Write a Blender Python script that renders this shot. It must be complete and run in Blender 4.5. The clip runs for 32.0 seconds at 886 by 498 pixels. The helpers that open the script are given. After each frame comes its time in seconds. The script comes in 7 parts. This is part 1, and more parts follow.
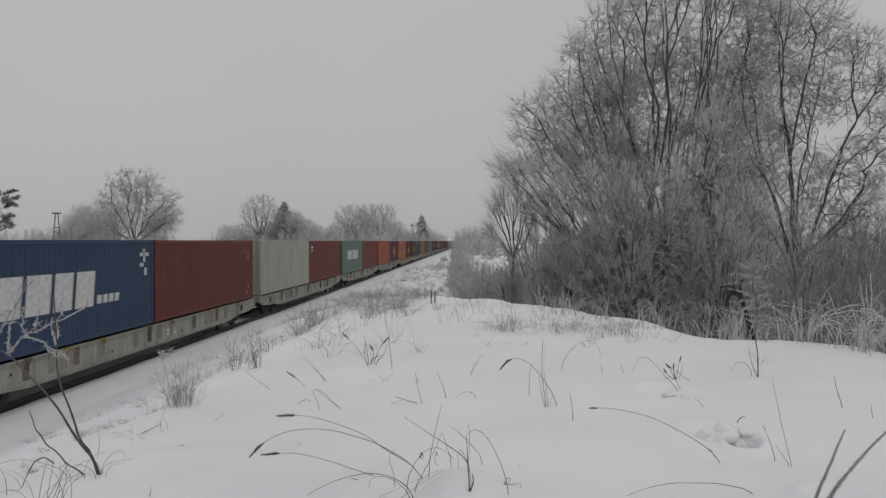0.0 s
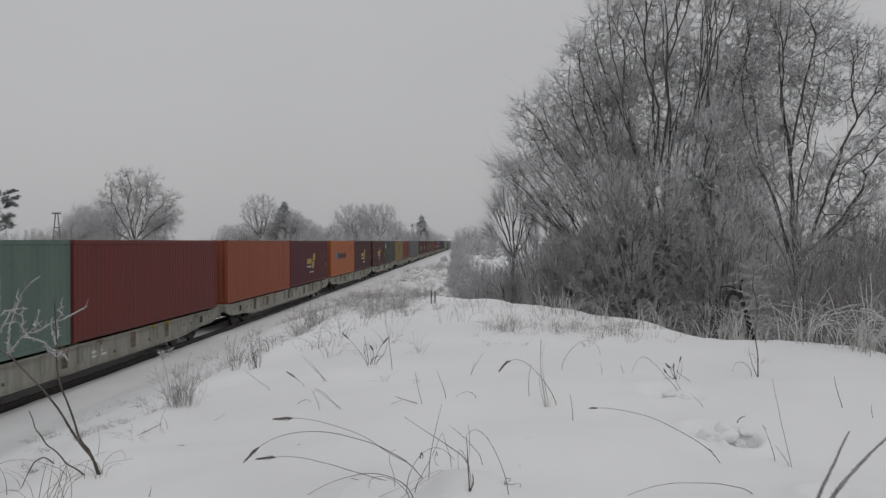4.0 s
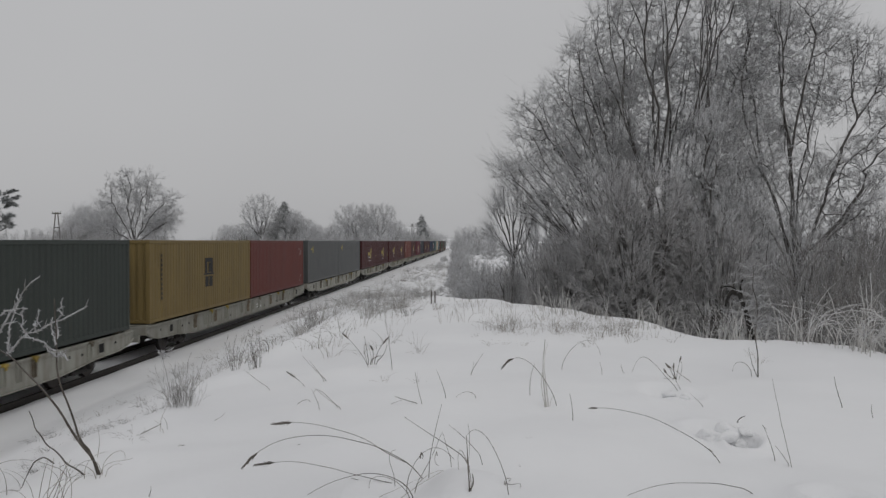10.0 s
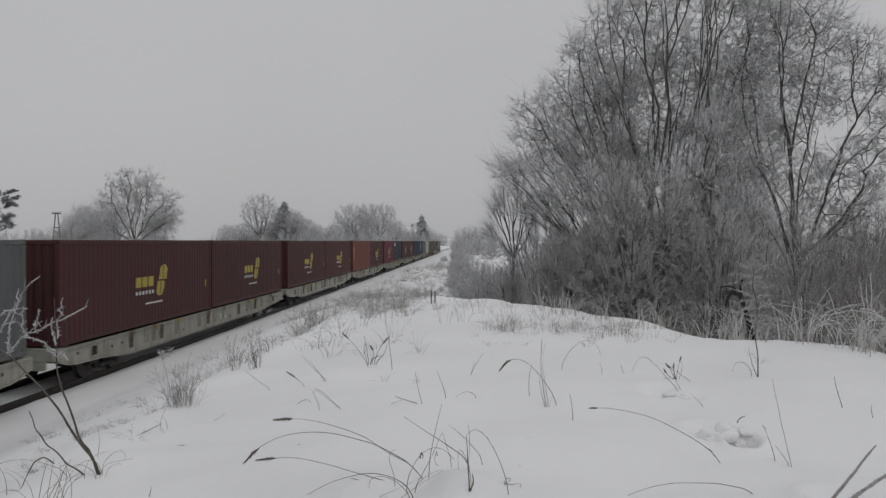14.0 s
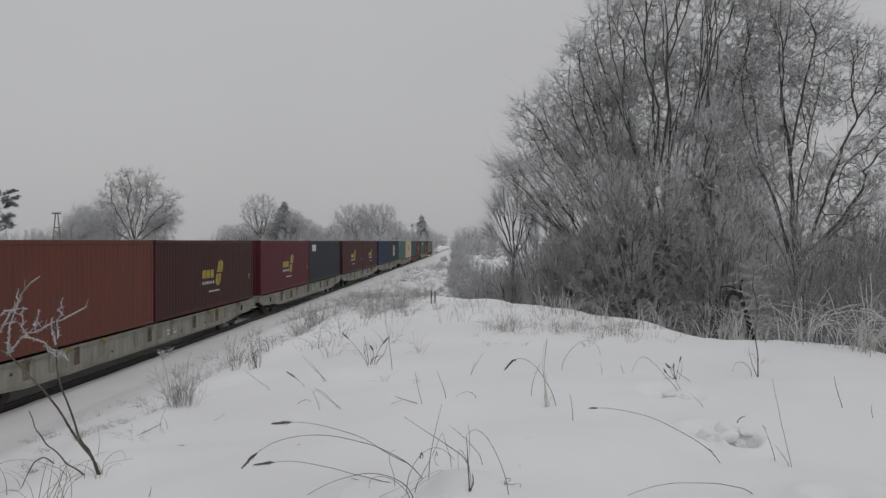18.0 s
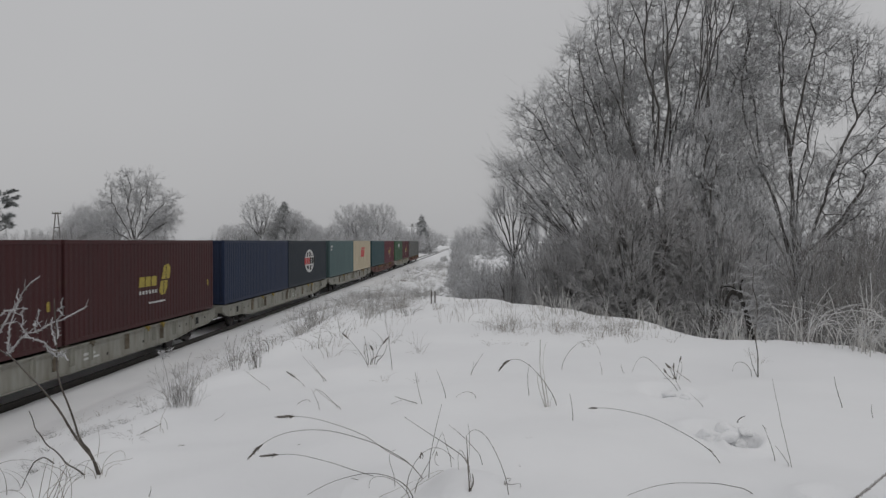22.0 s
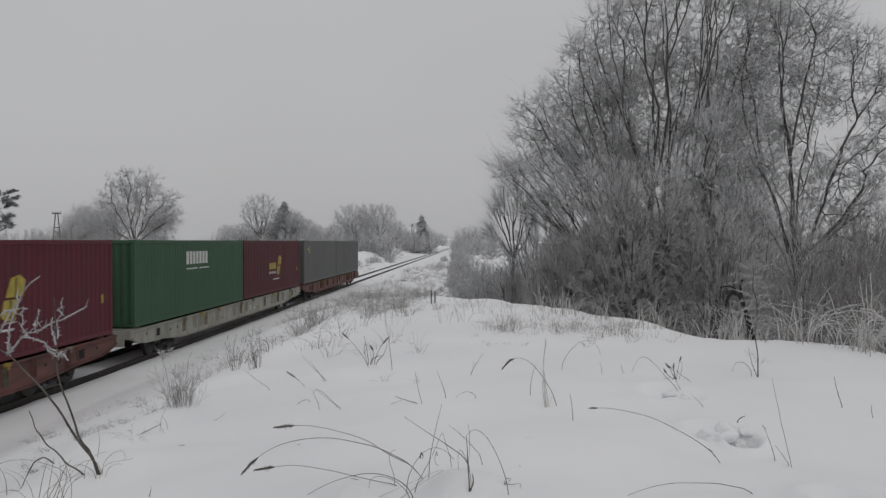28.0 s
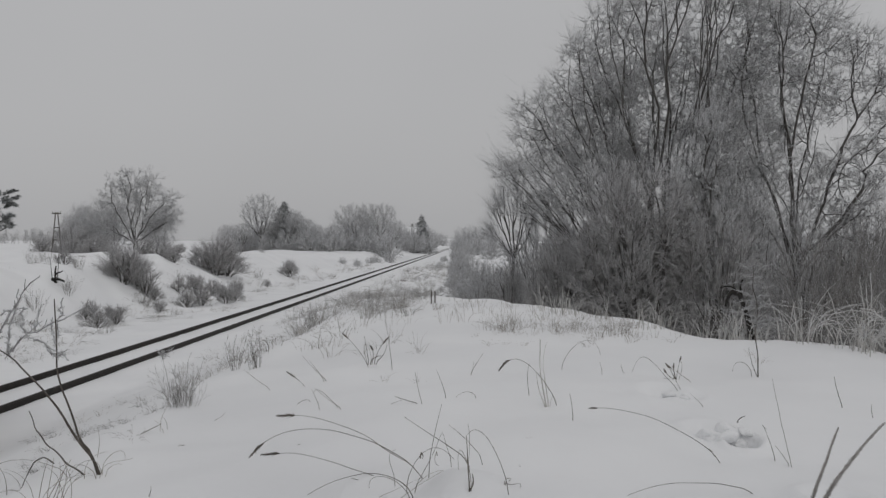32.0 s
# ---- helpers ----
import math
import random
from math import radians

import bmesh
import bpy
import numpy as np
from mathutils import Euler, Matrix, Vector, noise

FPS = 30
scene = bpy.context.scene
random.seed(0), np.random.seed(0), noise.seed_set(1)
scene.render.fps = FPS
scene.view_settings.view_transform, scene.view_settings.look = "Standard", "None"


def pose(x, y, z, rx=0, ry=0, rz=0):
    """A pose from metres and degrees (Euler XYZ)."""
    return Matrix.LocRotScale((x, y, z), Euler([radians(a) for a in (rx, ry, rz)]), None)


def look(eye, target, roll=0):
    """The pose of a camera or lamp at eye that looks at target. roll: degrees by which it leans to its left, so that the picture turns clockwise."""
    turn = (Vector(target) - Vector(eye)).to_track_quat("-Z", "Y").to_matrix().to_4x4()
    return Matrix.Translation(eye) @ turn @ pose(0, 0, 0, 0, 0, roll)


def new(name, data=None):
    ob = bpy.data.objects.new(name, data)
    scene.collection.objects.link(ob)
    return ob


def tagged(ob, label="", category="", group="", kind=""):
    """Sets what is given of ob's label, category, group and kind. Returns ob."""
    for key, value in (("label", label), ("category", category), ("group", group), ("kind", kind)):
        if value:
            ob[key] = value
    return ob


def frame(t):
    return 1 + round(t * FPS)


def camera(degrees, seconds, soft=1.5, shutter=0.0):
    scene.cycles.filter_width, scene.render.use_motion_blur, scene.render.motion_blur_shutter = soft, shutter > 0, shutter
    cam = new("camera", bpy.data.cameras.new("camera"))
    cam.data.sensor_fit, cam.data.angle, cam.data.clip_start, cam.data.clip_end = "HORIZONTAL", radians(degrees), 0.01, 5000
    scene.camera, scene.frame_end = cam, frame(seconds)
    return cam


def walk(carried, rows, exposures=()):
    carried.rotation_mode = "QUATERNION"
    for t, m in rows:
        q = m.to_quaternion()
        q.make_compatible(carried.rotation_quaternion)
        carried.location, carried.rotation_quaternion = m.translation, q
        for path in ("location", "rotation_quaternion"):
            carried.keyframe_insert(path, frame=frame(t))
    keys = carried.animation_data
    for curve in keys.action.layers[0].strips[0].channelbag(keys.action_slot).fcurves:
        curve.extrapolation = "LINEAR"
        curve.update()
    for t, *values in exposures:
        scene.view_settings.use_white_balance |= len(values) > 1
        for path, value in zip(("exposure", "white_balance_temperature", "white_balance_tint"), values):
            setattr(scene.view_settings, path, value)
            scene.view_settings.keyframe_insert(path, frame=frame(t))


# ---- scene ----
# camera: it stands on a snowy bank above a single railway line and never moves
EYE = (0.0, 0.0, 4.02)
YAW, DIP = radians(2.07), radians(0.58)
AIM = (EYE[0] - math.sin(YAW), EYE[1] + math.cos(YAW), EYE[2] - math.tan(DIP))
cam = camera(59.07, 32.0, soft=1.35, shutter=0.22)
walk(cam, [(0.0, look(EYE, AIM)), (32.0, look(EYE, AIM))], exposures=[(0.0, -0.04), (28.0, -0.04), (32.0, -0.14)])

# ---- world and light: flat winter overcast, brighter overhead than at the horizon
world = bpy.data.worlds.new("overcast_sky")
scene.world = world
world.use_nodes = True
wt = world.node_tree
wt.nodes.clear()
w_out = wt.nodes.new("ShaderNodeOutputWorld")
w_bg = wt.nodes.new("ShaderNodeBackground")
w_sky = wt.nodes.new("ShaderNodeTexSky")
w_sky.sky_type = "NISHITA"
w_sky.sun_disc = False
w_sky.sun_elevation, w_sky.sun_rotation = radians(43), radians(148)
w_sky.air_density, w_sky.dust_density = 2.0, 4.0
w_hsv = wt.nodes.new("ShaderNodeHueSaturation")
w_hsv.inputs["Saturation"].default_value = 0.12
w_hsv.inputs["Value"].default_value = 0.09
w_geo = wt.nodes.new("ShaderNodeNewGeometry")
w_sep = wt.nodes.new("ShaderNodeSeparateXYZ")
w_ramp = wt.nodes.new("ShaderNodeValToRGB")
for pos, val in ((0.0, 0.46), (0.12, 0.380), (0.30, 0.315), (0.55, 0.42), (1.0, 0.57)):
    el = w_ramp.color_ramp.elements[0] if pos == 0.0 else (w_ramp.color_ramp.elements[1] if pos == 1.0 else w_ramp.color_ramp.elements.new(pos))
    el.position, el.color = pos, (val * 0.998, val * 1.0, val * 1.024, 1)
w_noise = wt.nodes.new("ShaderNodeTexNoise")
w_noise.inputs["Scale"].default_value = 2.2
w_noise.inputs["Detail"].default_value = 3.0
w_var = wt.nodes.new("ShaderNodeMapRange")
w_var.inputs["To Min"].default_value, w_var.inputs["To Max"].default_value = 0.94, 1.06
w_mul = wt.nodes.new("ShaderNodeVectorMath")
w_mul.operation = "SCALE"
w_mix = wt.nodes.new("ShaderNodeMix")
w_mix.data_type = "RGBA"
w_mix.inputs["Factor"].default_value = 0.12
wt.links.new(w_geo.outputs["Position"], w_sep.inputs[0])
wt.links.new(w_sep.outputs["Z"], w_ramp.inputs["Fac"])
wt.links.new(w_geo.outputs["Position"], w_noise.inputs["Vector"])
wt.links.new(w_noise.outputs["Fac"], w_var.inputs["Value"])
wt.links.new(w_ramp.outputs["Color"], w_mul.inputs[0])
wt.links.new(w_var.outputs["Result"], w_mul.inputs["Scale"])
wt.links.new(w_sky.outputs["Color"], w_hsv.inputs["Color"])
wt.links.new(w_mul.outputs["Vector"], w_mix.inputs["A"])
wt.links.new(w_hsv.outputs["Color"], w_mix.inputs["B"])
wt.links.new(w_mix.outputs["Result"], w_bg.inputs["Color"])
w_bg.inputs["Strength"].default_value = 1.0
wt.links.new(w_bg.outputs["Background"], w_out.inputs["Surface"])

sun = new("sun", bpy.data.lights.new("sun", "SUN"))
sun.data.energy, sun.data.angle, sun.data.color = 0.22, radians(40), (1.0, 0.97, 0.93)
sun.matrix_world = look((25, -40, 45), (0, 0, 0))


# ---- materials
def material(name, base, rough=0.7, metal=0.0, dark=None, scale=4.0, detail=5.0, stretch=(1, 1, 1), bump=0.0, bump_scale=40.0,
             spec=0.3, top=None, top_from=0.2, top_to=0.7, vary=0.0, lo=0.35, hi=0.7, coord="Object", pieces=False):
    """A surface of two tones mixed by noise, with fine relief; top: a second colour (frost, snow) on faces that look up."""
    m = bpy.data.materials.new(name)
    m.use_nodes = True
    nt = m.node_tree
    b = nt.nodes["Principled BSDF"]
    b.inputs["Roughness"].default_value, b.inputs["Metallic"].default_value = rough, metal
    b.inputs["Specular IOR Level"].default_value = spec
    tc = nt.nodes.new("ShaderNodeTexCoord")
    mp = nt.nodes.new("ShaderNodeMapping")
    mp.inputs["Scale"].default_value = stretch
    nt.links.new(tc.outputs[coord], mp.inputs["Vector"])
    n1 = nt.nodes.new("ShaderNodeTexNoise")
    n1.inputs["Scale"].default_value, n1.inputs["Detail"].default_value = scale, detail
    nt.links.new(mp.outputs["Vector"], n1.inputs["Vector"])
    mr = nt.nodes.new("ShaderNodeMapRange")
    mr.inputs["From Min"].default_value, mr.inputs["From Max"].default_value = lo, hi
    nt.links.new(n1.outputs["Fac"], mr.inputs["Value"])
    if pieces:
        gi = nt.nodes.new("ShaderNodeNewGeometry")
        nt.links.new(gi.outputs["Random Per Island"], mr.inputs["Value"])
        mr.inputs["From Min"].default_value, mr.inputs["From Max"].default_value = lo, hi
    mx = nt.nodes.new("ShaderNodeMix")
    mx.data_type = "RGBA"
    mx.inputs["A"].default_value = (*base, 1)
    mx.inputs["B"].default_value = (*(dark or [c * 0.75 for c in base]), 1)
    nt.links.new(mr.outputs["Result"], mx.inputs["Factor"])
    out = mx.outputs["Result"]
    if vary:
        oi = nt.nodes.new("ShaderNodeObjectInfo")
        vr = nt.nodes.new("ShaderNodeMapRange")
        vr.inputs["To Min"].default_value, vr.inputs["To Max"].default_value = 1 - vary, 1 + vary
        nt.links.new(oi.outputs["Random"], vr.inputs["Value"])
        sc = nt.nodes.new("ShaderNodeVectorMath")
        sc.operation = "SCALE"
        nt.links.new(out, sc.inputs[0])
        nt.links.new(vr.outputs["Result"], sc.inputs["Scale"])
        out = sc.outputs["Vector"]
    if top:
        ge = nt.nodes.new("ShaderNodeNewGeometry")
        sp = nt.nodes.new("ShaderNodeSeparateXYZ")
        nt.links.new(ge.outputs["Normal"], sp.inputs[0])
        tr = nt.nodes.new("ShaderNodeMapRange")
        tr.inputs["From Min"].default_value, tr.inputs["From Max"].default_value = top_from, top_to
        nt.links.new(sp.outputs["Z"], tr.inputs["Value"])
        tm = nt.nodes.new("ShaderNodeMix")
        tm.data_type = "RGBA"
        tm.inputs["B"].default_value = (*top, 1)
        nt.links.new(out, tm.inputs["A"])
        nt.links.new(tr.outputs["Result"], tm.inputs["Factor"])
        out = tm.outputs["Result"]
    nt.links.new(out, b.inputs["Base Color"])
    if bump:
        n2 = nt.nodes.new("ShaderNodeTexNoise")
        n2.inputs["Scale"].default_value, n2.inputs["Detail"].default_value = bump_scale, 6.0
        nt.links.new(tc.outputs[coord], n2.inputs["Vector"])
        bp = nt.nodes.new("ShaderNodeBump")
        bp.inputs["Strength"].default_value, bp.inputs["Distance"].default_value = bump, 0.02
        nt.links.new(n2.outputs["Fac"], bp.inputs["Height"])
        nt.links.new(bp.outputs["Normal"], b.inputs["Normal"])
    return m


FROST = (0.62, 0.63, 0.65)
snow = material("snow", (0.875, 0.88, 0.888), 0.75, dark=(0.81, 0.815, 0.828), scale=0.35, bump=0.5, bump_scale=4.0, spec=0.15)
bark = material("frosted_bark", (0.075, 0.068, 0.062), 0.9, dark=(0.14, 0.135, 0.13), scale=9, bump=0.5, bump_scale=30, top=(0.36, 0.37, 0.38), top_from=0.4, top_to=1.0)
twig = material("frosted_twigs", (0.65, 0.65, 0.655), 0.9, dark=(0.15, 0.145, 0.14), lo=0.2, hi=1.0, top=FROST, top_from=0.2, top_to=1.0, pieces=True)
shoot = material("brown_shoots", (0.33, 0.32, 0.31), 0.9, dark=(0.12, 0.113, 0.106), lo=0.15, hi=0.95, top=(0.5, 0.5, 0.52), top_from=0.3, top_to=1.0, pieces=True)
# frosted bark, its pale tone standing for haze on far trees
pale_bark = material("frosted_bark_paled_for_haze", (0.15, 0.145, 0.14), 0.9, dark=(0.26, 0.255, 0.25), scale=9, bump=0.5, bump_scale=30, top=(0.45, 0.46, 0.47), top_from=0.2, top_to=1.0)
half = material("half_frosted_shoots", (0.46, 0.455, 0.45), 0.9, dark=(0.17, 0.162, 0.155), lo=0.15, hi=0.95, top=(0.56, 0.56, 0.58), top_from=0.25, top_to=1.0, pieces=True)
stick = material("dark_stem", (0.07, 0.06, 0.052), 0.85, dark=(0.13, 0.115, 0.10), scale=14, top=(0.5, 0.51, 0.53), top_from=0.6, top_to=1.0)
plume = material("frosted_plume", (0.60, 0.585, 0.57), 0.9, dark=(0.27, 0.245, 0.23), lo=0.05, hi=0.8, top=(0.6, 0.6, 0.61), pieces=True)
rime = material("rime_frost", (0.42, 0.42, 0.425), 0.85, dark=(0.20, 0.19, 0.18), scale=20, spec=0.2, top=(0.62, 0.63, 0.65), top_from=0.0, top_to=0.7)
straw = material("dry_grass", (0.30, 0.27, 0.23), 0.85, dark=(0.17, 0.15, 0.13), scale=5, vary=0.25, top=(0.60, 0.61, 0.63), top_from=0.3, top_to=1.0)
straw_dark = material("dark_dry_stalk", (0.18, 0.16, 0.14), 0.85, dark=(0.10, 0.09, 0.08), scale=8, vary=0.2)
wet_wood = material("wet_dark_wood", (0.016, 0.015, 0.014), 0.85, dark=(0.04, 0.036, 0.033), scale=9, bump=0.4, bump_scale=30)
# frosted twigs of distant crowns, lightened to put haze into the colour
hazed_frost = material("hoarfrost_paled_for_haze", (0.72, 0.72, 0.73), 0.9, dark=(0.30, 0.295, 0.29), lo=0.2, hi=1.0, top=FROST, top_from=0.2, top_to=1.0, pieces=True)
reed = material("frosted_reeds", (0.70, 0.695, 0.68), 0.85, dark=(0.33, 0.315, 0.29), scale=4, vary=0.15, top=FROST)
# needles with frost on top, their base tone raised to mimic haze
needle = material("frosted_needles_paled_for_haze", (0.17, 0.18, 0.178), 0.9, dark=(0.28, 0.29, 0.288), scale=1.2, top=(0.45, 0.46, 0.47), top_from=0.3, top_to=1.0)
steel_dark = material("sooty_steel", (0.018, 0.017, 0.017), 0.8, 0.0, dark=(0.035, 0.031, 0.028), scale=6, bump=0.3, bump_scale=25)
rail_steel = material("rail_steel", (0.024, 0.022, 0.021), 0.6, 0.2, dark=(0.045, 0.037, 0.032), scale=3)
sill_grey = material("dirty_pale_grey_paint", (0.31, 0.31, 0.275), 0.65, dark=(0.19, 0.175, 0.145), scale=2.4, lo=0.40, hi=0.75, stretch=(1, 1.8, 0.45), bump=0.12, bump_scale=30, vary=0.12)
sill_red = material("dirty_red_brown_paint", (0.15, 0.066, 0.057), 0.7, dark=(0.075, 0.045, 0.039), scale=1.6, stretch=(1, 0.5, 2.0), bump=0.12, bump_scale=30)
stake_rust = material("rusty_bracket", (0.13, 0.10, 0.07), 0.85, dark=(0.22, 0.20, 0.16), scale=5, vary=0.3)
stake_yellow = material("worn_yellow_bracket", (0.33, 0.24, 0.05), 0.8, dark=(0.15, 0.12, 0.06), scale=7, vary=0.3)
# flat black for hoses and studs, and for shade drawn inside pockets
flat_black = material("black_gap", (0.02, 0.02, 0.02), 0.9)
chrome_bar = material("galvanised_bar", (0.30, 0.30, 0.30), 0.5, 0.6, dark=(0.2, 0.19, 0.18), scale=8)
plank_dark = material("weathered_wood", (0.10, 0.085, 0.07), 0.9, dark=(0.16, 0.15, 0.14), scale=5, stretch=(1, 1, 0.2), bump=0.2)
plaster = material("grey_plaster", (0.20, 0.19, 0.18), 0.9, dark=(0.14, 0.135, 0.13), scale=2, bump=0.1)
pane_dark = material("dark_window_pane", (0.03, 0.033, 0.038), 0.15, spec=0.5)
PAINTS = {}


def paint(name, rgb):
    """Weathered container paint: chalky fading, faint downward streaks, grime."""
    if name not in PAINTS:
        PAINTS[name] = material(name + "_container_paint", rgb, 0.6, dark=[c * 0.76 + 0.008 for c in rgb], scale=0.9, stretch=(1.0, 1.6, 0.45),
                                bump=0.06, bump_scale=18, spec=0.25, vary=0.08, lo=0.36, hi=0.70)
        nt = PAINTS[name].node_tree
        b = nt.nodes["Principled BSDF"]
        tc, mp, n, mr, mx = (nt.nodes.new("ShaderNode" + k) for k in ("TexCoord", "Mapping", "TexNoise", "MapRange", "Mix"))
        mp.inputs["Scale"].default_value = (1.0, 1.6, 0.55)
        mp.inputs["Location"].default_value = (7.0 * len(PAINTS), 3.0 * len(PAINTS), 0)
        n.inputs["Scale"].default_value, n.inputs["Detail"].default_value, n.inputs["Roughness"].default_value = 2.2, 7.0, 0.68
        mr.inputs["From Min"].default_value, mr.inputs["From Max"].default_value, mr.inputs["To Max"].default_value = 0.64, 0.74, 0.75
        mx.data_type = "RGBA"
        mx.inputs["B"].default_value = (0.075, 0.045, 0.030, 1)
        nt.links.new(tc.outputs["Object"], mp.inputs["Vector"])
        nt.links.new(mp.outputs["Vector"], n.inputs["Vector"])
        nt.links.new(n.outputs["Fac"], mr.inputs["Value"])
        nt.links.new(mr.outputs["Result"], mx.inputs["Factor"])
        nt.links.new(b.inputs["Base Color"].links[0].from_socket, mx.inputs["A"])
        nt.links.new(mx.outputs["Result"], b.inputs["Base Color"])
    return PAINTS[name]


# ---- mesh tools
def mesh(name, verts, faces, mats, smooth=False):
    me = bpy.data.meshes.new(name)
    me.from_pydata(verts, [], faces)
    for m in (mats if isinstance(mats, (list, tuple)) else [mats]):
        me.materials.append(m)
    if smooth:
        me.polygons.foreach_set("use_smooth", [True] * len(me.polygons))
    me.update()
    return me


def fast_mesh(name, verts, quads, mat, smooth=True, tris=None):
    """A mesh straight from arrays of corners and of four- and three-cornered faces."""
    tris = np.zeros((0, 3), np.int32) if tris is None else tris
    me = bpy.data.meshes.new(name)
    me.vertices.add(len(verts))
    me.vertices.foreach_set("co", np.asarray(verts, np.float32).ravel())
    me.loops.add(quads.size + tris.size)
    me.loops.foreach_set("vertex_index", np.concatenate([quads.ravel(), tris.ravel()]).astype(np.int32))
    me.polygons.add(len(quads) + len(tris))
    me.polygons.foreach_set("loop_start", np.concatenate([np.arange(len(quads)) * 4, quads.size + np.arange(len(tris)) * 3]).astype(np.int32))
    me.polygons.foreach_set("use_smooth", np.full(len(quads) + len(tris), smooth))
    me.materials.append(mat)
    me.update(calc_edges=True)
    return me


def box_bm(boxes, bevel=0.0):
    """One bmesh of boxes (x0, y0, z0, x1, y1, z1), their edges bevelled."""
    bm = bmesh.new()
    for x0, y0, z0, x1, y1, z1 in boxes:
        m = Matrix.Translation(((x0 + x1) / 2, (y0 + y1) / 2, (z0 + z1) / 2)) @ Matrix.Diagonal((abs(x1 - x0), abs(y1 - y0), abs(z1 - z0), 1))
        bmesh.ops.create_cube(bm, size=1, matrix=m)
    if bevel:
        bmesh.ops.bevel(bm, geom=bm.edges[:], offset=bevel, segments=1, affect="EDGES")
    return bm


def bm_mesh(name, bm, mat):
    me = bpy.data.meshes.new(name)
    bm.to_mesh(me)
    bm.free()
    me.materials.append(mat)
    return me


def part(name, data, parent, label="", at=None, mat=None):
    """Links a mesh as one part under a thing; mat: a paint of its own on the shared mesh."""
    ob = new(name, data)
    ob.parent = parent
    if at is not None:
        ob.matrix_basis = at
    if mat is not None:
        ob.material_slots[0].link = "OBJECT"
        ob.material_slots[0].material = mat
    return tagged(ob, label)


def tubes(P, R, sides):
    """Corners and faces of tapered tubes along many lines at once: P (n, k, 3), R (n, k)."""
    n, k, _ = P.shape
    T = np.gradient(P, axis=1)
    T /= np.linalg.norm(T, axis=2, keepdims=True) + 1e-9
    ref = np.where(np.abs(T[..., 2:3]) > 0.9, np.array([1.0, 0, 0]), np.array([0, 0, 1.0]))
    U = np.cross(T, ref)
    U /= np.linalg.norm(U, axis=2, keepdims=True) + 1e-9
    V = np.cross(T, U)
    a = np.arange(sides) * 2 * np.pi / sides
    ring = P[:, :, None] + R[:, :, None, None] * (U[:, :, None] * np.cos(a)[:, None] + V[:, :, None] * np.sin(a)[:, None])
    verts = ring.reshape(-1, 3)
    base = (np.arange(n)[:, None, None] * k + np.arange(k - 1)[None, :, None]) * sides
    s = np.arange(sides)[None, None]
    s2 = (s + 1) % sides
    quads = np.stack([base + s, base + s2, base + sides + s2, base + sides + s], -1).reshape(-1, 4)
    return verts, quads


def spikes(P, R):
    """Corners and faces of three-sided twigs that run out to a point: P (n, k, 3), R (n, k); only the ends are used."""
    n = len(P)
    a, b = P[:, 0], P[:, -1]
    T = (b - a) / (np.linalg.norm(b - a, axis=1, keepdims=True) + 1e-9)
    U = np.cross(T, np.where(np.abs(T[:, 2:3]) > 0.9, np.array([1.0, 0, 0]), np.array([0, 0, 1.0])))
    U /= np.linalg.norm(U, axis=1, keepdims=True) + 1e-9
    V = np.cross(T, U)
    r = R[:, :1] * 1.25
    ring = [a + r * (U * math.cos(t) + V * math.sin(t)) for t in (0.0, 2.0944, 4.18879)]
    verts = np.stack([*ring, b], 1).reshape(-1, 3)
    f = np.array([[0, 1, 3], [1, 2, 3], [2, 0, 3]])
    return verts, (np.arange(n)[:, None, None] * 4 + f).reshape(-1, 3)


def tube_mesh(name, sets, mat):
    """One mesh of many tubes: sets of (lines, radii, sides); one side stands for pointed twigs."""
    vs, qs, ts, off = [], [np.zeros((0, 4), np.int32)], [np.zeros((0, 3), np.int32)], 0
    for P, R, sides in sets:
        v, q = spikes(P, R) if sides == 1 else tubes(P, R, sides)
        vs.append(v)
        (ts if sides == 1 else qs).append(q + off)
        off += len(v)
    return fast_mesh(name, np.concatenate(vs), np.concatenate(qs), mat, tris=np.concatenate(ts))


def curve_pts(a, b, c, d, k=11):
    u = np.linspace(0, 1, k)[:, None]
    p = (1 - u) ** 3 * np.array(a) + 3 * u * (1 - u) ** 2 * np.array(b) + 3 * u * u * (1 - u) * np.array(c) + u ** 3 * np.array(d)
    return np.stack([p[:, 0], 0 * p[:, 0], p[:, 1]], 1)


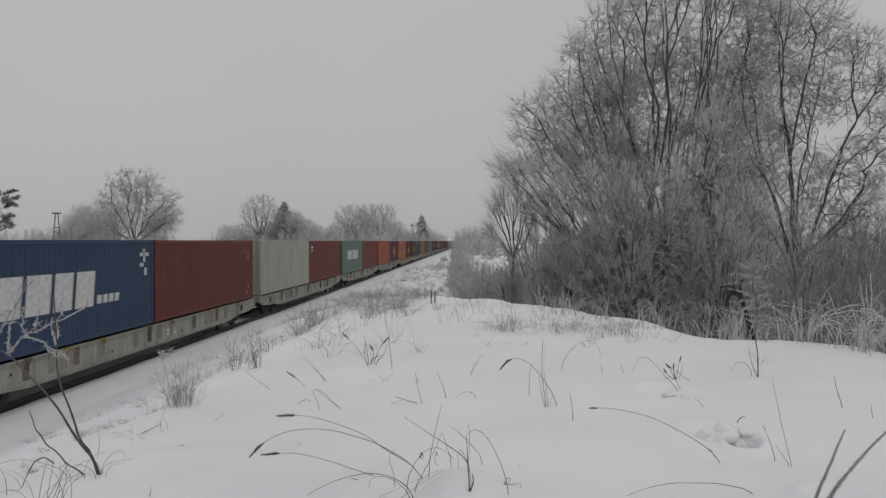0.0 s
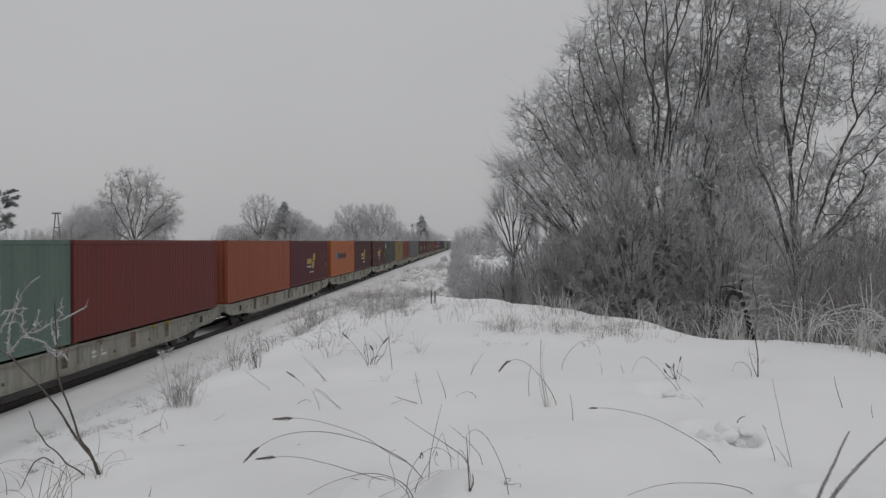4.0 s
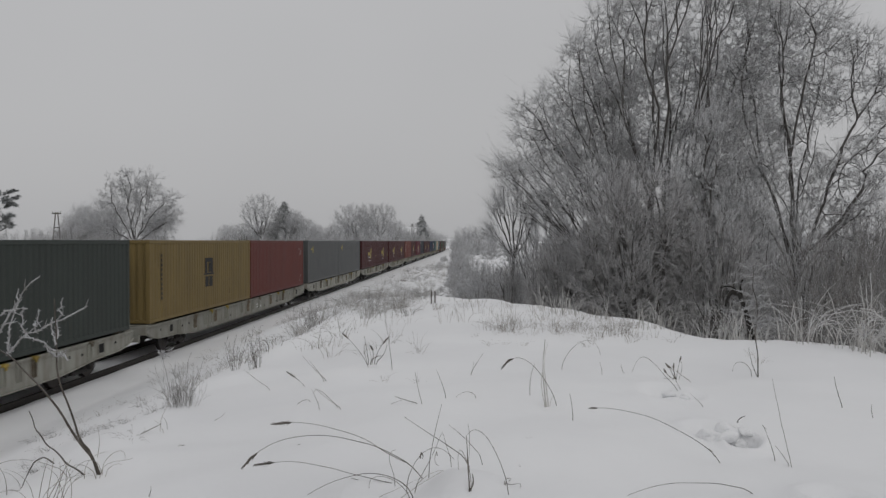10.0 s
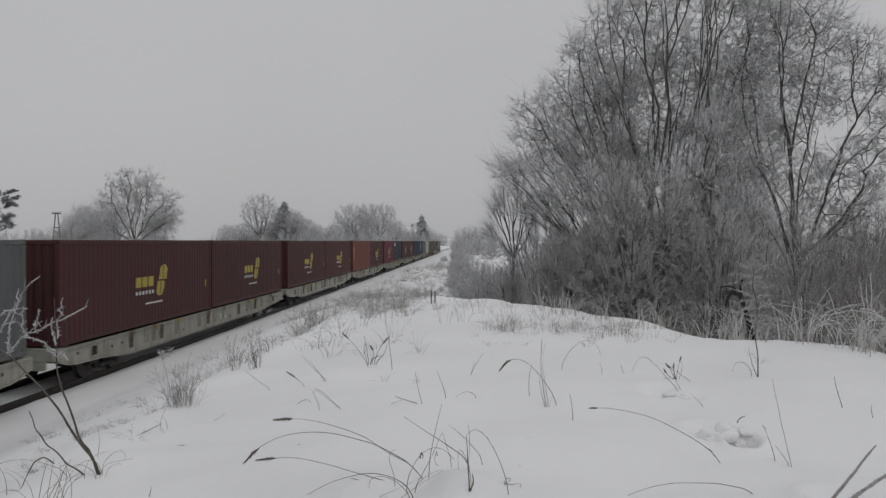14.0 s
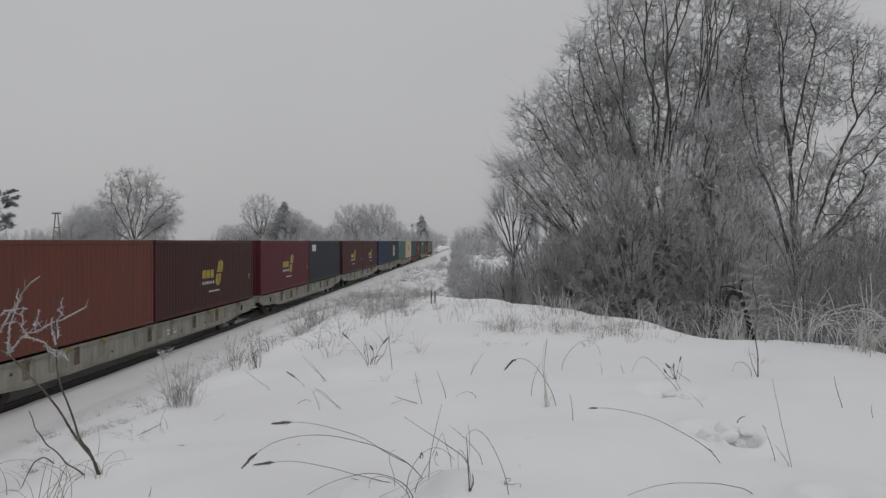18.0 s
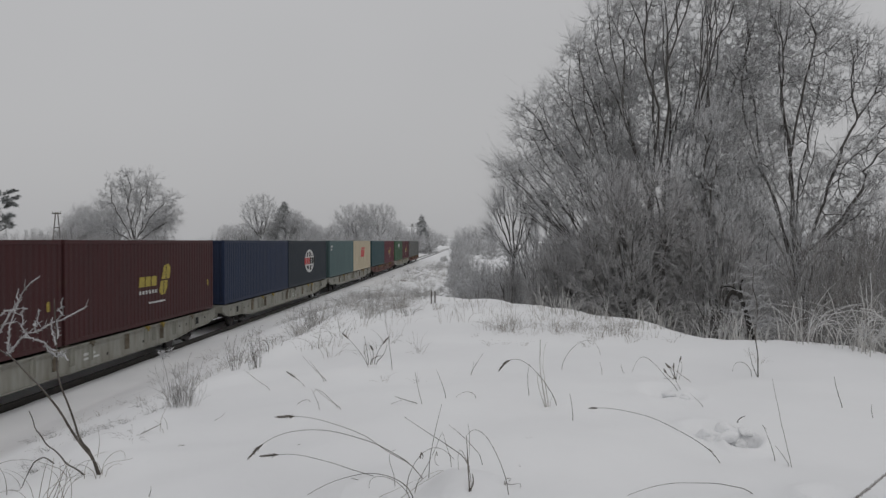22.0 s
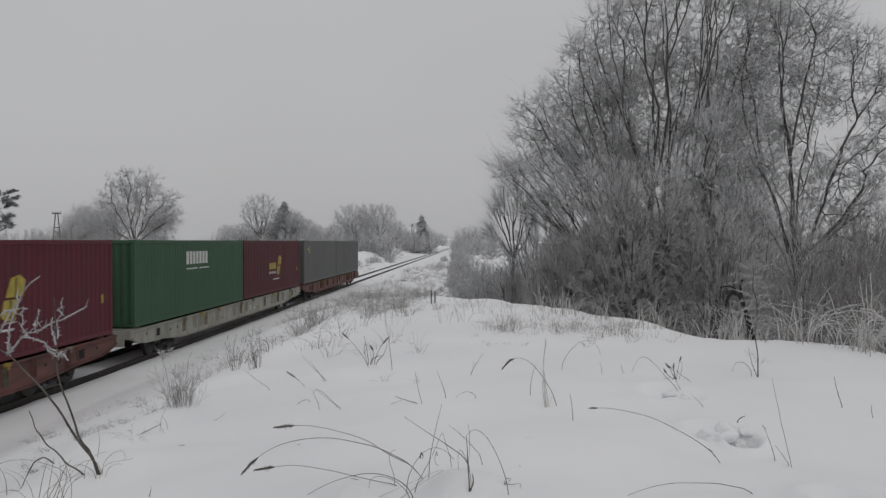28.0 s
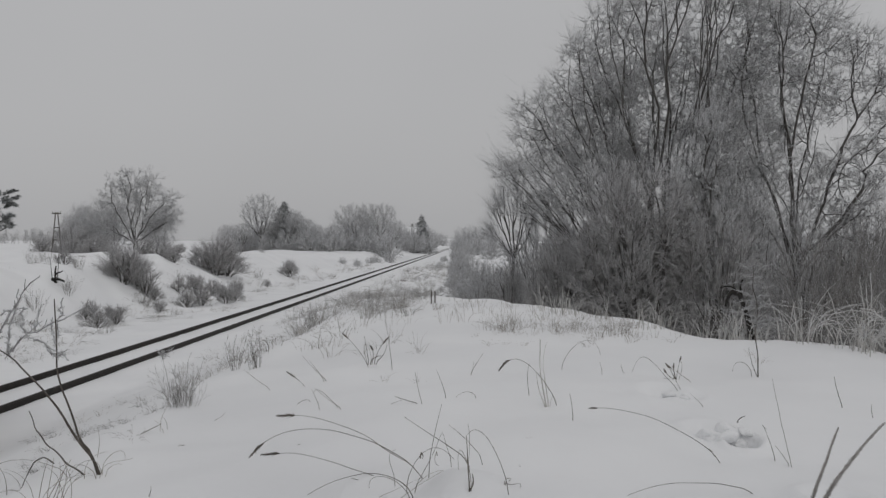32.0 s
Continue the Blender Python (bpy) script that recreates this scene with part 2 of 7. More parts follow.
def sprout(rng, P, R, m, u0, ratio, angle, wander, up, k, thin=0.6, least=0.004, tip=0.35, u1=1.0):
    """m new branches on each line of P."""
    n, K, _ = P.shape
    N = n * m
    pi = np.repeat(np.arange(n), m)
    u = np.clip((np.tile(np.arange(m), n) + rng.uniform(0, 1, N)) / m, 0, 0.999) * (u1 - u0) + u0
    fi = np.clip(u * (K - 1), 0, K - 1.001)
    i = fi.astype(int)
    w = (fi - i)[:, None]
    start = P[pi, i] * (1 - w) + P[pi, i + 1] * w
    r0 = (R[pi, i] * (1 - w[:, 0]) + R[pi, i + 1] * w[:, 0]) * thin
    tan = P[pi, i + 1] - P[pi, i]
    tan /= np.linalg.norm(tan, axis=1, keepdims=True) + 1e-9
    plen = np.linalg.norm(np.diff(P, axis=1), axis=2).sum(1)[pi]
    v = rng.normal(size=(N, 3))
    v -= tan * (v * tan).sum(1, keepdims=True)
    v /= np.linalg.norm(v, axis=1, keepdims=True) + 1e-9
    ang = rng.normal(angle, 0.2, N)[:, None]
    d = tan * np.cos(ang) + v * np.sin(ang)
    L = plen * ratio * (1.15 - 0.65 * u) * rng.uniform(0.65, 1.35, N)
    Q = np.zeros((N, k, 3))
    Q[:, 0] = start
    for j in range(1, k):
        d = d + rng.normal(size=(N, 3)) * wander
        d[:, 2] += up
        d /= np.linalg.norm(d, axis=1, keepdims=True)
        Q[:, j] = Q[:, j - 1] + d * (L / (k - 1))[:, None]
    r = np.maximum(r0, least)[:, None] * np.linspace(1, tip, k)[None]
    return Q, r


def stems(rng, count, length, lean, wander, up, k, radius, spread=0.3):
    """Stems that rise from the ground round the origin."""
    az = rng.uniform(0, 2 * np.pi, count)
    le = rng.uniform(lean[0], lean[1], count)
    d = np.stack([np.cos(az) * np.sin(le), np.sin(az) * np.sin(le), np.cos(le)], 1)
    L = rng.uniform(length[0], length[1], count)
    P = np.zeros((count, k, 3))
    P[:, 0] = np.stack([np.cos(az), np.sin(az), 0 * az], 1) * rng.uniform(0, spread, count)[:, None]
    P[:, 0, 2] = -0.15
    for j in range(1, k):
        d = d + rng.normal(size=(count, 3)) * wander
        d[:, 2] += up
        d /= np.linalg.norm(d, axis=1, keepdims=True)
        P[:, j] = P[:, j - 1] + d * (L / (k - 1))[:, None]
    R = radius * rng.uniform(0.7, 1.1, count)[:, None] * np.linspace(1, 0.25, k)[None]
    return P, R


# ---- ground: one sheet of snow from the bank to the horizon
def ease(a, b, v):
    t = np.clip((v - a) / (b - a), 0, 1)
    return t * t * (3 - 2 * t)


def lumps(x, y, size, seed):
    """Smooth value noise in -1..1."""
    x, y = np.asarray(x, float) / size + seed * 17.3, np.asarray(y, float) / size - seed * 9.1
    xi, yi = np.floor(x), np.floor(y)
    fx, fy = x - xi, y - yi
    fx, fy = fx * fx * (3 - 2 * fx), fy * fy * (3 - 2 * fy)

    def h(a, b):
        s = np.sin(a * 127.1 + b * 311.7 + seed * 74.7) * 43758.5453
        return (s - np.floor(s)) * 2 - 1
    return (h(xi, yi) * (1 - fx) + h(xi + 1, yi) * fx) * (1 - fy) + (h(xi, yi + 1) * (1 - fx) + h(xi + 1, yi + 1) * fx) * fy


DENTS = ((2.04, 5.92, 0.09, 0.10, 0.17), (2.10, 5.93, 0.05, 0.06, 0.12), (1.86, 6.2, 0.12, 0.14, 0.07), (2.17, 4.76, 0.12, 0.10, 0.09), (1.78, 7.4, 0.14, 0.2, 0.06), (1.98, 7.2, 0.10, 0.14, 0.05), (1.5, 8.6, 0.15, 0.2, 0.05), (-0.42, 4.66, 0.20, 0.25, 0.09))
DRIFTS = ((-0.02, 4.78, 0.25, 0.10), (0.42, 5.7, 0.55, 0.06), (-2.75, 5.7, 0.4, 0.05), (1.05, 6.6, 0.8, 0.05))


def ground(x, y):
    """Height of the snow at x, y; the railhead is at 0."""
    x, y = np.asarray(x, float), np.asarray(y, float)
    q = 0.89 * x + 0.457 * y + 0.5 * lumps(x, y, 3.0, 3)
    q = q + 0.35 * lumps(x, y, 1.2, 4)
    fall = ease(9.0, 14.5, q)
    crown = 2.52 - 0.28 * ease(-0.5, -3.2, x) + 0.09 * lumps(x, y, 2.6, 1) + 0.042 * lumps(x, y, 0.9, 2) + 0.016 * lumps(x, y, 0.37, 21)
    low = 0.35 + 0.25 * lumps(x, y, 9.0, 5) + 0.8 * ease(15, 60, x)
    bank = crown * (1 - fall) + low * fall
    edge = np.clip((x + 9.7 + 0.35 * lumps(x, y, 4.0, 7)) / 6.4, 0, 1)
    edge = 0.75 * edge + 0.25 * ease(0, 1, edge)
    right = -0.17 + (bank + 0.17) * edge + (0.05 * lumps(x, y, 1.3, 8) + 0.03 * lumps(x, y, 0.6, 9) * ease(-2.8, -3.8, x)) * ease(-9.8, -8.5, x)
    toe = -17.6 + 0.6 * lumps(x, y, 7.0, 11)
    height = 3.1 - 1.0 * ease(48, 66, y) + 0.5 * lumps(x, y, 11.0, 12)
    field = height + 1.0 * ease(-55, -170, x) - 0.5 * ease(90, 160, y)
    rise = ease(0, 1, np.clip((toe - x) / 6.5, 0, 1))
    left = -0.1 + (field + 0.1) * rise + (0.11 * lumps(x, y, 0.8, 16) * ease(-27, -22, x) + 0.16 * lumps(x, y, 1.6, 13) + 0.30 * lumps(x, y, 3.7, 15) * ease(-16.8, -19.0, x)) * ease(-16.2, -18.0, x)
    line = np.full_like(x, -0.17) + 0.012 * lumps(x, y, 0.7, 14)
    z = np.where(x > -9.7, np.maximum(right, -0.17), np.where(x < -15.6, np.maximum(left, -0.17), line))
    hill = 5.5 * np.exp(-((x + 15) / 70) ** 2) * ease(600, 950, y) * (1 - ease(1000, 1500, y))
    z = z + 1.2 * ease(520, 1600, y) + 0.8 * ease(200, 900, np.abs(x)) + hill
    z = z - 0.16 * ease(-2.95, -3.75, x) * ease(-8.5, -4.6, x) * ease(22, 13, y)
    # a hole trodden in the snow with a raised rim, a faint track to it, drifts round the stems
    for px, py, w, v, deep in DENTS:
        d2 = ((x - px) / w) ** 2 + ((y - py) / v) ** 2
        z = z - deep * np.exp(-d2) + 0.3 * deep * np.exp(-(np.sqrt(d2) - 1.7) ** 2 * 3)
    for px, py, w, up in DRIFTS:
        d2 = ((x - px) / w) ** 2 + ((y - py) / w) ** 2
        z = z + up * np.exp(-d2 ** 1.5)
    return z


def axis_steps(lo, hi, centre, fine, count):
    """Steps along one axis, fine round centre and wider far off."""
    a, b = math.asinh((lo - centre) / fine), math.asinh((hi - centre) / fine)
    return centre + fine * np.sinh(np.linspace(a, b, count))


def build_ground():
    xs = np.unique(np.concatenate([axis_steps(-2500, 2500, -1.0, 2.6, 270), np.array([-9.7, -15.6]), np.arange(-3.6, 3.6, 0.06), np.arange(1.6, 2.35, 0.03), np.arange(-26, -15.7, 0.24)]))
    ys = np.unique(np.concatenate([axis_steps(-400, 4500, 6.0, 3.0, 270), np.arange(3.8, 8.2, 0.06), np.arange(5.5, 6.5, 0.035), np.arange(26, 62, 0.36)]))
    X, Y = np.meshgrid(xs, ys)
    Z = ground(X, Y)
    verts = np.stack([X, Y, Z], -1).reshape(-1, 3)
    c, r = len(xs), len(ys)
    i = (np.arange(r - 1)[:, None] * c + np.arange(c - 1)[None]).ravel()
    ob = new("ground", fast_mesh("ground", verts, np.stack([i, i + 1, i + c + 1, i + c], -1), snow))
    tagged(ob, "deep smooth snow over banks, fields and railway bed", "snow ground", kind="structure")


build_ground()

# ---- railway line
TRACK_X = -12.27


def build_track():
    track = tagged(new("railway_track"), "single railway line of dark steel rails half sunk in snow", "railway track", kind="structure")
    track.location = (TRACK_X, 0, 0)
    prof = [(-0.075, -0.18), (0.075, -0.18), (0.075, -0.165), (0.012, -0.14), (0.012, -0.045), (0.037, -0.035), (0.037, -0.004), (0.03, 0.0),
            (-0.03, 0.0), (-0.037, -0.004), (-0.037, -0.035), (-0.012, -0.045), (-0.012, -0.14), (-0.075, -0.165)]
    ys = list(np.linspace(-80, 520, 61))
    verts = [(x, y, z) for y in ys for x, z in prof]
    n = len(prof)
    faces = [(k * n + i, k * n + (i + 1) % n, (k + 1) * n + (i + 1) % n, (k + 1) * n + i) for k in range(len(ys) - 1) for i in range(n)]
    rail = mesh("rail", verts, faces, rail_steel)
    for sx in (-0.795, 0.795):
        part("rail", rail, track, at=Matrix.Translation((sx, 0, 0)))


build_track()

# ---- train: containers two by two on long flat wagons
LEN, WID, HIGH = 12.19, 2.438, 2.896
PITCH = 26.15
DECK = 1.16
SILL = DECK - 0.06


def wagons_gone(t):
    """How many wagon lengths have rolled past the eye by t: the train slowly gathers speed."""
    return (1.806 - math.sqrt(1.806 ** 2 - 4 * 0.00075 * (t - 1.886))) / (2 * 0.00075)


def rolled(t):
    """Metres that the train has rolled by t."""
    return PITCH * (wagons_gone(t) - wagons_gone(0.0))


JOINT_Y = -PITCH * wagons_gone(0.0) - 0.40


def corrugated(length, height, depth=0.038, pitch=0.28):
    """A pressed steel sheet in the YZ plane, x = 0 outermost, with sheet thickness at its rim."""
    prof, y = [], -length / 2
    while y < length / 2 - 0.05:
        for dy, x in ((0.0, -depth), (0.07, -depth), (0.11, 0.0), (0.21, 0.0), (0.25, -depth)):
            if y + dy <= length / 2:
                prof.append((x, y + dy))
        y += pitch
    prof.append((-depth, length / 2))
    verts = [(x, y, 0) for x, y in prof] + [(x, y, height) for x, y in prof]
    n = len(prof)
    return verts, [(i, i + 1, n + i + 1, n + i) for i in range(n - 1)]


def build_container_meshes():
    kit = {}
    plain = PAINTS["grey"]
    v, f = corrugated(LEN - 0.30, HIGH - 0.26, 0.019)
    kit["side_wall"] = mesh("side_wall", v, f, plain)
    v, f = corrugated(WID - 0.28, HIGH - 0.26, 0.045, 0.25)
    kit["end_wall"] = mesh("end_wall", v, f, plain)
    kit["corner_post"] = bm_mesh("corner_post", box_bm([(-0.075, -0.075, 0.12, 0.075, 0.075, HIGH - 0.12)], 0.012), plain)
    kit["long_rail"] = bm_mesh("long_rail", box_bm([(-0.035, -LEN / 2 + 0.16, -0.06, 0.035, LEN / 2 - 0.16, 0.06)], 0.01), plain)
    kit["cross_rail"] = bm_mesh("cross_rail", box_bm([(-WID / 2 + 0.16, -0.04, -0.06, WID / 2 - 0.16, 0.04, 0.06)], 0.01), plain)
    bm = box_bm([(-0.08, -0.089, -0.059, 0.08, 0.089, 0.059)], 0.014)
    kit["corner_casting"] = bm_mesh("corner_casting", bm, plain)
    roof_v, roof_f = corrugated(LEN - 0.2, WID - 0.12, 0.02, 0.35)
    roof_v = [(z - (WID - 0.12) / 2, y, x) for x, y, z in roof_v]
    kit["roof"] = mesh("roof", roof_v, [tuple(reversed(q)) for q in roof_f], plain)
    kit["floor_pan"] = bm_mesh("floor_pan", box_bm([(-WID / 2 + 0.06, -LEN / 2 + 0.1, 0.05, WID / 2 - 0.06, LEN / 2 - 0.1, 0.12)]), plain)
    door = box_bm([(-0.53, -0.03, 0.14, 0.53, 0.0, HIGH - 0.14)], 0.008)
    for k in range(4):
        z = 0.3 + k * 0.62
        bmesh.ops.create_cube(door, size=1, matrix=Matrix.Translation((0, 0.012, z + 0.23)) @ Matrix.Diagonal((0.9, 0.03, 0.42, 1)))
    kit["door"] = bm_mesh("door", door, plain)
    bar = bmesh.new()
    bmesh.ops.create_cone(bar, segments=8, radius1=0.018, radius2=0.018, depth=HIGH - 0.3, cap_ends=True)
    bmesh.ops.create_cube(bar, size=1, matrix=Matrix.Translation((0.09, 0.02, -0.25)) @ Matrix.Diagonal((0.24, 0.02, 0.04, 1)))
    for z in (-1.2, -0.6, 0.5, 1.2):
        bmesh.ops.create_cube(bar, size=1, matrix=Matrix.Translation((0, 0, z)) @ Matrix.Diagonal((0.07, 0.05, 0.06, 1)))
    kit["lock_bar"] = bm_mesh("lock_bar", bar, chrome_bar)
    return kit


COLOURS = {
    "blue": (0.030, 0.055, 0.110), "brick": (0.135, 0.036, 0.029), "putty": (0.33, 0.33, 0.29), "red": (0.14, 0.032, 0.028),
    "sea_green": (0.115, 0.165, 0.140), "rust_orange": (0.26, 0.070, 0.035), "maroon": (0.085, 0.016, 0.023), "orange": (0.35, 0.108, 0.040),
    "dark_maroon": (0.062, 0.018, 0.019), "slate_green": (0.046, 0.055, 0.049), "yellow": (0.205, 0.148, 0.055), "grey": (0.108, 0.112, 0.112),
    "pale_grey": (0.19, 0.205, 0.215), "brown_red": (0.145, 0.045, 0.032), "wine": (0.105, 0.018, 0.028), "night_blue": (0.020, 0.027, 0.038),
    "navy": (0.016, 0.027, 0.062), "ink": (0.018, 0.026, 0.036), "teal": (0.075, 0.122, 0.124), "cream": (0.47, 0.41, 0.30),
    "dark_teal": (0.03, 0.07, 0.08), "green": (0.042, 0.098, 0.052), "warm_grey": (0.118, 0.122, 0.116),
}
for key, rgb in COLOURS.items():
    paint(key, rgb)
white_mark = material("faded_white_lettering_paint", (0.62, 0.63, 0.62), 0.7, dark=(0.45, 0.45, 0.44), scale=6)
faded_mark = material("half_worn_pale_paint", (0.30, 0.24, 0.22), 0.7, dark=(0.17, 0.09, 0.08), scale=7)
yellow_mark = material("yellow_emblem_paint", (0.43, 0.34, 0.06), 0.6, dark=(0.30, 0.24, 0.05), scale=5)
black_mark = material("black_emblem_paint", (0.025, 0.025, 0.025), 0.7)
steel_mark = material("grey_blue_emblem_paint", (0.12, 0.17, 0.22), 0.7, dark=(0.08, 0.12, 0.16), scale=5)
red_mark = material("red_emblem_paint", (0.50, 0.05, 0.05), 0.6, dark=(0.38, 0.05, 0.05), scale=5)


def plate(corners, thick=0.004):
    """A thin painted shape on the side wall: corners (y, z) counter-clockwise as seen from outside."""
    n = len(corners)
    verts = [(0.0, y, z) for y, z in corners] + [(thick, y, z) for y, z in corners]
    faces = [tuple(range(n, 2 * n))] + [(i, (i + 1) % n, n + (i + 1) % n, n + i) for i in range(n)]
    return verts, faces


def slab(y0, z0, y1, z1, lean=0.0):
    return [(y0, z0), (y1, z0), (y1 + lean, z1), (y0 + lean, z1)]


def shapes_mesh(name, shapes, mat):
    verts, faces = [], []
    for s in shapes:
        v, f = plate(s)
        faces += [tuple(i + len(verts) for i in q) for q in f]
        verts += v
    return mesh(name, verts, faces, mat)


def disc(y, z, r, n=20):
    return [(y + r * math.cos(i * 2 * math.pi / n), z + r * math.sin(i * 2 * math.pi / n)) for i in range(n)]


EMBLEMS = {}


def emblem(kind):
    """Plain painted shapes that stand for the marks on a container's side: list of (name, mesh, label)."""
    if kind in EMBLEMS:
        return EMBLEMS[kind]
    out = []
    if kind == "leaf":
        leaf = [[(0.36, 1.06), (0.56, 0.93), (0.88, 0.96), (1.08, 1.2), (1.10, 1.44), (0.50, 1.44)], [(0.56, 1.5), (1.30, 1.5), (1.38, 1.90), (1.16, 2.04), (0.78, 1.96)]]
        out.append(("emblem", shapes_mesh("emblem", leaf, yellow_mark), "yellow two-lobed emblem"))
        seam = [[(0.72, 0.98), (0.77, 0.98), (0.80, 1.44), (0.75, 1.44)], [(0.92, 1.5), (0.97, 1.5), (1.02, 1.97), (0.97, 1.97)]]
        out.append(("emblem_seam", shapes_mesh("emblem_seam", seam, black_mark), "dark seams of the emblem"))
        word = [slab(y, 1.30, y + 0.42, 1.64, 0.03) for y in (-1.35, -0.85, -0.35)]
        out.append(("tag", shapes_mesh("tag", [slab(5.36, 1.0, 5.48, 1.26)], yellow_mark), "small yellow tag"))
        out.append(("lettering", shapes_mesh("lettering", word, yellow_mark), "yellow bars of lettering"))
        small = [slab(-1.35 + i * 0.26, 1.05, -1.20 + i * 0.26, 1.17) for i in range(6)]
        out.append(("small_lettering", shapes_mesh("small_lettering", small, white_mark), "small white bars of lettering"))
        out.append(("underline", shapes_mesh("underline", [slab(-0.6, 0.70, 0.85, 0.76)], white_mark), "thin white line"))
    elif kind == "big_white":
        word = []
        for y, w in ((-2.9, 0.95), (-1.75, 1.15), (-0.42, 0.95), (0.72, 1.05)):
            word += [slab(y, 0.95, y + w, 1.98, 0.14)]
        word += [slab(2.0 + i * 0.38, 1.0, 2.28 + i * 0.38, 1.25, 0.04) for i in range(4)]
        out.append(("lettering", shapes_mesh("lettering", word, white_mark), "big white bars of lettering"))
        tags = [slab(5.0, 2.35, 5.7, 2.47), slab(5.25, 2.15, 5.42, 2.6), slab(5.0, 2.0, 5.3, 2.12), slab(5.35, 1.7, 5.55, 1.95)]
        out.append(("small_lettering", shapes_mesh("small_lettering", tags, white_mark), "small white bars of lettering"))
    elif kind == "white_word":
        word = [slab(-3.4 + i * 0.5, 1.2, -3.05 + i * 0.5, 2.0, 0.0) for i in range(5)] + [slab(-0.5 + i * 0.5, 1.2, -0.15 + i * 0.5, 2.0, 0.0) for i in range(7)]
        out.append(("lettering", shapes_mesh("lettering", word, white_mark), "white bars of lettering"))
    elif kind == "square_word":
        out.append(("emblem", shapes_mesh("emblem", [slab(-4.2, 1.33, -3.2, 1.98, 0.05)], steel_mark), "grey-blue square emblem"))
        word = [slab(-2.8 + i * 0.40, 1.45 - 0.1 * (i % 3 == 1), -2.55 + i * 0.40, 1.78 + 0.12 * (i % 4 == 0), 0.03) for i in range(11)]
        out.append(("lettering", shapes_mesh("lettering", word, black_mark), "dark bars of lettering"))
        out.append(("mark", shapes_mesh("mark", [slab(3.35, 1.95, 3.72, 2.5)], black_mark), "small dark mark"))
    elif kind == "dark_badge":
        out.append(("emblem", shapes_mesh("emblem", [slab(-0.5, 1.52, -0.22, 2.15), slab(0.22, 1.52, 0.5, 2.15), slab(-0.22, 1.98, 0.22, 2.15), slab(-0.6, 1.45, 0.62, 1.515), slab(-0.45, 0.95, -0.05, 1.38), slab(0.05, 0.95, 0.45, 1.38), slab(-0.02, 1.55, 0.20, 1.95)], black_mark), "dark badge"))
        out.append(("lettering", shapes_mesh("lettering", [slab(-5.1, 0.75 + i * 0.17, -5.0, 0.87 + i * 0.17) for i in range(10)], black_mark), "column of small dark bars"))
    elif kind == "white_tag":
        out.append(("tag", shapes_mesh("tag", [slab(-5.3, 1.95, -4.6, 2.55)], white_mark), "white label plate"))
    elif kind == "wide_tag":
        out.append(("tag", shapes_mesh("tag", [slab(-5.2, 2.15, -3.9, 2.6)], white_mark), "white label plate"))
    elif kind == "disc":
        ring = [(y * 1.9, 1.5 + (z - 1.5)) for y, z in disc(0.0, 1.5, 0.78)]
        out.append(("emblem", shapes_mesh("emblem", [ring], white_mark), "round white emblem"))
        cut = [[(-0.95, 1.82), (-0.55, 1.80), (-0.40, 2.05), (-0.62, 2.16), (-0.88, 2.0)], [(-0.15, 1.80), (0.30, 1.80), (0.42, 2.02), (0.12, 2.2), (-0.1, 2.08)], [(0.62, 1.80), (0.98, 1.80), (0.80, 2.05)],
               [(-0.9, 1.10), (-0.5, 0.92), (-0.2, 1.0), (-0.35, 1.20), (-0.8, 1.22)], [(0.15, 0.86), (0.5, 0.90), (0.42, 1.2), (0.05, 1.22)], [(0.72, 1.05), (1.0, 1.18), (0.75, 1.22)]]
        out.append(("emblem_patches", shapes_mesh("emblem_patches", cut, black_mark), "dark patches on the emblem"))
        for k in range(3):
            y = -1.62 + k * 0.56
            out.append(("red_bar", shapes_mesh("red_bar", [slab(y, 1.29, y + 0.46, 1.73)], red_mark), "red bar across the emblem"))
            out.append(("dark_bar", shapes_mesh("dark_bar", [slab(y + 1.72, 1.29, y + 2.12, 1.73)], black_mark), "dark bar across the emblem"))
    elif kind == "red_word":
        word = [slab(-1.3, 1.25, -0.55, 2.0, 0.14), slab(-0.4, 1.25, 0.35, 2.0, 0.14), slab(0.5, 1.25, 1.2, 2.0, 0.14), slab(-1.1, 2.06, 1.75, 2.2, 0.05)]
        out.append(("lettering", shapes_mesh("lettering", word, red_mark), "red bars of lettering"))
    elif kind == "white_cap":
        word = [slab(-1.4 + i * 0.36, 1.95, -1.14 + i * 0.36, 2.45) for i in range(7)]
        out.append(("lettering", shapes_mesh("lettering", word, white_mark), "white bars of lettering"))
        out.append(("underline", shapes_mesh("underline", [slab(-1.4, 1.75, -0.2, 1.80), slab(0.0, 1.75, 1.2, 1.80)], white_mark), "thin white line"))
    elif kind == "yellow_mark":
        out.append(("emblem", shapes_mesh("emblem", [slab(-5.1, 2.24, -4.62, 2.34, 0.03), slab(-4.56, 2.02, -4.36, 2.5, 0.08)], yellow_mark), "small yellow mark"))
    elif kind == "column":
        out.append(("lettering", shapes_mesh("lettering", [slab(-5.55, 1.05 + i * 0.36, -5.38, 1.28 + i * 0.36) for i in range(4)], white_mark), "white bars in a column"))
    elif kind == "end_marks":
        for bar in (slab(4.75, 2.3, 5.0, 2.4), slab(5.2, 1.95, 5.36, 2.3), slab(4.85, 1.95, 5.0, 2.08), slab(5.2, 0.55, 5.38, 0.72), slab(4.9, 0.28, 5.15, 0.42)):
            out.append(("mark", shapes_mesh("mark", [bar], faded_mark), "small faded pale mark"))
    elif kind == "small_white":
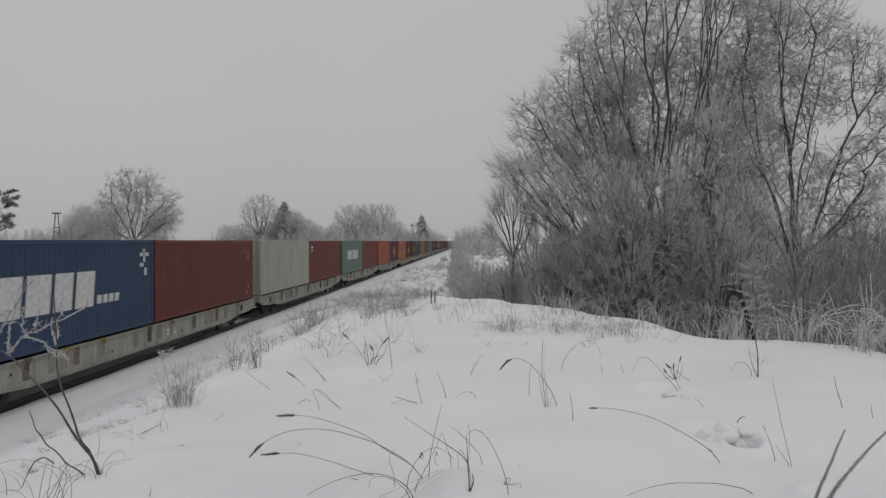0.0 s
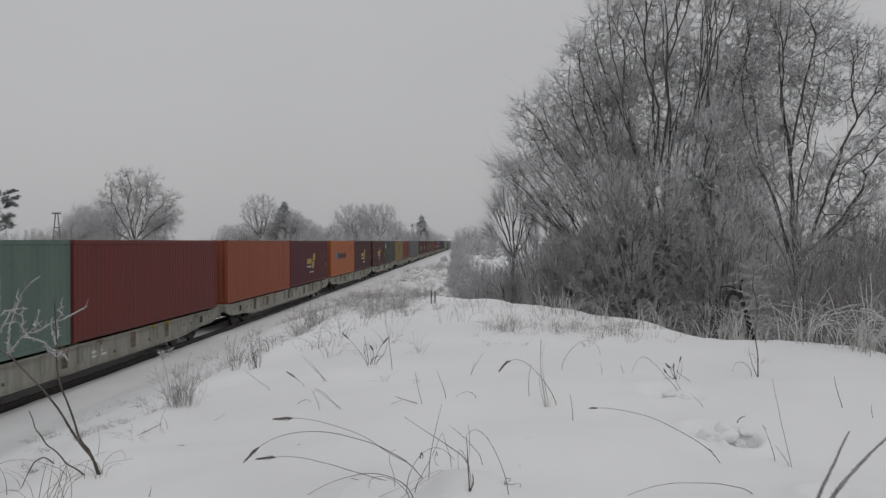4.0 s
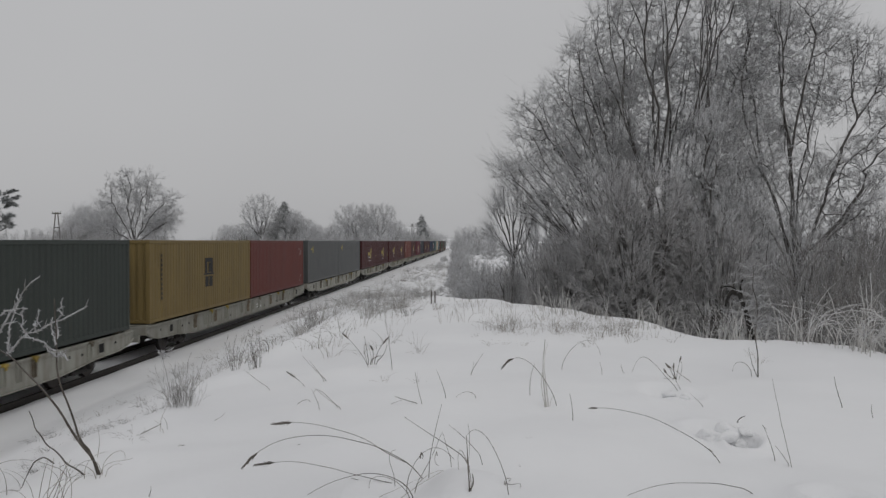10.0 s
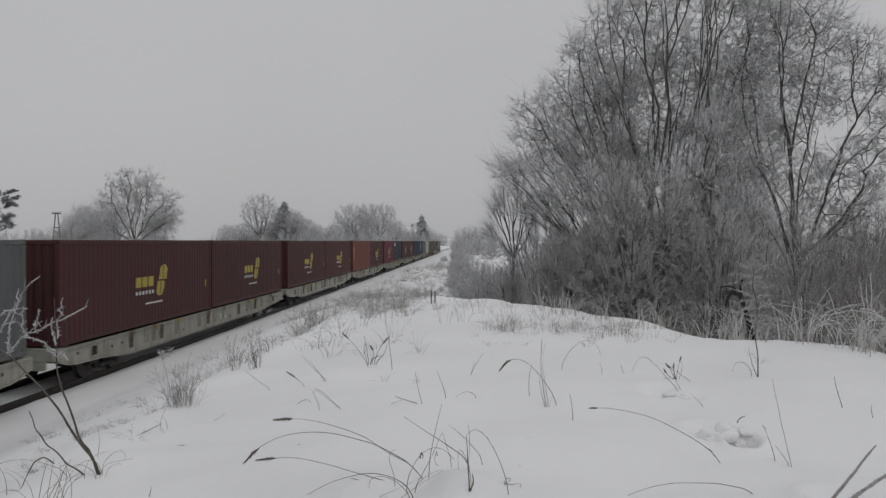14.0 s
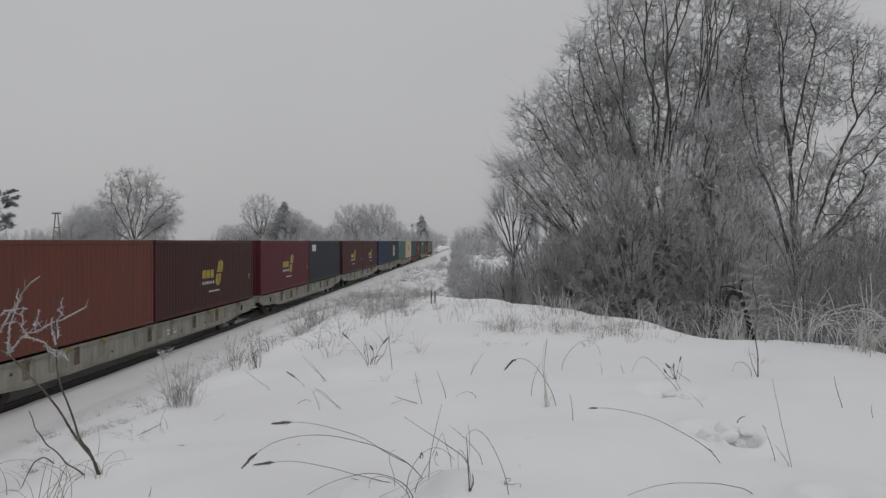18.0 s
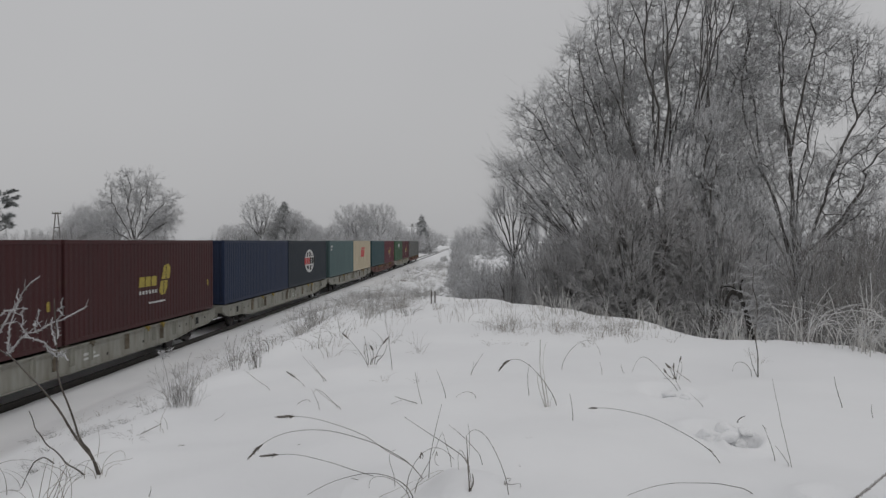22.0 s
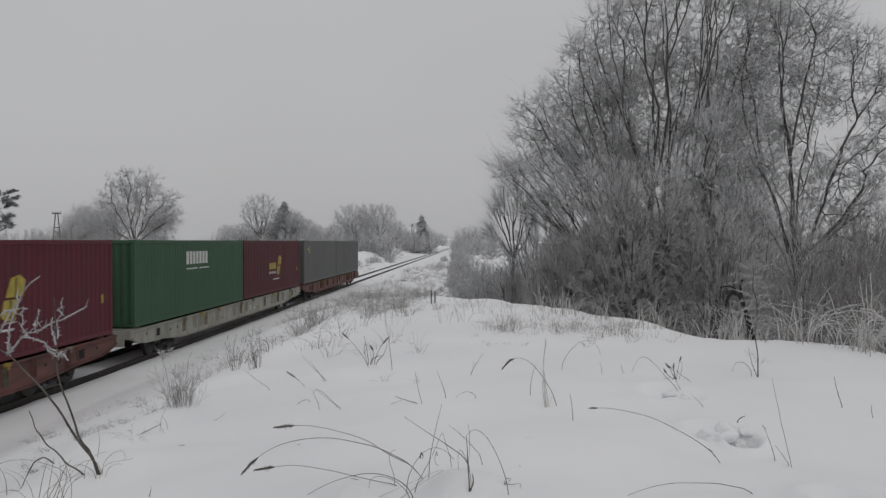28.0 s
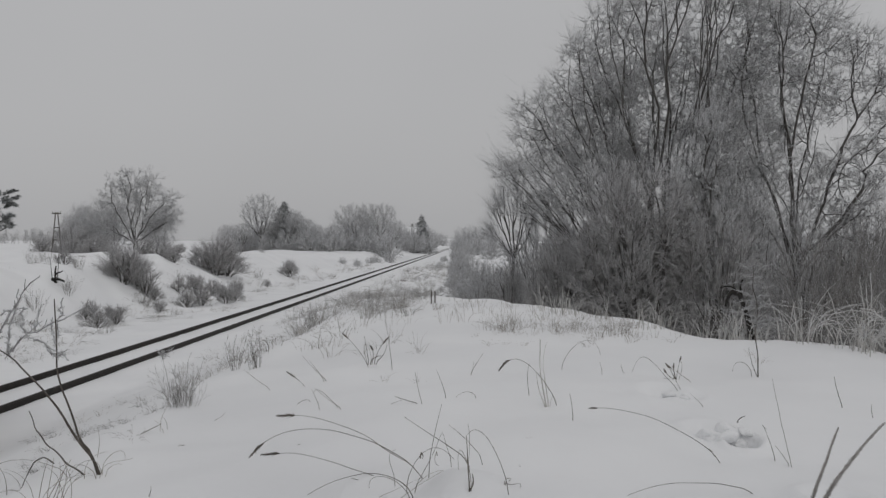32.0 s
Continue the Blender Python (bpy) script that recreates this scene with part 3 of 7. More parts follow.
        for bar in (slab(-5.5, 2.35, -4.9, 2.5), slab(-5.4, 2.1, -5.1, 2.25)):
            out.append(("mark", shapes_mesh("mark", [bar], white_mark), "small white mark"))
    EMBLEMS[kind] = out
    return out


def container(kit, colour, marks, label):
    top = tagged(new("shipping_container"), label, "shipping container", "containers on the train")
    m = PAINTS[colour]
    w, l = WID / 2, LEN / 2
    turn = Matrix.Rotation(math.pi, 4, "Z")
    quarter = Matrix.Rotation(-math.pi / 2, 4, "Z")
    part("side_wall", kit["side_wall"], top, at=Matrix.Translation((w - 0.012, 0, 0.13)), mat=m)
    part("side_wall", kit["side_wall"], top, at=Matrix.Translation((-w + 0.012, 0, 0.13)) @ turn, mat=m)
    part("end_wall", kit["end_wall"], top, at=Matrix.Translation((0, -l + 0.03, 0.13)) @ quarter, mat=m)
    part("roof", kit["roof"], top, at=Matrix.Translation((0, 0, HIGH - 0.012)), mat=m)
    part("floor_pan", kit["floor_pan"], top, mat=m)
    for sx in (-1, 1):
        for z in (0.07, HIGH - 0.07):
            part("side_rail", kit["long_rail"], top, at=Matrix.Translation((sx * (w - 0.035), 0, z)), mat=m)
        for sy in (-1, 1):
            part("corner_post", kit["corner_post"], top, at=Matrix.Translation((sx * (w - 0.077), sy * (l - 0.077), 0)), mat=m)
            for z in (0.06, HIGH - 0.06):
                part("corner_casting", kit["corner_casting"], top, at=Matrix.Translation((sx * (w - 0.08), sy * (l - 0.089), z)), mat=m)
        door = part("door", kit["door"], top, at=Matrix.Translation((sx * 0.54, l - 0.03, 0)), mat=m)
        for k in (-0.3, 0.25):
            part("lock_bar", kit["lock_bar"], door, "galvanised lock bar", at=Matrix.Translation((k, 0.05, HIGH / 2)))
    for sy in (-1, 1):
        for z in (0.07, HIGH - 0.07):
            part("end_rail", kit["cross_rail"], top, at=Matrix.Translation((0, sy * (l - 0.05), z)), mat=m)
    for mark in marks:
        for k, (name, me, words) in enumerate(emblem(mark)):
            part(name, me, top, words, at=Matrix.Translation((w - 0.010 + 0.004 * k, 0, 0)))
    return top


def build_wagon_meshes():
    kit = {}
    half = PITCH / 2 - 0.55
    lower = [(half, 0.84), (half - 0.25, 0.74), (half - 0.6, 0.64), (half - 1.0, 0.58), (half - 2.6, 0.54), (half - 3.6, 0.45), (half - 4.6, 0.38)]
    line = [(-y, z) for y, z in lower] + [(y, z) for y, z in reversed(lower)]
    n = len(line)
    for name, mat in (("side_sill", sill_grey), ("side_sill_red", sill_red)):
        verts = []
        for x in (0.0, 0.03):
            verts += [(x, y, z) for y, z in line] + [(x, y, SILL) for y, z in line]
        faces = []
        for k in range(n - 1):
            faces += [(k, k + 1, n + k + 1, n + k)[::-1], (2 * n + k, 2 * n + k + 1, 3 * n + k + 1, 3 * n + k), (k, 2 * n + k, 2 * n + k + 1, k + 1)[::-1]]
        bm = bmesh.new()
        vs = [bm.verts.new(v) for v in verts]
        for q in faces:
            bm.faces.new([vs[i] for i in q])
        for z0, z1, wd in ((SILL - 0.035, SILL, 0.11), (SILL - 0.15, SILL - 0.125, 0.05)):
            bmesh.ops.create_cube(bm, size=1, matrix=Matrix.Translation((0.03, 0, (z0 + z1) / 2)) @ Matrix.Diagonal((wd, 2 * half, z1 - z0, 1)))
        for k in range(n - 1):
            (y0, z0), (y1, z1) = line[k], line[k + 1]
            ln = math.hypot(y1 - y0, z1 - z0)
            m = Matrix.Translation((0.03, (y0 + y1) / 2, (z0 + z1) / 2)) @ Matrix.Rotation(math.atan2(z1 - z0, y1 - y0), 4, "X") @ Matrix.Diagonal((0.12, ln, 0.025, 1))
            bmesh.ops.create_cube(bm, size=1, matrix=m)
        bmesh.ops.recalc_face_normals(bm, faces=bm.faces[:])
        kit[name] = bm_mesh(name, bm, mat)
    kit["deck"] = bm_mesh("deck", box_bm([(-1.15, -half + 0.1, DECK - 0.20, 1.15, half - 0.1, DECK - 0.14)]
                                         + [(-1.12, y - 0.08, DECK - 0.48, 1.12, y + 0.08, DECK - 0.20) for y in np.linspace(-half + 0.6, half - 0.6, 15)]), steel_dark)
    # fish-bellied centre sill, brake pipes, cylinder and air tank hang below the deck
    # the deep belly, tanks and pipes go unseen, added to darken the underside
    belly = [(half - 0.2, 0.72), (half - 3.6, 0.62), (half - 5.0, 0.36), (-half + 5.0, 0.36), (-half + 3.6, 0.62), (-half + 0.2, 0.72)]
    bm = bmesh.new()
    rows = [[bm.verts.new((x, y, z)) for y, z in belly] + [bm.verts.new((x, y, DECK - 0.21)) for y, z in reversed(belly)] for x in (-0.32, 0.32)]
    bm.faces.new(rows[0][::-1])
    bm.faces.new(rows[1])
    for k in range(12):
        bm.faces.new((rows[0][k], rows[0][(k + 1) % 12], rows[1][(k + 1) % 12], rows[1][k]))
    bmesh.ops.recalc_face_normals(bm, faces=bm.faces[:])
    kit["centre_sill"] = bm_mesh("centre_sill", bm, steel_dark)
    lie = Matrix.Rotation(math.pi / 2, 4, "X")
    bm = bmesh.new()
    bmesh.ops.create_cone(bm, segments=14, radius1=0.20, radius2=0.20, depth=1.3, cap_ends=True, matrix=lie)
    kit["air_tank"] = bm_mesh("air_tank", bm, steel_dark)
    bm = bmesh.new()
    bmesh.ops.create_cone(bm, segments=8, radius1=0.03, radius2=0.03, depth=2 * half - 6.5, cap_ends=True, matrix=lie)
    kit["brake_pipe"] = bm_mesh("brake_pipe", bm, steel_dark)
    # the beam's lower box is added to close the bright gap between wagons
    kit["end_beam"] = bm_mesh("end_beam", box_bm([(-1.2, -0.07, 0.80, 1.2, 0.07, SILL - 0.01), (-0.95, -0.05, 0.56, 0.95, 0.05, 0.80), (-0.3, -0.10, 0.66, 0.3, 0.10, 1.05)], 0.015), sill_grey)
    kit["end_deck"] = bm_mesh("end_deck", box_bm([(-1.18, -0.10, SILL - 0.005, 1.18, 0.42, SILL + 0.03)], 0.008), sill_grey)
    kit["hose"] = tube_mesh("hose", [(np.array([[[0.35, 0, 0.86], [0.36, -0.16, 0.72], [0.33, -0.34, 0.60], [0.25, -0.50, 0.62], [0.14, -0.58, 0.70]]]), np.full((1, 5), 0.028), 7)], flat_black)
    # no hole is cut: a black plate draws the pocket's inner shade
    kit["lift_pocket"] = bm_mesh("lift_pocket", box_bm([(0.0, -0.17, 0.68, 0.012, 0.17, SILL - 0.14)]), flat_black)
    kit["pocket_rim"] = bm_mesh("pocket_rim", box_bm([(0.0, -0.21, 0.64, 0.03, -0.17, SILL - 0.10), (0.0, 0.17, 0.64, 0.03, 0.21, SILL - 0.10), (0.0, -0.17, 0.64, 0.03, 0.17, 0.68)], 0.004), sill_grey)
    kit["rivet"] = bm_mesh("rivet", box_bm([(0.0, -0.04, -0.04, 0.014, 0.04, 0.04)], 0.006), flat_black)
    cp = box_bm([(-0.11, -0.62, 0.88, 0.11, 0.0, 1.06), (-0.22, -0.66, 0.70, 0.22, -0.36, 1.12), (-0.34, -0.30, 0.62, -0.26, -0.05, 0.98)], 0.03)
    kit["coupler"] = bm_mesh("coupler", cp, steel_dark)
    stake = box_bm([(0.0, -0.085, 0.56, 0.075, -0.06, SILL - 0.06), (0.0, 0.06, 0.56, 0.075, 0.085, SILL - 0.06), (0.0, -0.06, 0.56, 0.02, 0.06, SILL - 0.06)], 0.006)
    kit["stake"] = bm_mesh("stake", stake, stake_rust)
    kit["hook"] = bm_mesh("hook", box_bm([(0.0, -0.10, SILL - 0.06, 0.13, 0.10, SILL + 0.02), (0.09, -0.05, SILL - 0.14, 0.13, 0.05, SILL - 0.06)], 0.012), stake_rust)
    kit["twist_lock"] = bm_mesh("twist_lock", box_bm([(-0.09, -0.12, DECK - 0.15, 0.09, 0.12, DECK - 0.03), (-0.05, -0.07, DECK - 0.03, 0.05, 0.07, DECK + 0.012)], 0.008), stake_rust)
    kit["data_plate"] = bm_mesh("data_plate", box_bm([(0.0, -0.45, 0.60, 0.006, 0.45, 0.66), (0.0, -0.45, 0.72, 0.006, 0.2, 0.80)]), white_mark)
    # bogie: bolster, cast side frames with spring nests, axle boxes
    kit["bogie"] = bm_mesh("bogie", box_bm([(-1.05, -0.22, 0.42, 1.05, 0.22, 0.66), (-0.3, -0.3, 0.6, 0.3, 0.3, 0.78)], 0.03), steel_dark)
    fr = box_bm([(-0.07, -1.15, 0.58, 0.07, 1.15, 0.72), (-0.07, -0.42, 0.22, 0.07, 0.42, 0.34), (-0.09, -1.12, 0.40, 0.09, -0.72, 0.60), (-0.09, 0.72, 0.40, 0.09, 1.12, 0.60)], 0.02)
    for s in (-1, 1):
        m = Matrix.Translation((0, s * 0.58, 0.44)) @ Matrix.Rotation(s * 0.75, 4, "X") @ Matrix.Diagonal((0.12, 0.11, 0.46, 1))
        bmesh.ops.create_cube(fr, size=1, matrix=m)
        for yy in (-0.17, 0.0, 0.17):
            bmesh.ops.create_cone(fr, segments=8, radius1=0.07, radius2=0.07, depth=0.26, cap_ends=True, matrix=Matrix.Translation((0.0, yy, 0.46)))
    kit["side_frame"] = bm_mesh("side_frame", fr, steel_dark)
    wh = bmesh.new()
    rot = Matrix.Rotation(math.pi / 2, 4, "Y")
    bmesh.ops.create_cone(wh, segments=14, radius1=0.08, radius2=0.08, depth=2.1, cap_ends=True, matrix=rot)
    for sx in (-0.795, 0.795):
        s = 1 if sx > 0 else -1
        bmesh.ops.create_cone(wh, segments=28, radius1=0.4785, radius2=0.4785, depth=0.12, cap_ends=True, matrix=Matrix.Translation((sx, 0, 0)) @ rot)
        bmesh.ops.create_cone(wh, segments=28, radius1=0.505, radius2=0.505, depth=0.03, cap_ends=True, matrix=Matrix.Translation((sx - s * 0.06, 0, 0)) @ rot)
        bmesh.ops.create_cone(wh, segments=16, radius1=0.17, radius2=0.13, depth=0.20, cap_ends=True, matrix=Matrix.Translation((sx, 0, 0)) @ rot)
        for a in range(4):
            bmesh.ops.create_cube(wh, size=1, matrix=Matrix.Rotation(a * math.pi / 2, 4, "X") @ Matrix.Translation((sx + s * 0.063, 0, 0.28)) @ Matrix.Diagonal((0.012, 0.09, 0.14, 1)))
    kit["wheelset"] = bm_mesh("wheelset", wh, rail_steel)
    return kit


def wagon(kit, red):
    body = sill_red if red else sill_grey
    top = tagged(new("container_wagon"), "long red-brown flat wagon, dirty and rusty, under two containers" if red else "long pale grey flat wagon streaked with dirt, under two containers",
                 "railway wagon", "wagons of the train")
    half = PITCH / 2 - 0.55
    part("deck", kit["deck"], top)
    part("centre_sill", kit["centre_sill"], top)
    for x, y, z in ((-0.72, 2.2, 0.56), (0.72, -2.4, 0.58)):
        part("air_tank", kit["air_tank"], top, at=Matrix.Translation((x, y, z)))
    for x, z in ((0.62, 0.66), (-0.55, 0.62), (0.95, 0.58)):
        part("brake_pipe", kit["brake_pipe"], top, at=Matrix.Translation((x, 0, z)))
    turn = Matrix.Rotation(math.pi, 4, "Z")
    sill = kit["side_sill_red"] if red else kit["side_sill"]
    for s in (1, -1):
        face = Matrix.Identity(4) if s > 0 else turn
        side = part("side_sill", sill, top, at=face @ Matrix.Translation((1.16, 0, 0)))
        part("data_plate", kit["data_plate"], side, "white bars of stencilled data", at=Matrix.Translation((0.032, 1.6, 0)))
        ys = [-9.6, -7.9, -6.7, -6.05, -5.4, -3.9, -1.5, -0.45, 0.45, 1.5, 3.9, 5.4, 6.05, 6.7, 7.9, 9.6]
        for k, y in enumerate(ys):
            plain = k % 3 != 1
            st = part("stake", kit["stake"], side, "" if plain else "rusty bracket", at=Matrix.Translation((0.032, y, 0)), mat=body if plain else None)
            if k % 2:
                part("hook", kit["hook"], st, "worn yellow hook" if k in (3, 5, 11, 13) else "rusty hook", mat=stake_yellow if k in (3, 5, 11, 13) else None)
        for y in (-10.35, 10.35):
            part("lift_pocket", kit["lift_pocket"], side, "dark plate for the shade inside a lifting pocket", at=Matrix.Translation((0.031, y, 0)))
            part("pocket_rim", kit["pocket_rim"], side, at=Matrix.Translation((0.031, y, 0)), mat=body)
        for y, z in ((-11.3, 0.86), (-9.2, 0.78), (-8.5, 0.80), (-3.2, 0.62), (2.6, 0.60), (8.5, 0.80), (9.2, 0.78), (11.3, 0.86), (5.2, 0.64)):
            part("rivet", kit["rivet"], side, "dark bolt head", at=Matrix.Translation((0.031, y, z)))
        part("end_deck", kit["end_deck"], top, at=face @ Matrix.Translation((0, -half + 0.1, 0)), mat=body)
        part("hose", kit["hose"], top, "black brake hose", at=face @ Matrix.Translation((0, -half - 0.06, 0)))
        part("end_beam", kit["end_beam"], top, at=face @ Matrix.Translation((0, half - 0.02, 0)), mat=body)
        part("coupler", kit["coupler"], top, at=face @ Matrix.Translation((0, -half - 0.02, 0)))
        for y in (0.35, 11.75):
            for sx in (-1.05, 1.05):
                part("twist_lock", kit["twist_lock"], top, at=Matrix.Translation((sx, s * y, 0)))
        bogie = part("bogie", kit["bogie"], top, "sooty steel bogie", at=Matrix.Translation((0, s * 9.3, 0)))
        for sx in (-1.02, 1.02):
            part("side_frame", kit["side_frame"], bogie, at=Matrix.Translation((sx, 0, 0)))
        for sy in (-0.925, 0.925):
            w = part("wheelset", kit["wheelset"], bogie)
            w.matrix_parent_inverse = Matrix.Translation((0, sy, 0.4785))
            WHEELS.append(w)
    return top


WHEELS = []
TRAIN = []
CONSIST = [
    (("blue", ["big_white"], "navy-blue"), ("brick", ["end_marks"], "brick-red"), 0),
    (("putty", [], "pale putty-grey"), ("red", ["small_white"], "brick-red"), 0),
    (("sea_green", ["white_word"], "pale sea-green"), ("red", [], "brick-red"), 0),
    (("rust_orange", [], "rusty orange"), ("maroon", ["leaf"], "maroon"), 0),
    (("orange", ["square_word"], "bright orange"), ("dark_maroon", ["leaf"], "dark maroon"), 0),
    (("dark_maroon", ["leaf"], "dark maroon"), ("slate_green", ["white_tag"], "dark slate-green"), 0),
    (("yellow", ["dark_badge"], "mustard-yellow"), ("brick", ["end_marks"], "brick-red"), 0),
    (("grey", ["yellow_mark"], "plain grey"), ("grey", ["yellow_mark"], "plain grey"), 0),
    (("dark_maroon", ["leaf"], "dark maroon"), ("dark_maroon", ["leaf"], "dark maroon"), 0),
    (("dark_maroon", ["leaf"], "dark maroon"), ("dark_maroon", ["leaf"], "dark maroon"), 0),
    (("brown_red", ["column"], "brownish red"), ("dark_maroon", ["leaf"], "dark maroon"), 0),
    (("wine", ["leaf"], "wine-red"), ("night_blue", ["wide_tag"], "blackish blue"), 0),
    (("dark_maroon", ["leaf"], "dark maroon"), ("dark_maroon", ["leaf"], "dark maroon"), 0),
    (("navy", [], "deep navy-blue"), ("ink", ["disc"], "inky dark"), 0),
    (("teal", ["small_white"], "grey-teal"), ("cream", ["red_word"], "cream"), 0),
    (("dark_teal", [], "dark teal"), ("wine", ["leaf"], "wine-red"), 1),
    (("green", ["white_cap"], "grass-green"), ("maroon", ["leaf"], "maroon"), 0),
    (("warm_grey", ["yellow_mark"], "plain dull grey"), ("warm_grey", [], "plain dull grey"), 1),
]
TRIM = {"big_white": "with big white lettering bars", "leaf": "with a yellow leaf emblem", "white_word": "with a white lettering bar", "square_word": "with dark lettering bars",
        "white_tag": "with a white label plate", "wide_tag": "with a white label plate", "dark_badge": "with a dark badge", "disc": "with a round white emblem",
        "red_word": "with red lettering bars", "white_cap": "with white lettering bars", "yellow_mark": "with a small yellow mark", "column": "with a column of white bars", "small_white": "with small white marks", "end_marks": "with faded pale end marks"}


def build_train():
    ck, wk = build_container_meshes(), build_wagon_meshes()
    for i, (front, rear, red) in enumerate(CONSIST):
        y = JOINT_Y + i * PITCH
        TRAIN.append((wagon(wk, red), y, 0.0))
        for (colour, marks, words), dy in ((front, -LEN / 2 - 0.09), (rear, LEN / 2 + 0.09)):
            label = words + " corrugated steel container " + (TRIM[marks[0]] if marks else "with plain sides")
            TRAIN.append((container(ck, colour, marks, label), y + dy, DECK + 0.005))


build_train()


# ---- trees and bushes, bare and thick with frost
def dome_tips(rng, count, centre, radii, floor, voids=24, hollow=0.27, taper=0.0):
    """Points where twigs end: a rounded crown, fuller towards its outside, with gaps."""
    out = np.zeros((0, 3))
    c, r = np.array(centre, float), np.array(radii, float)
    gaps = rng.normal(size=(voids, 3))
    gaps = c + r * gaps / np.linalg.norm(gaps, axis=1, keepdims=True) * rng.uniform(0.75, 1.1, (voids, 1))
    size = r.mean() * rng.uniform(0.10, 0.24, voids)
    while len(out) < count:
        d = rng.normal(size=(count, 3))
        d /= np.linalg.norm(d, axis=1, keepdims=True)
        p = c + d * r * (rng.uniform(0, 1, (count, 1)) ** hollow) * rng.uniform(0.93, 1.06, (count, 1))
        p[:, :2] = c[:2] + (p[:, :2] - c[:2]) * (1 - taper * np.clip((p[:, 2:] - c[2]) / r[2], 0, 1))
        keep = p[:, 2] > floor + 0.1 * r[2] * rng.uniform(-1, 1, count)
        for g, s in zip(gaps, size):
            keep &= np.linalg.norm(p - g, axis=1) > s
        out = np.concatenate([out, p[keep]])
    return out[:count]


def lobed_tips(rng, count, lobes, hollow=0.42):
    """Points where twigs end, in a crown made of rounded clumps: lobes (x, y, z, width, height) in metres from the foot."""
    size = np.array([w * w * h for x, y, z, w, h in lobes]) ** 0.8
    out = []
    for (x, y, z, w, h), n in zip(lobes, np.maximum(count * size / size.sum(), 12).astype(int)):
        d = rng.normal(size=(n, 3))
        d /= np.linalg.norm(d, axis=1, keepdims=True)
        p = d * rng.uniform(0, 1, (n, 1)) ** hollow * rng.uniform(0.82, 1.12, (n, 1))
        out.append(np.array([x, y, z]) + p * np.array([w, w * 0.95, h]) * 1.14)
    return np.concatenate(out)


def crown_tree(name, seed, tips, first, reach, tip_radius, spray, spray_ratio=0.6, wood_from=0.03, limb=(2, 3, 4), mat=None, lift=0.12, spread=0.0, power=0.40, wood_mat=None, fan=0, spray_angle=0.6, crook=0.014, spray_bend=(2, 0.1, 0.0), fill=0, extra=None):
    """Limbs that fork again and again towards the tips of the crown; returns the meshes of wood and crown."""
    rng = np.random.default_rng(seed)
    heavy, light, last = ([], []), ([], []), ([], [])
    up = np.array([0, 0, 1.0])
    u = np.linspace(0, 1, 5)[:, None]
    h0, h1, h2, h3 = 2 * u ** 3 - 3 * u ** 2 + 1, u ** 3 - 2 * u ** 2 + u, 3 * u ** 2 - 2 * u ** 3, u ** 3 - u ** 2
    todo = [(np.array([0, 0, -0.2]), up, tips, 0, tip_radius * len(tips) ** power)]
    while todo:
        p, d, S, depth, r_in = todo.pop()
        n = len(S)
        k = min(n, first if depth == 0 else (fan if fan and depth == 1 else int(rng.choice(limb))))
        rel = S - p
        rel = rel / (np.linalg.norm(rel, axis=1, keepdims=True) + 1e-6)
        mid = rel[rng.choice(n, k, replace=False)]
        for _ in range(4):
            own = (rel @ mid.T).argmax(1)
            mid = np.array([rel[own == j].mean(0) if (own == j).any() else rel[rng.integers(n)] for j in range(k)])
        for j in range(k):
            T = S[own == j]
            if not len(T):
                continue
            c = T.mean(0) - p
            L = np.linalg.norm(c) + 1e-6
            start = p + (np.array([c[0], c[1], 0]) / L * spread if depth == 0 else 0)
            if len(T) == 1:
                q, e = T[0], c / L
            else:
                f = reach if depth == 0 else rng.uniform(0.30, 0.48)
                q = p + c * f + rng.normal(size=3) * L * 0.035
                e = 0.35 * d + c / L + up * lift
                e /= np.linalg.norm(e)
            m = np.linalg.norm(q - start)
            line = h0 * start + h1 * d * m * 0.4 + h2 * q + h3 * e * m * 0.5
            line[1:4] += rng.normal(size=(3, 3)) * m * crook
            r0 = min(r_in, tip_radius * len(T) ** power * 1.12)
            r1 = tip_radius * max(len(T), 1) ** power * (0.9 if len(T) > 1 else 0.5)
            rad = np.linspace(r0, min(r1, r0), 5)
            box = heavy if r0 > wood_from else (last if len(T) == 1 else light)
            box[0].append(line)
            box[1].append(rad)
            if len(T) > 1:
                todo.append((q, e, T, depth + 1, r1))
    wood = [(np.array(heavy[0]), np.array(heavy[1]), 6)]
    if extra:
        wood.append((*extra, 7))
    P, R = np.array(last[0])[:, ::2], np.array(last[1])[:, ::2]
    crown = [(P, R, 3)]
    if light[0]:
        crown.append((np.array(light[0])[:, ::2], np.array(light[1])[:, ::2], 3))
    if spray:
        joints, wander, rise = spray_bend
        Q, V = sprout(rng, P, R, spray, 0.1, spray_ratio, spray_angle, wander, rise, joints, thin=0.9, least=tip_radius * 0.75, tip=0.5)
        crown.append((Q, V, 1 if joints == 2 else 3))
    if fill:
        Q, V = sprout(rng, np.array(light[0]), np.array(light[1]), fill, 0.05, 0.5, 0.75, 0.15, 0.06, 4, thin=0.6, least=tip_radius * 0.8, tip=0.5)
        crown.append((Q, V, 3))
        Q, V = sprout(rng, Q, V, 7, 0.1, 0.7, 0.6, 0.1, 0.06, 2, thin=0.8, least=tip_radius * 0.75, tip=0.5)
        crown.append((Q, V, 1))
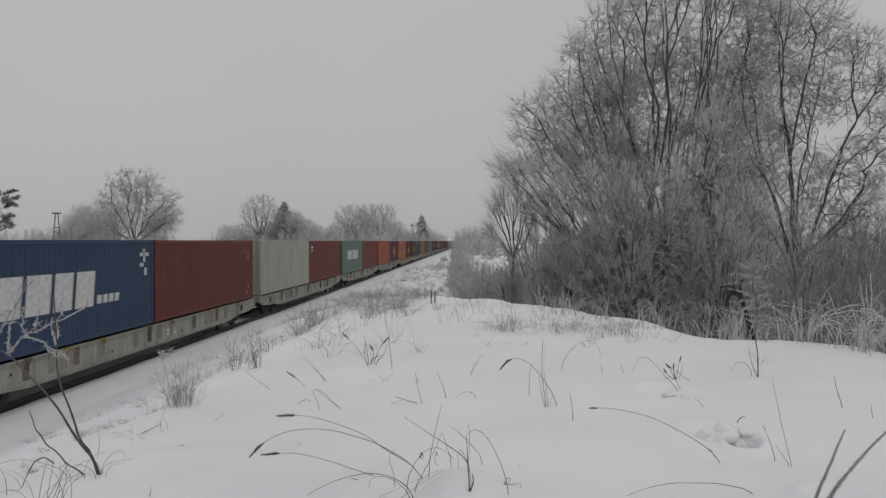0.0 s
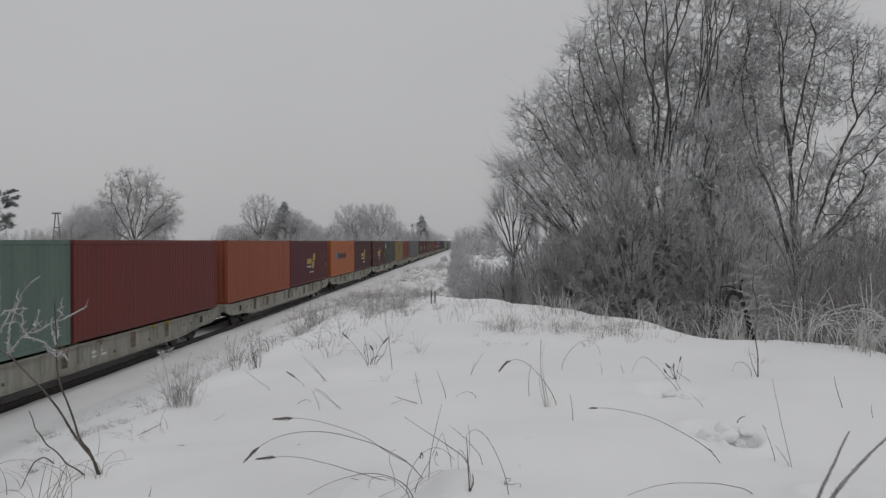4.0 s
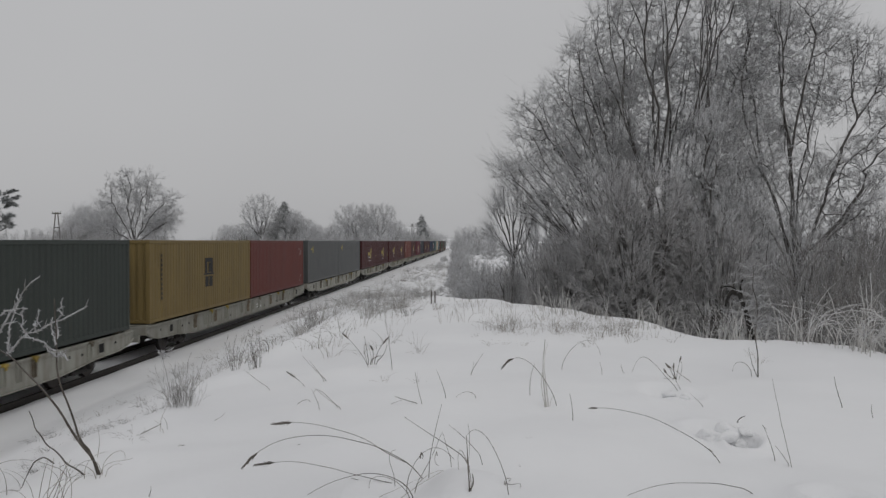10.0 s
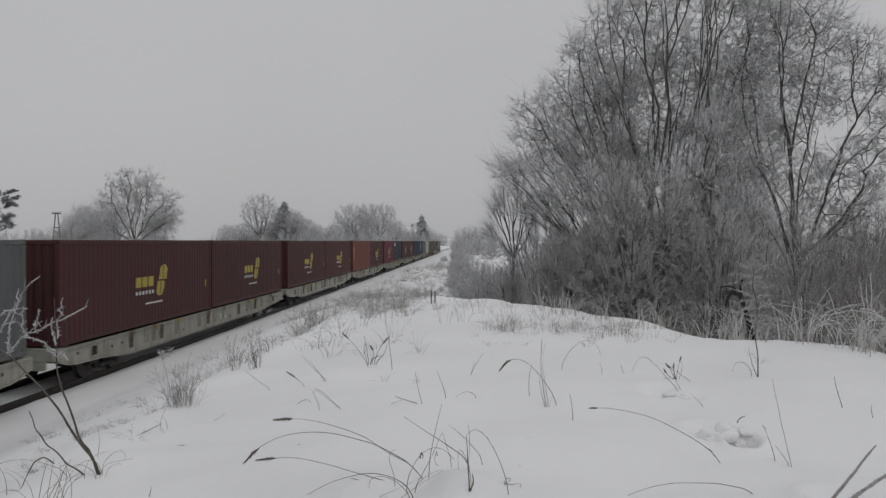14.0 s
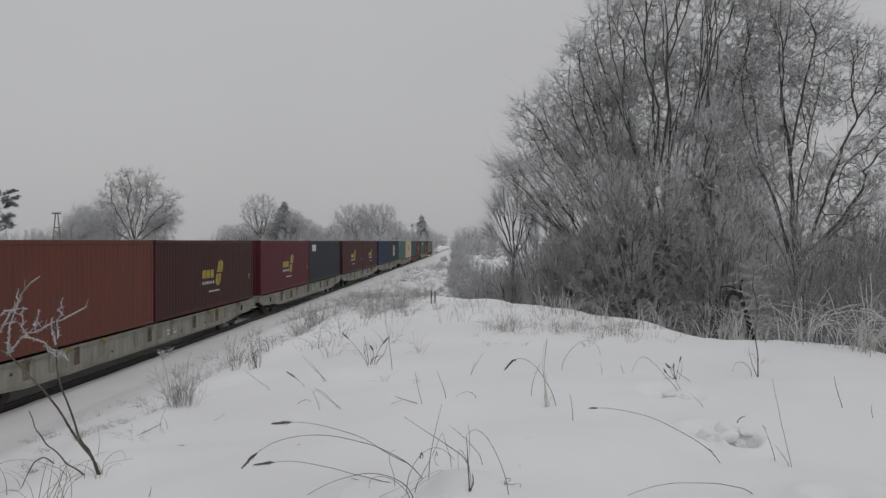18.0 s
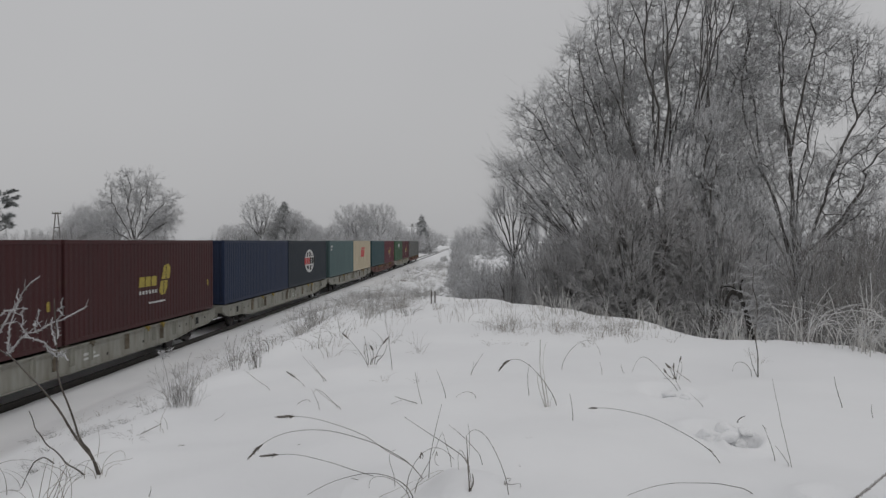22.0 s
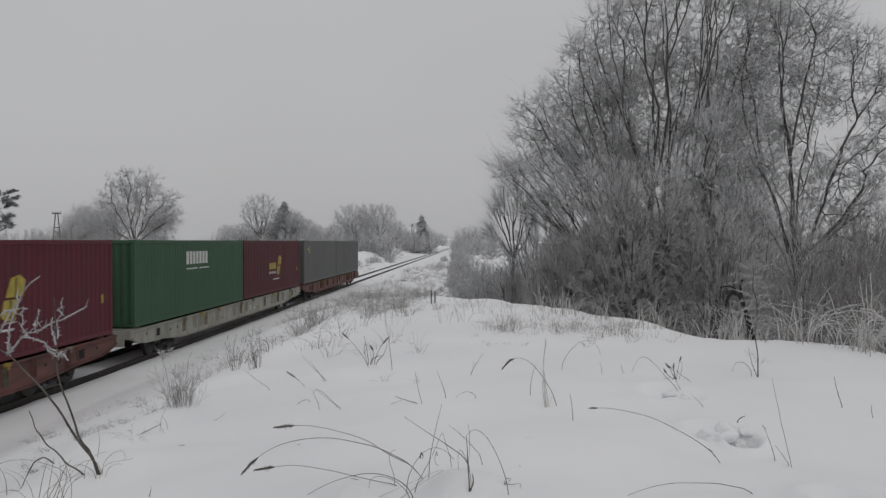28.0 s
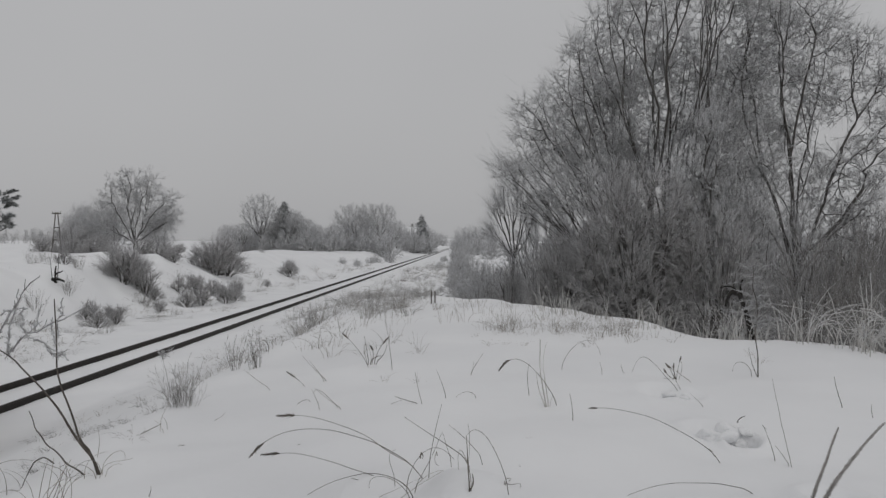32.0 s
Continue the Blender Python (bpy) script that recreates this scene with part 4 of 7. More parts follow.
    if extra:
        Q, V = sprout(rng, extra[0], extra[1], 9, 0.25, 0.28, 0.8, 0.2, 0.03, 6, thin=0.5, least=tip_radius * 2)
        crown.append((Q, V, 4))
        Q, V = sprout(rng, Q, V, 12, 0.15, 0.4, 0.7, 0.15, 0.05, 4, thin=0.7, least=tip_radius)
        crown.append((Q, V, 3))
        Q, V = sprout(rng, Q, V, 6, 0.15, 0.5, 0.6, 0.1, 0.05, 2, thin=0.8, least=tip_radius * 0.75)
        crown.append((Q, V, 1))
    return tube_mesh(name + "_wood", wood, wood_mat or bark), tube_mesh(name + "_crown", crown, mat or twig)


def tree_meshes(name, seed, count, length, lean, radius, forks, points, mat, up=0.05, spread=0.5, least=0.006):
    """Upright shoots from one root, forked; forks: per level (branches, start, length ratio, angle)."""
    rng = np.random.default_rng(seed)
    P, R = stems(rng, count, length, lean, 0.06, up, 7, radius, spread)
    wood, crown = [(P, R, 5)], []
    for lv, (m, u0, ratio, angle) in enumerate(forks):
        P, R = sprout(rng, P, R, m, u0, ratio, angle, 0.13, 0.05, points[lv], least=least)
        crown.append((P, R, 3))
    return tube_mesh(name + "_wood", wood, mat), tube_mesh(name + "_crown", crown, mat)


def plant(name, meshes, x, y, label, category, scale=1.0, turn=0.0, sink=0.0, tilt=(1, 1, 1), parts=("trunk", "crown"), group="", mat=None):
    top = tagged(new(name), label, category, group)
    top.matrix_basis = Matrix.LocRotScale((x, y, float(ground(x, y)) - sink), Euler((0, 0, turn)), (scale * tilt[0], scale * tilt[1], scale * tilt[2]))
    for nm, me in zip(parts, meshes):
        tagged(part(nm, me, top, mat=mat if nm == parts[1] else None), kind="stuff" if nm in SHOOTS else "")
    return top


def bearing(px, dist):
    """Place at a bearing (a mark on the horizon, 1384 marks to the tangent of 45 degrees) and a distance."""
    return (px - 834) / 1384 * dist, dist


BUSH = ("wood", "crown")
SHOOTS = ("undergrowth", "spray")


def build_near_trees():
    rng = np.random.default_rng(11)
    # a fan of many stems, its crown stepping down in clumps on one side
    lobes = [(-5.5, -0.5, 6.3, 0.95, 0.85), (-6.1, 0.4, 6.5, 0.55, 0.5), (-4.7, 0.3, 8.1, 1.15, 1.0), (-5.3, -0.4, 8.9, 0.55, 0.5), (-3.6, 0.0, 9.3, 1.15, 1.05), (-2.5, 0.6, 10.8, 1.15, 1.3), (-3.3, 0.2, 11.0, 0.6, 0.7),
             (-1.6, 0.3, 12.4, 1.3, 1.4), (-0.2, 0.2, 13.7, 1.5, 1.7), (1.5, 0.2, 13.9, 1.6, 1.7), (3.0, 0.3, 12.7, 1.5, 1.6), (3.9, 0.5, 11.0, 1.2, 1.4), (-4.0, 0.6, 7.2, 1.4, 1.1), (-2.9, 1.0, 8.2, 1.5, 1.3),
             (-1.3, 2.2, 9.6, 1.8, 1.6), (0.5, 2.2, 11.0, 1.9, 1.8), (2.4, 1.6, 10.4, 1.7, 1.7), (3.0, 0.8, 8.6, 1.5, 1.4), (-4.6, -0.6, 5.2, 1.3, 0.8), (-3.0, -1.2, 5.6, 1.6, 1.0), (1.6, 2.6, 8.3, 1.8, 1.4), (-0.6, 2.8, 7.2, 2.0, 1.3),
             (0.8, -1.8, 5.2, 1.2, 1.7), (1.9, -1.6, 6.3, 1.1, 1.5), (1.2, -1.5, 7.9, 0.9, 1.0), (2.8, -0.8, 5.0, 1.3, 1.6), (-3.4, -0.3, 6.7, 1.4, 1.0), (-1.7, -0.2, 7.3, 1.4, 1.1), (-2.0, 0.5, 9.5, 1.3, 1.1)]
    big = crown_tree("broad_tree", 12, lobed_tips(rng, 14500, lobes, 0.6), 8, 0.42, 0.0060, 6, 2.5, wood_from=0.0125, power=0.315, fan=6, spray_angle=0.28, lift=0.13, limb=(2, 2, 3), spread=0.35, crook=0.008, spray_bend=(2, 0.1, 0.12))
    plant("broad_tree", big, 7.3, 30.0, "tall many-stemmed bare tree white with hoarfrost", "tree", 1.0, 0.0)
    # its neighbour: limbs that arch outwards, the lowest one long, dark and crooked
    lobes = [(-0.1, 0, 12.0, 1.2, 1.4), (1.2, 0, 11.6, 1.15, 1.1), (2.5, 0, 10.8, 1.1, 0.9), (3.5, 0, 9.7, 1.0, 0.8), (3.9, 0.2, 8.4, 0.95, 0.7), (3.2, 0, 7.3, 1.0, 0.6), (0.8, 0.6, 9.9, 1.4, 1.1), (1.9, 0.5, 9.0, 1.2, 0.9),
             (-1.2, 0.4, 10.0, 1.2, 1.2), (-1.5, 0, 8.4, 1.2, 1.1), (0.3, 1.0, 8.0, 1.2, 1.1), (-0.8, 0, 6.4, 1.2, 1.0), (1.4, 0, 6.3, 1.2, 0.7), (-2.0, -0.4, 6.8, 1.0, 1.1), (1.2, 0.4, 5.3, 1.0, 0.7), (-1.8, -0.5, 4.7, 1.2, 1.1), (4.6, 0.4, 10.2, 0.9, 0.8), (0.2, -0.6, 4.2, 0.9, 0.9), (2.5, 0.3, 4.7, 1.2, 0.7), (3.4, 0.6, 6.0, 1.0, 0.6), (2.2, 0.8, 3.4, 1.2, 0.8)]
    bow = curve_pts((0.3, 3.1), (1.9, 4.0), (2.7, 4.9), (2.9, 6.2), 7)
    bow = np.concatenate([bow, curve_pts((2.95, 6.3), (3.2, 6.9), (3.6, 7.0), (4.6, 8.3), 6)])
    bow += rng.normal(0, 0.05, bow.shape)
    side = crown_tree("spreading_tree", 24, lobed_tips(rng, 8200, lobes, 0.6), 1, 0.30, 0.0058, 6, 2.1, wood_from=0.0125, power=0.30, lift=-0.12, fan=11, spray_angle=0.3, limb=(2, 2, 3), spread=0.1, crook=0.014, spray_bend=(2, 0.1, 0.08),
                      extra=(bow[None], np.linspace(0.075, 0.02, 13)[None]))
    plant("spreading_tree", side, 11.4, 29.0, "spreading bare tree with arching frosted limbs", "tree", 1.0, 0.0)
    thicket = crown_tree("thicket", 31, dome_tips(rng, 1050, (0, 0, 1.4), (2.4, 2.2, 4.2), 0.3, 14, 0.30), 24, 0.28, 0.008, 7, 0.85, wood_from=0.025, spread=0.6, mat=shoot, spray_angle=0.45)
    for x, y, s, a, m in ((7.5, 24.5, 0.85, 2.0, half), (10.4, 24.5, 0.7, 4.1, half), (2.9, 27.0, 0.7, 1.0, half), (2.3, 31.5, 0.72, 1.9, twig), (4.6, 31.5, 1.0, 4.6, half), (13.4, 24.5, 0.65, 2.6, twig), (16.6, 27.0, 0.8, 5.2, None), (9.0, 34.5, 1.1, 3.3, None), (13.5, 35.0, 0.8, 0.9, twig), (3.3, 36.0, 0.98, 2.2, twig), (1.45, 30.5, 0.5, 3.0, half), (0.6, 34.0, 0.45, 0.6, twig), (16.2, 33.0, 1.0, 1.2, None), (14.6, 30.5, 0.75, 4.4, None), (18.0, 31.0, 0.9, 2.8, None)):
        plant("thicket", thicket, x, y, "dense leafless thicket of frosted shoots", "bush", s, a, parts=SHOOTS, mat=m, group="thickets under the trees")
    own = np.random.default_rng(15)
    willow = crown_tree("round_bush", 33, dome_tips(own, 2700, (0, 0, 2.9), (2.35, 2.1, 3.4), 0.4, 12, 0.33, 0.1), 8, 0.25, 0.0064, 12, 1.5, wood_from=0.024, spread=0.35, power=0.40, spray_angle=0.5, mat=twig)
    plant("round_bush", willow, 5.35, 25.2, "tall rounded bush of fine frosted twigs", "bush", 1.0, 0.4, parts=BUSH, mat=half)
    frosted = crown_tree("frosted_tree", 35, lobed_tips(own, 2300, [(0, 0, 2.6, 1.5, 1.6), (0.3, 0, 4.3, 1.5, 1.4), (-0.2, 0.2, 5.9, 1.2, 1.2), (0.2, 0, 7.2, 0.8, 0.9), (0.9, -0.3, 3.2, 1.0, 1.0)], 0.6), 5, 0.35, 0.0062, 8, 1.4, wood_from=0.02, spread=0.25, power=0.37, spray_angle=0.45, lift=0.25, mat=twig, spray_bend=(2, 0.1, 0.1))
    plant("frosted_tree", frosted, 7.9, 26.5, "young upright tree furred white with hoarfrost", "tree", 1.0, 0.3)
    plant("frosted_tree", frosted, 9.6, 27.3, "lower young tree furred white with hoarfrost", "tree", 0.72, 2.3)
    plant("round_bush", willow, 3.7, 27.5, "lower rounded bush of fine frosted twigs", "bush", 0.66, 2.4, parts=BUSH, mat=half)
    whips = tree_meshes("whip_bush", 37, 22, (1.8, 3.4), (0.02, 0.35), 0.010, [(6, 0.2, 0.40, 0.4), (4, 0.2, 0.45, 0.5)], (4, 2), shoot, up=0.03, spread=0.8, least=0.004)
    for x, y, s, a in ((9.2, 17.5, 0.95, 0.0), (10.9, 19.0, 1.2, 1.0), (11.2, 16.2, 0.85, 2.0), (7.6, 18.5, 0.7, 4.0), (12.5, 21.0, 1.3, 3.0), (5.9, 20.0, 0.6, 5.0), (9.9, 21.5, 1.3, 0.7), (11.6, 23.0, 1.4, 1.7), (10.6, 20.3, 1.2, 2.7), (8.6, 20.8, 0.9, 3.7), (12.3, 22.2, 1.3, 4.7)):
        plant("whip_bush", whips, x, y, "upright brown shoots of a leafless bush", "bush", s, a, parts=SHOOTS, group="brown bushes under the trees")
    sap = crown_tree("slender_tree", 41, lobed_tips(own, 420, [(-0.85, 0, 4.7, 0.4, 0.7), (-0.4, 0.2, 5.3, 0.4, 0.7), (0.1, 0, 5.5, 0.45, 0.7), (0.6, -0.2, 4.9, 0.4, 0.7), (0.95, 0.1, 4.2, 0.35, 0.6), (-1.2, -0.1, 3.9, 0.35, 0.5)], 0.7), 1, 0.55, 0.0042, 5, 1.6, wood_from=0.007, power=0.44, fan=9, lift=0.3, spray_angle=0.4, spray_bend=(2, 0.1, 0.12))
    plant("slender_tree", sap, 1.80, 33.0, "slender bare tree with upswept dark branches", "tree", 1.08, 0.5)


def build_far_trees():
    rng = np.random.default_rng(51)
    lobes = [(-1.2, 0, 6.9, 1.5, 1.4), (1.1, 0.3, 7.1, 1.5, 1.4), (2.9, 0, 5.5, 1.4, 1.2), (-2.5, 0, 5.3, 1.1, 1.3), (0.0, 0.5, 5.6, 1.9, 1.9), (3.4, 0, 3.8, 1.1, 0.8), (1.5, 0.3, 3.3, 2.0, 1.3), (-1.9, 0, 3.1, 1.7, 1.1), (3.0, 0, 4.4, 1.4, 1.0), (-0.4, -0.8, 7.9, 0.8, 0.8)]
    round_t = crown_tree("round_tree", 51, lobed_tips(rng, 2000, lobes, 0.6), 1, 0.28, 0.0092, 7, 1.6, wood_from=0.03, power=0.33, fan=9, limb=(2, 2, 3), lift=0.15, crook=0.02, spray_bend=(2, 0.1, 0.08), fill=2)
    # low and far trees and far shrubs are coloured paler, as through haze
    low_t = crown_tree("low_tree", 53, lobed_tips(rng, 800, lobes, 0.6), 3, 0.30, 0.0115, 7, 1.6, wood_from=0.05, power=0.385, fan=6, lift=0.1, crook=0.03, spray_bend=(2, 0.1, 0.08), mat=hazed_frost)
    far_t = crown_tree("far_tree", 57, dome_tips(rng, 620, (0, 0, 5.6), (3.0, 3.0, 3.0), 2.4, 10, 0.4), 1, 0.30, 0.019, 5, 0.8, wood_from=0.09, fan=7, lift=0.2, crook=0.03, mat=hazed_frost, wood_mat=pale_bark)
    spread_t = crown_tree("wide_tree", 58, dome_tips(rng, 520, (0, 0, 5.4), (3.9, 3.4, 2.4), 3.6, 10, 0.4), 1, 0.45, 0.019, 5, 0.8, wood_from=0.09, fan=6, lift=0.0, crook=0.04, mat=hazed_frost, wood_mat=pale_bark)
    shrub = crown_tree("shrub", 61, lobed_tips(rng, 270, [(0, 0, 0.9, 0.9, 0.8), (0.7, 0.2, 0.8, 0.7, 0.6), (-0.7, -0.1, 0.7, 0.7, 0.6), (0.1, 0.6, 1.3, 0.7, 0.7), (-0.2, -0.5, 1.2, 0.6, 0.6), (0.9, -0.4, 0.5, 0.5, 0.4), (-1.0, 0.3, 0.4, 0.5, 0.4)], 0.6), 9, 0.3, 0.0075, 8, 1.2, wood_from=0.016, spread=0.25, mat=half, spray_bend=(2, 0.1, 0.08))
    far_s = crown_tree("far_shrub", 67, dome_tips(rng, 190, (0, 0, 0.8), (1.6, 1.6, 1.7), 0.1, 6, 0.5), 9, 0.3, 0.014, 7, 1.3, wood_from=0.06, spread=0.25, spray_bend=(2, 0.1, 0.08), mat=hazed_frost, wood_mat=pale_bark)
    for me, px, d, s, a in ((round_t, 228, 72, 1.0, 0.2), (low_t, 138, 76, 0.62, 1.4), (low_t, 276, 75, 0.6, 2.6), (low_t, 186, 74, 0.7, 3.9), (low_t, 108, 79, 0.5, 5.0), (low_t, 160, 77, 0.55, 0.5)):
        x, y = bearing(px, d)
        plant("round_tree", me, x, y, "round-crowned bare tree grey with frost", "tree", s, a, group="trees across the line")
    for px, d, s, a in ((72, 80, 1.35, 0.3), (120, 72, 1.75, 2.0), (290, 66, 0.85, 1.2), (386, 66, 1.85, 0.9), (376, 65, 1.5, 2.4), (398, 67, 1.4, 4.0), (216, 47, 1.15, 0.9), (232, 47, 0.95, 1.9), (350, 66, 1.0, 2.9), (208, 46, 1.25, 3.0), (248, 47, 0.8, 5.0), (178, 70, 1.1, 1.6), (150, 39, 0.5, 1.0), (190, 40, 0.45, 2.5), (310, 51, 0.55, 0.3), (415, 58, 0.6, 1.5), (100, 47, 0.5, 3.5), (265, 47, 0.5, 4.0), (60, 55, 0.6, 2.0), (340, 53, 0.6, 3.3), (370, 54, 0.65, 4.3), (398, 56, 0.6, 5.3), (170, 62, 1.2, 0.4), (270, 62, 1.1, 2.7), (340, 54, 0.6, 2.2),
                        (385, 56, 0.55, 4.2), (512, 84, 0.8, 1.1), (110, 62, 1.0, 4.4), (150, 60, 0.9, 0.7), (312, 150, 1.0, 0.0), (400, 100, 0.9, 3.9), (140, 38, 0.35, 1.0), (275, 44, 0.4, 2.0), (325, 48, 0.6, 0.8), (352, 49, 0.7, 1.8), (395, 51, 0.65, 2.8), (412, 53, 0.5, 3.8), (300, 57, 0.7, 4.8), (85, 60, 0.8, 5.8), (130, 64, 1.0, 0.9), (245, 58, 0.8, 2.2), (160, 37, 0.45, 4.0), (195, 38.5, 0.5, 5.0), (508, 82, 0.9, 0.3), (470, 70, 0.35, 1.3)):
        x, y = bearing(px, d)
        plant("shrub", shrub, x, y, "leafless shrub grey with frost on the snowy bank", "bush", s, a, parts=BUSH, group="shrubs across the line")
    for px, d, s, a in ((605, 118, 0.42, 1.0), (632, 122, 0.5, 2.0), (460, 110, 0.4, 3.0), (690, 150, 0.8, 1.0), (655, 140, 0.6, 5.0), (665, 146, 0.7, 2.4)):
        x, y = bearing(px, d)
        plant("low_shrub", far_s, x, y, "small leafless shrub poking from the snowfield", "bush", s, a, parts=BUSH, group="low shrubs in the field")
    for me, px, d, s, a in ((far_t, 457, 178, 1.62, 0.1), (spread_t, 626, 185, 1.55, 1.2), (spread_t, 668, 188, 1.55, 2.2), (far_t, 560, 182, 0.75, 3.0), (far_t, 590, 186, 0.8, 0.4), (far_t, 425, 176, 0.8, 5.0), (far_t, 395, 182, 0.75, 1.9), (far_t, 702, 250, 1.1, 2.8),
                            (far_t, 522, 180, 1.05, 4.1), (far_t, 512, 181, 1.2, 2.1), (far_t, 540, 181, 0.9, 1.1), (far_t, 688, 200, 1.0, 0.9), (far_t, 480, 180, 0.9, 0.7), (far_t, 754, 300, 1.2, 1.7), (far_t, 612, 183, 0.8, 3.3), (far_t, 648, 184, 0.9, 5.1)):
        x, y = bearing(px, d)
        plant("skyline_tree", me, x, y, "bare deciduous tree on the snowy skyline", "tree", s, a, group="trees on the skyline")
    for k in range(28):
        px = 402 + k * 13
        far = 1.0 if px < 690 else 1.45
        x, y = bearing(px, (174 + (k * 37) % 14) * far)
        plant("hedge_bush", far_s, x, y, "bare hedge bush along the field's edge", "bush", (2.2 + 0.45 * math.sin(k * 2.3)) * far, k * 1.7, parts=BUSH, group="hedge along the field")
    for k, (px, d, s) in enumerate(((808, 345, 2.4), (820, 310, 3.4), (832, 285, 3.6), (846, 262, 3.4), (860, 240, 2.8), (764, 430, 3.2), (756, 400, 3.2), (845, 200, 1.8), (868, 160, 1.6), (830, 225, 1.5), (875, 190, 2.4), (818, 450, 3.0), (772, 470, 3.2), (760, 330, 2.2), (726, 255, 1.8), (738, 262, 1.7), (714, 250, 2.0), (782, 560, 3.6))):
        x, y = bearing(px, d)
        plant("lineside_bush", far_s, x, y, "tall bare bush beside the distant line", "bush", s, k * 0.8, parts=BUSH, group="bushes along the line")
    for k in range(11):
        x, y = 9.0 + k * 3.1, 52 + (k * 17) % 9
        plant("hedge_bush", far_s, x, y, "bare hedge bush beyond the trees", "bush", 1.9 + 0.4 * math.sin(k * 1.9), k * 1.1, parts=BUSH, group="hedge beyond the trees")
    for k, (px, d, s) in enumerate(((860, 60, 0.95), (838, 70, 1.0), (818, 85, 1.0), (880, 50, 1.15), (905, 44, 1.0), (935, 38, 0.95), (960, 34, 0.9), (990, 32, 0.75), (850, 46, 0.7), (815, 110, 0.9), (870, 36, 0.6), (830, 52, 0.7), (920, 36, 0.85), (945, 33, 0.85), (985, 30, 0.8), (898, 41, 0.95), (848, 58, 0.95),
                                    (795, 64, 0.35), (812, 120, 1.0), (818, 140, 1.1), (810, 172, 1.2), (820, 160, 1.5), (778, 110, 0.4), (786, 140, 0.5), (735, 52, 0.35), (700, 40, 0.3), (806, 60, 0.6), (814, 52, 0.75), (806, 85, 0.6), (824, 46, 0.8), (803, 95, 0.5), (797, 45, 0.3), (780, 58, 0.25), (770, 50, 0.25), (757, 46, 0.25), (812, 70, 0.8), (832, 42, 0.7), (845, 40, 0.75), (860, 42, 0.9))):
        x, y = bearing(px, d)
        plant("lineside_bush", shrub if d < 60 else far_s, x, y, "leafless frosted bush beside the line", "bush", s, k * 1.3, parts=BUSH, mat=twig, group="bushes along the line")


def conifer_mesh(name, seed, height, width, tiers, bare):
    """Drooping whorls of needled boughs round a straight trunk."""
    rng = np.random.default_rng(seed)
    trunk = np.zeros((1, 6, 3))
    trunk[0, :, 2] = np.linspace(-0.2, height * 0.97, 6)
    wood = tube_mesh(name + "_wood", [(trunk, np.linspace(0.16, 0.03, 6)[None], 7)], bark)
    lines, rad = [], []
    for t in range(tiers):
        u = t / (tiers - 1)
        z = height * (bare + (1 - bare) * u)
        n = int(11 - 4 * u)
        for k in range(n):
            az = rng.uniform(0, 6.28)
            L = width / 2 * (1.02 - u) ** 0.7 * rng.uniform(0.7, 1.15) + 0.15
            s = np.linspace(0, 1, 5)
            lines.append(np.stack([np.cos(az) * L * s, np.sin(az) * L * s, z - 0.35 * L * s ** 1.5 + 0.1 * L * s], 1))
            rad.append(np.linspace(0.035, 0.012, 5))
    P, R = np.array(lines), np.array(rad)
    Q, S = sprout(rng, P, R, 8, 0.1, 0.42, 0.8, 0.1, -0.05, 2, least=0.04, tip=0.3)
    T, V = sprout(rng, Q, S, 4, 0.1, 0.5, 0.7, 0.1, -0.05, 2, least=0.045, tip=0.3)
    return wood, tube_mesh(name + "_boughs", [(P, R, 3), (Q, S, 3), (T, V, 3)], needle)


def pine_mesh(name, seed):
    """A tall bare trunk with flat clumps of needles high up."""
    rng = np.random.default_rng(seed)
    P, R = stems(rng, 1, (9.0, 9.0), (0.02, 0.06), 0.03, 0.02, 9, 0.18, 0.05)
    Q, S = sprout(rng, P, R, 26, 0.42, 0.30, 1.15, 0.1, 0.06, 5, least=0.03)
    T, V = sprout(rng, Q, S, 8, 0.35, 0.4, 0.7, 0.12, 0.05, 3, least=0.02)
    N, M = sprout(rng, T, V, 26, 0.1, 0.75, 0.9, 0.1, 0.08, 2, least=0.03, tip=0.3)
    return tube_mesh(name + "_wood", [(P, R, 7), (Q, S, 5)], bark), tube_mesh(name + "_boughs", [(T, V, 3), (N, M, 3)], needle)


def build_conifers():
    spruce = conifer_mesh("spruce", 5, 12.0, 11.0, 26, 0.1)
    thin = conifer_mesh("thin_spruce", 8, 9.0, 5.4, 18, 0.12)
    pine = pine_mesh("pine", 9)
    for me, px, d, name, label, s in ((spruce, 500, 183, "spruce", "broad dark spruce dusted with frost, its colour paled for haze", 1.0), (thin, 746, 265, "spruce", "slim dark spruce dusted with frost, its colour paled for haze", 1.45), (pine, -20, 92, "pine_tree", "dark pine with flat clumps of frosted needles, paled for haze", 0.92),
                                      (spruce, 520, 188, "spruce", "low dark spruce dusted with frost, its colour paled for haze", 0.62)):
        x, y = bearing(px, d)
        plant(name, me, x, y, label, "conifer", s, px * 0.1, tilt=(1.5, 1.5, 0.95) if me is pine else (1, 1, 1))


build_near_trees()
build_far_trees()
build_conifers()


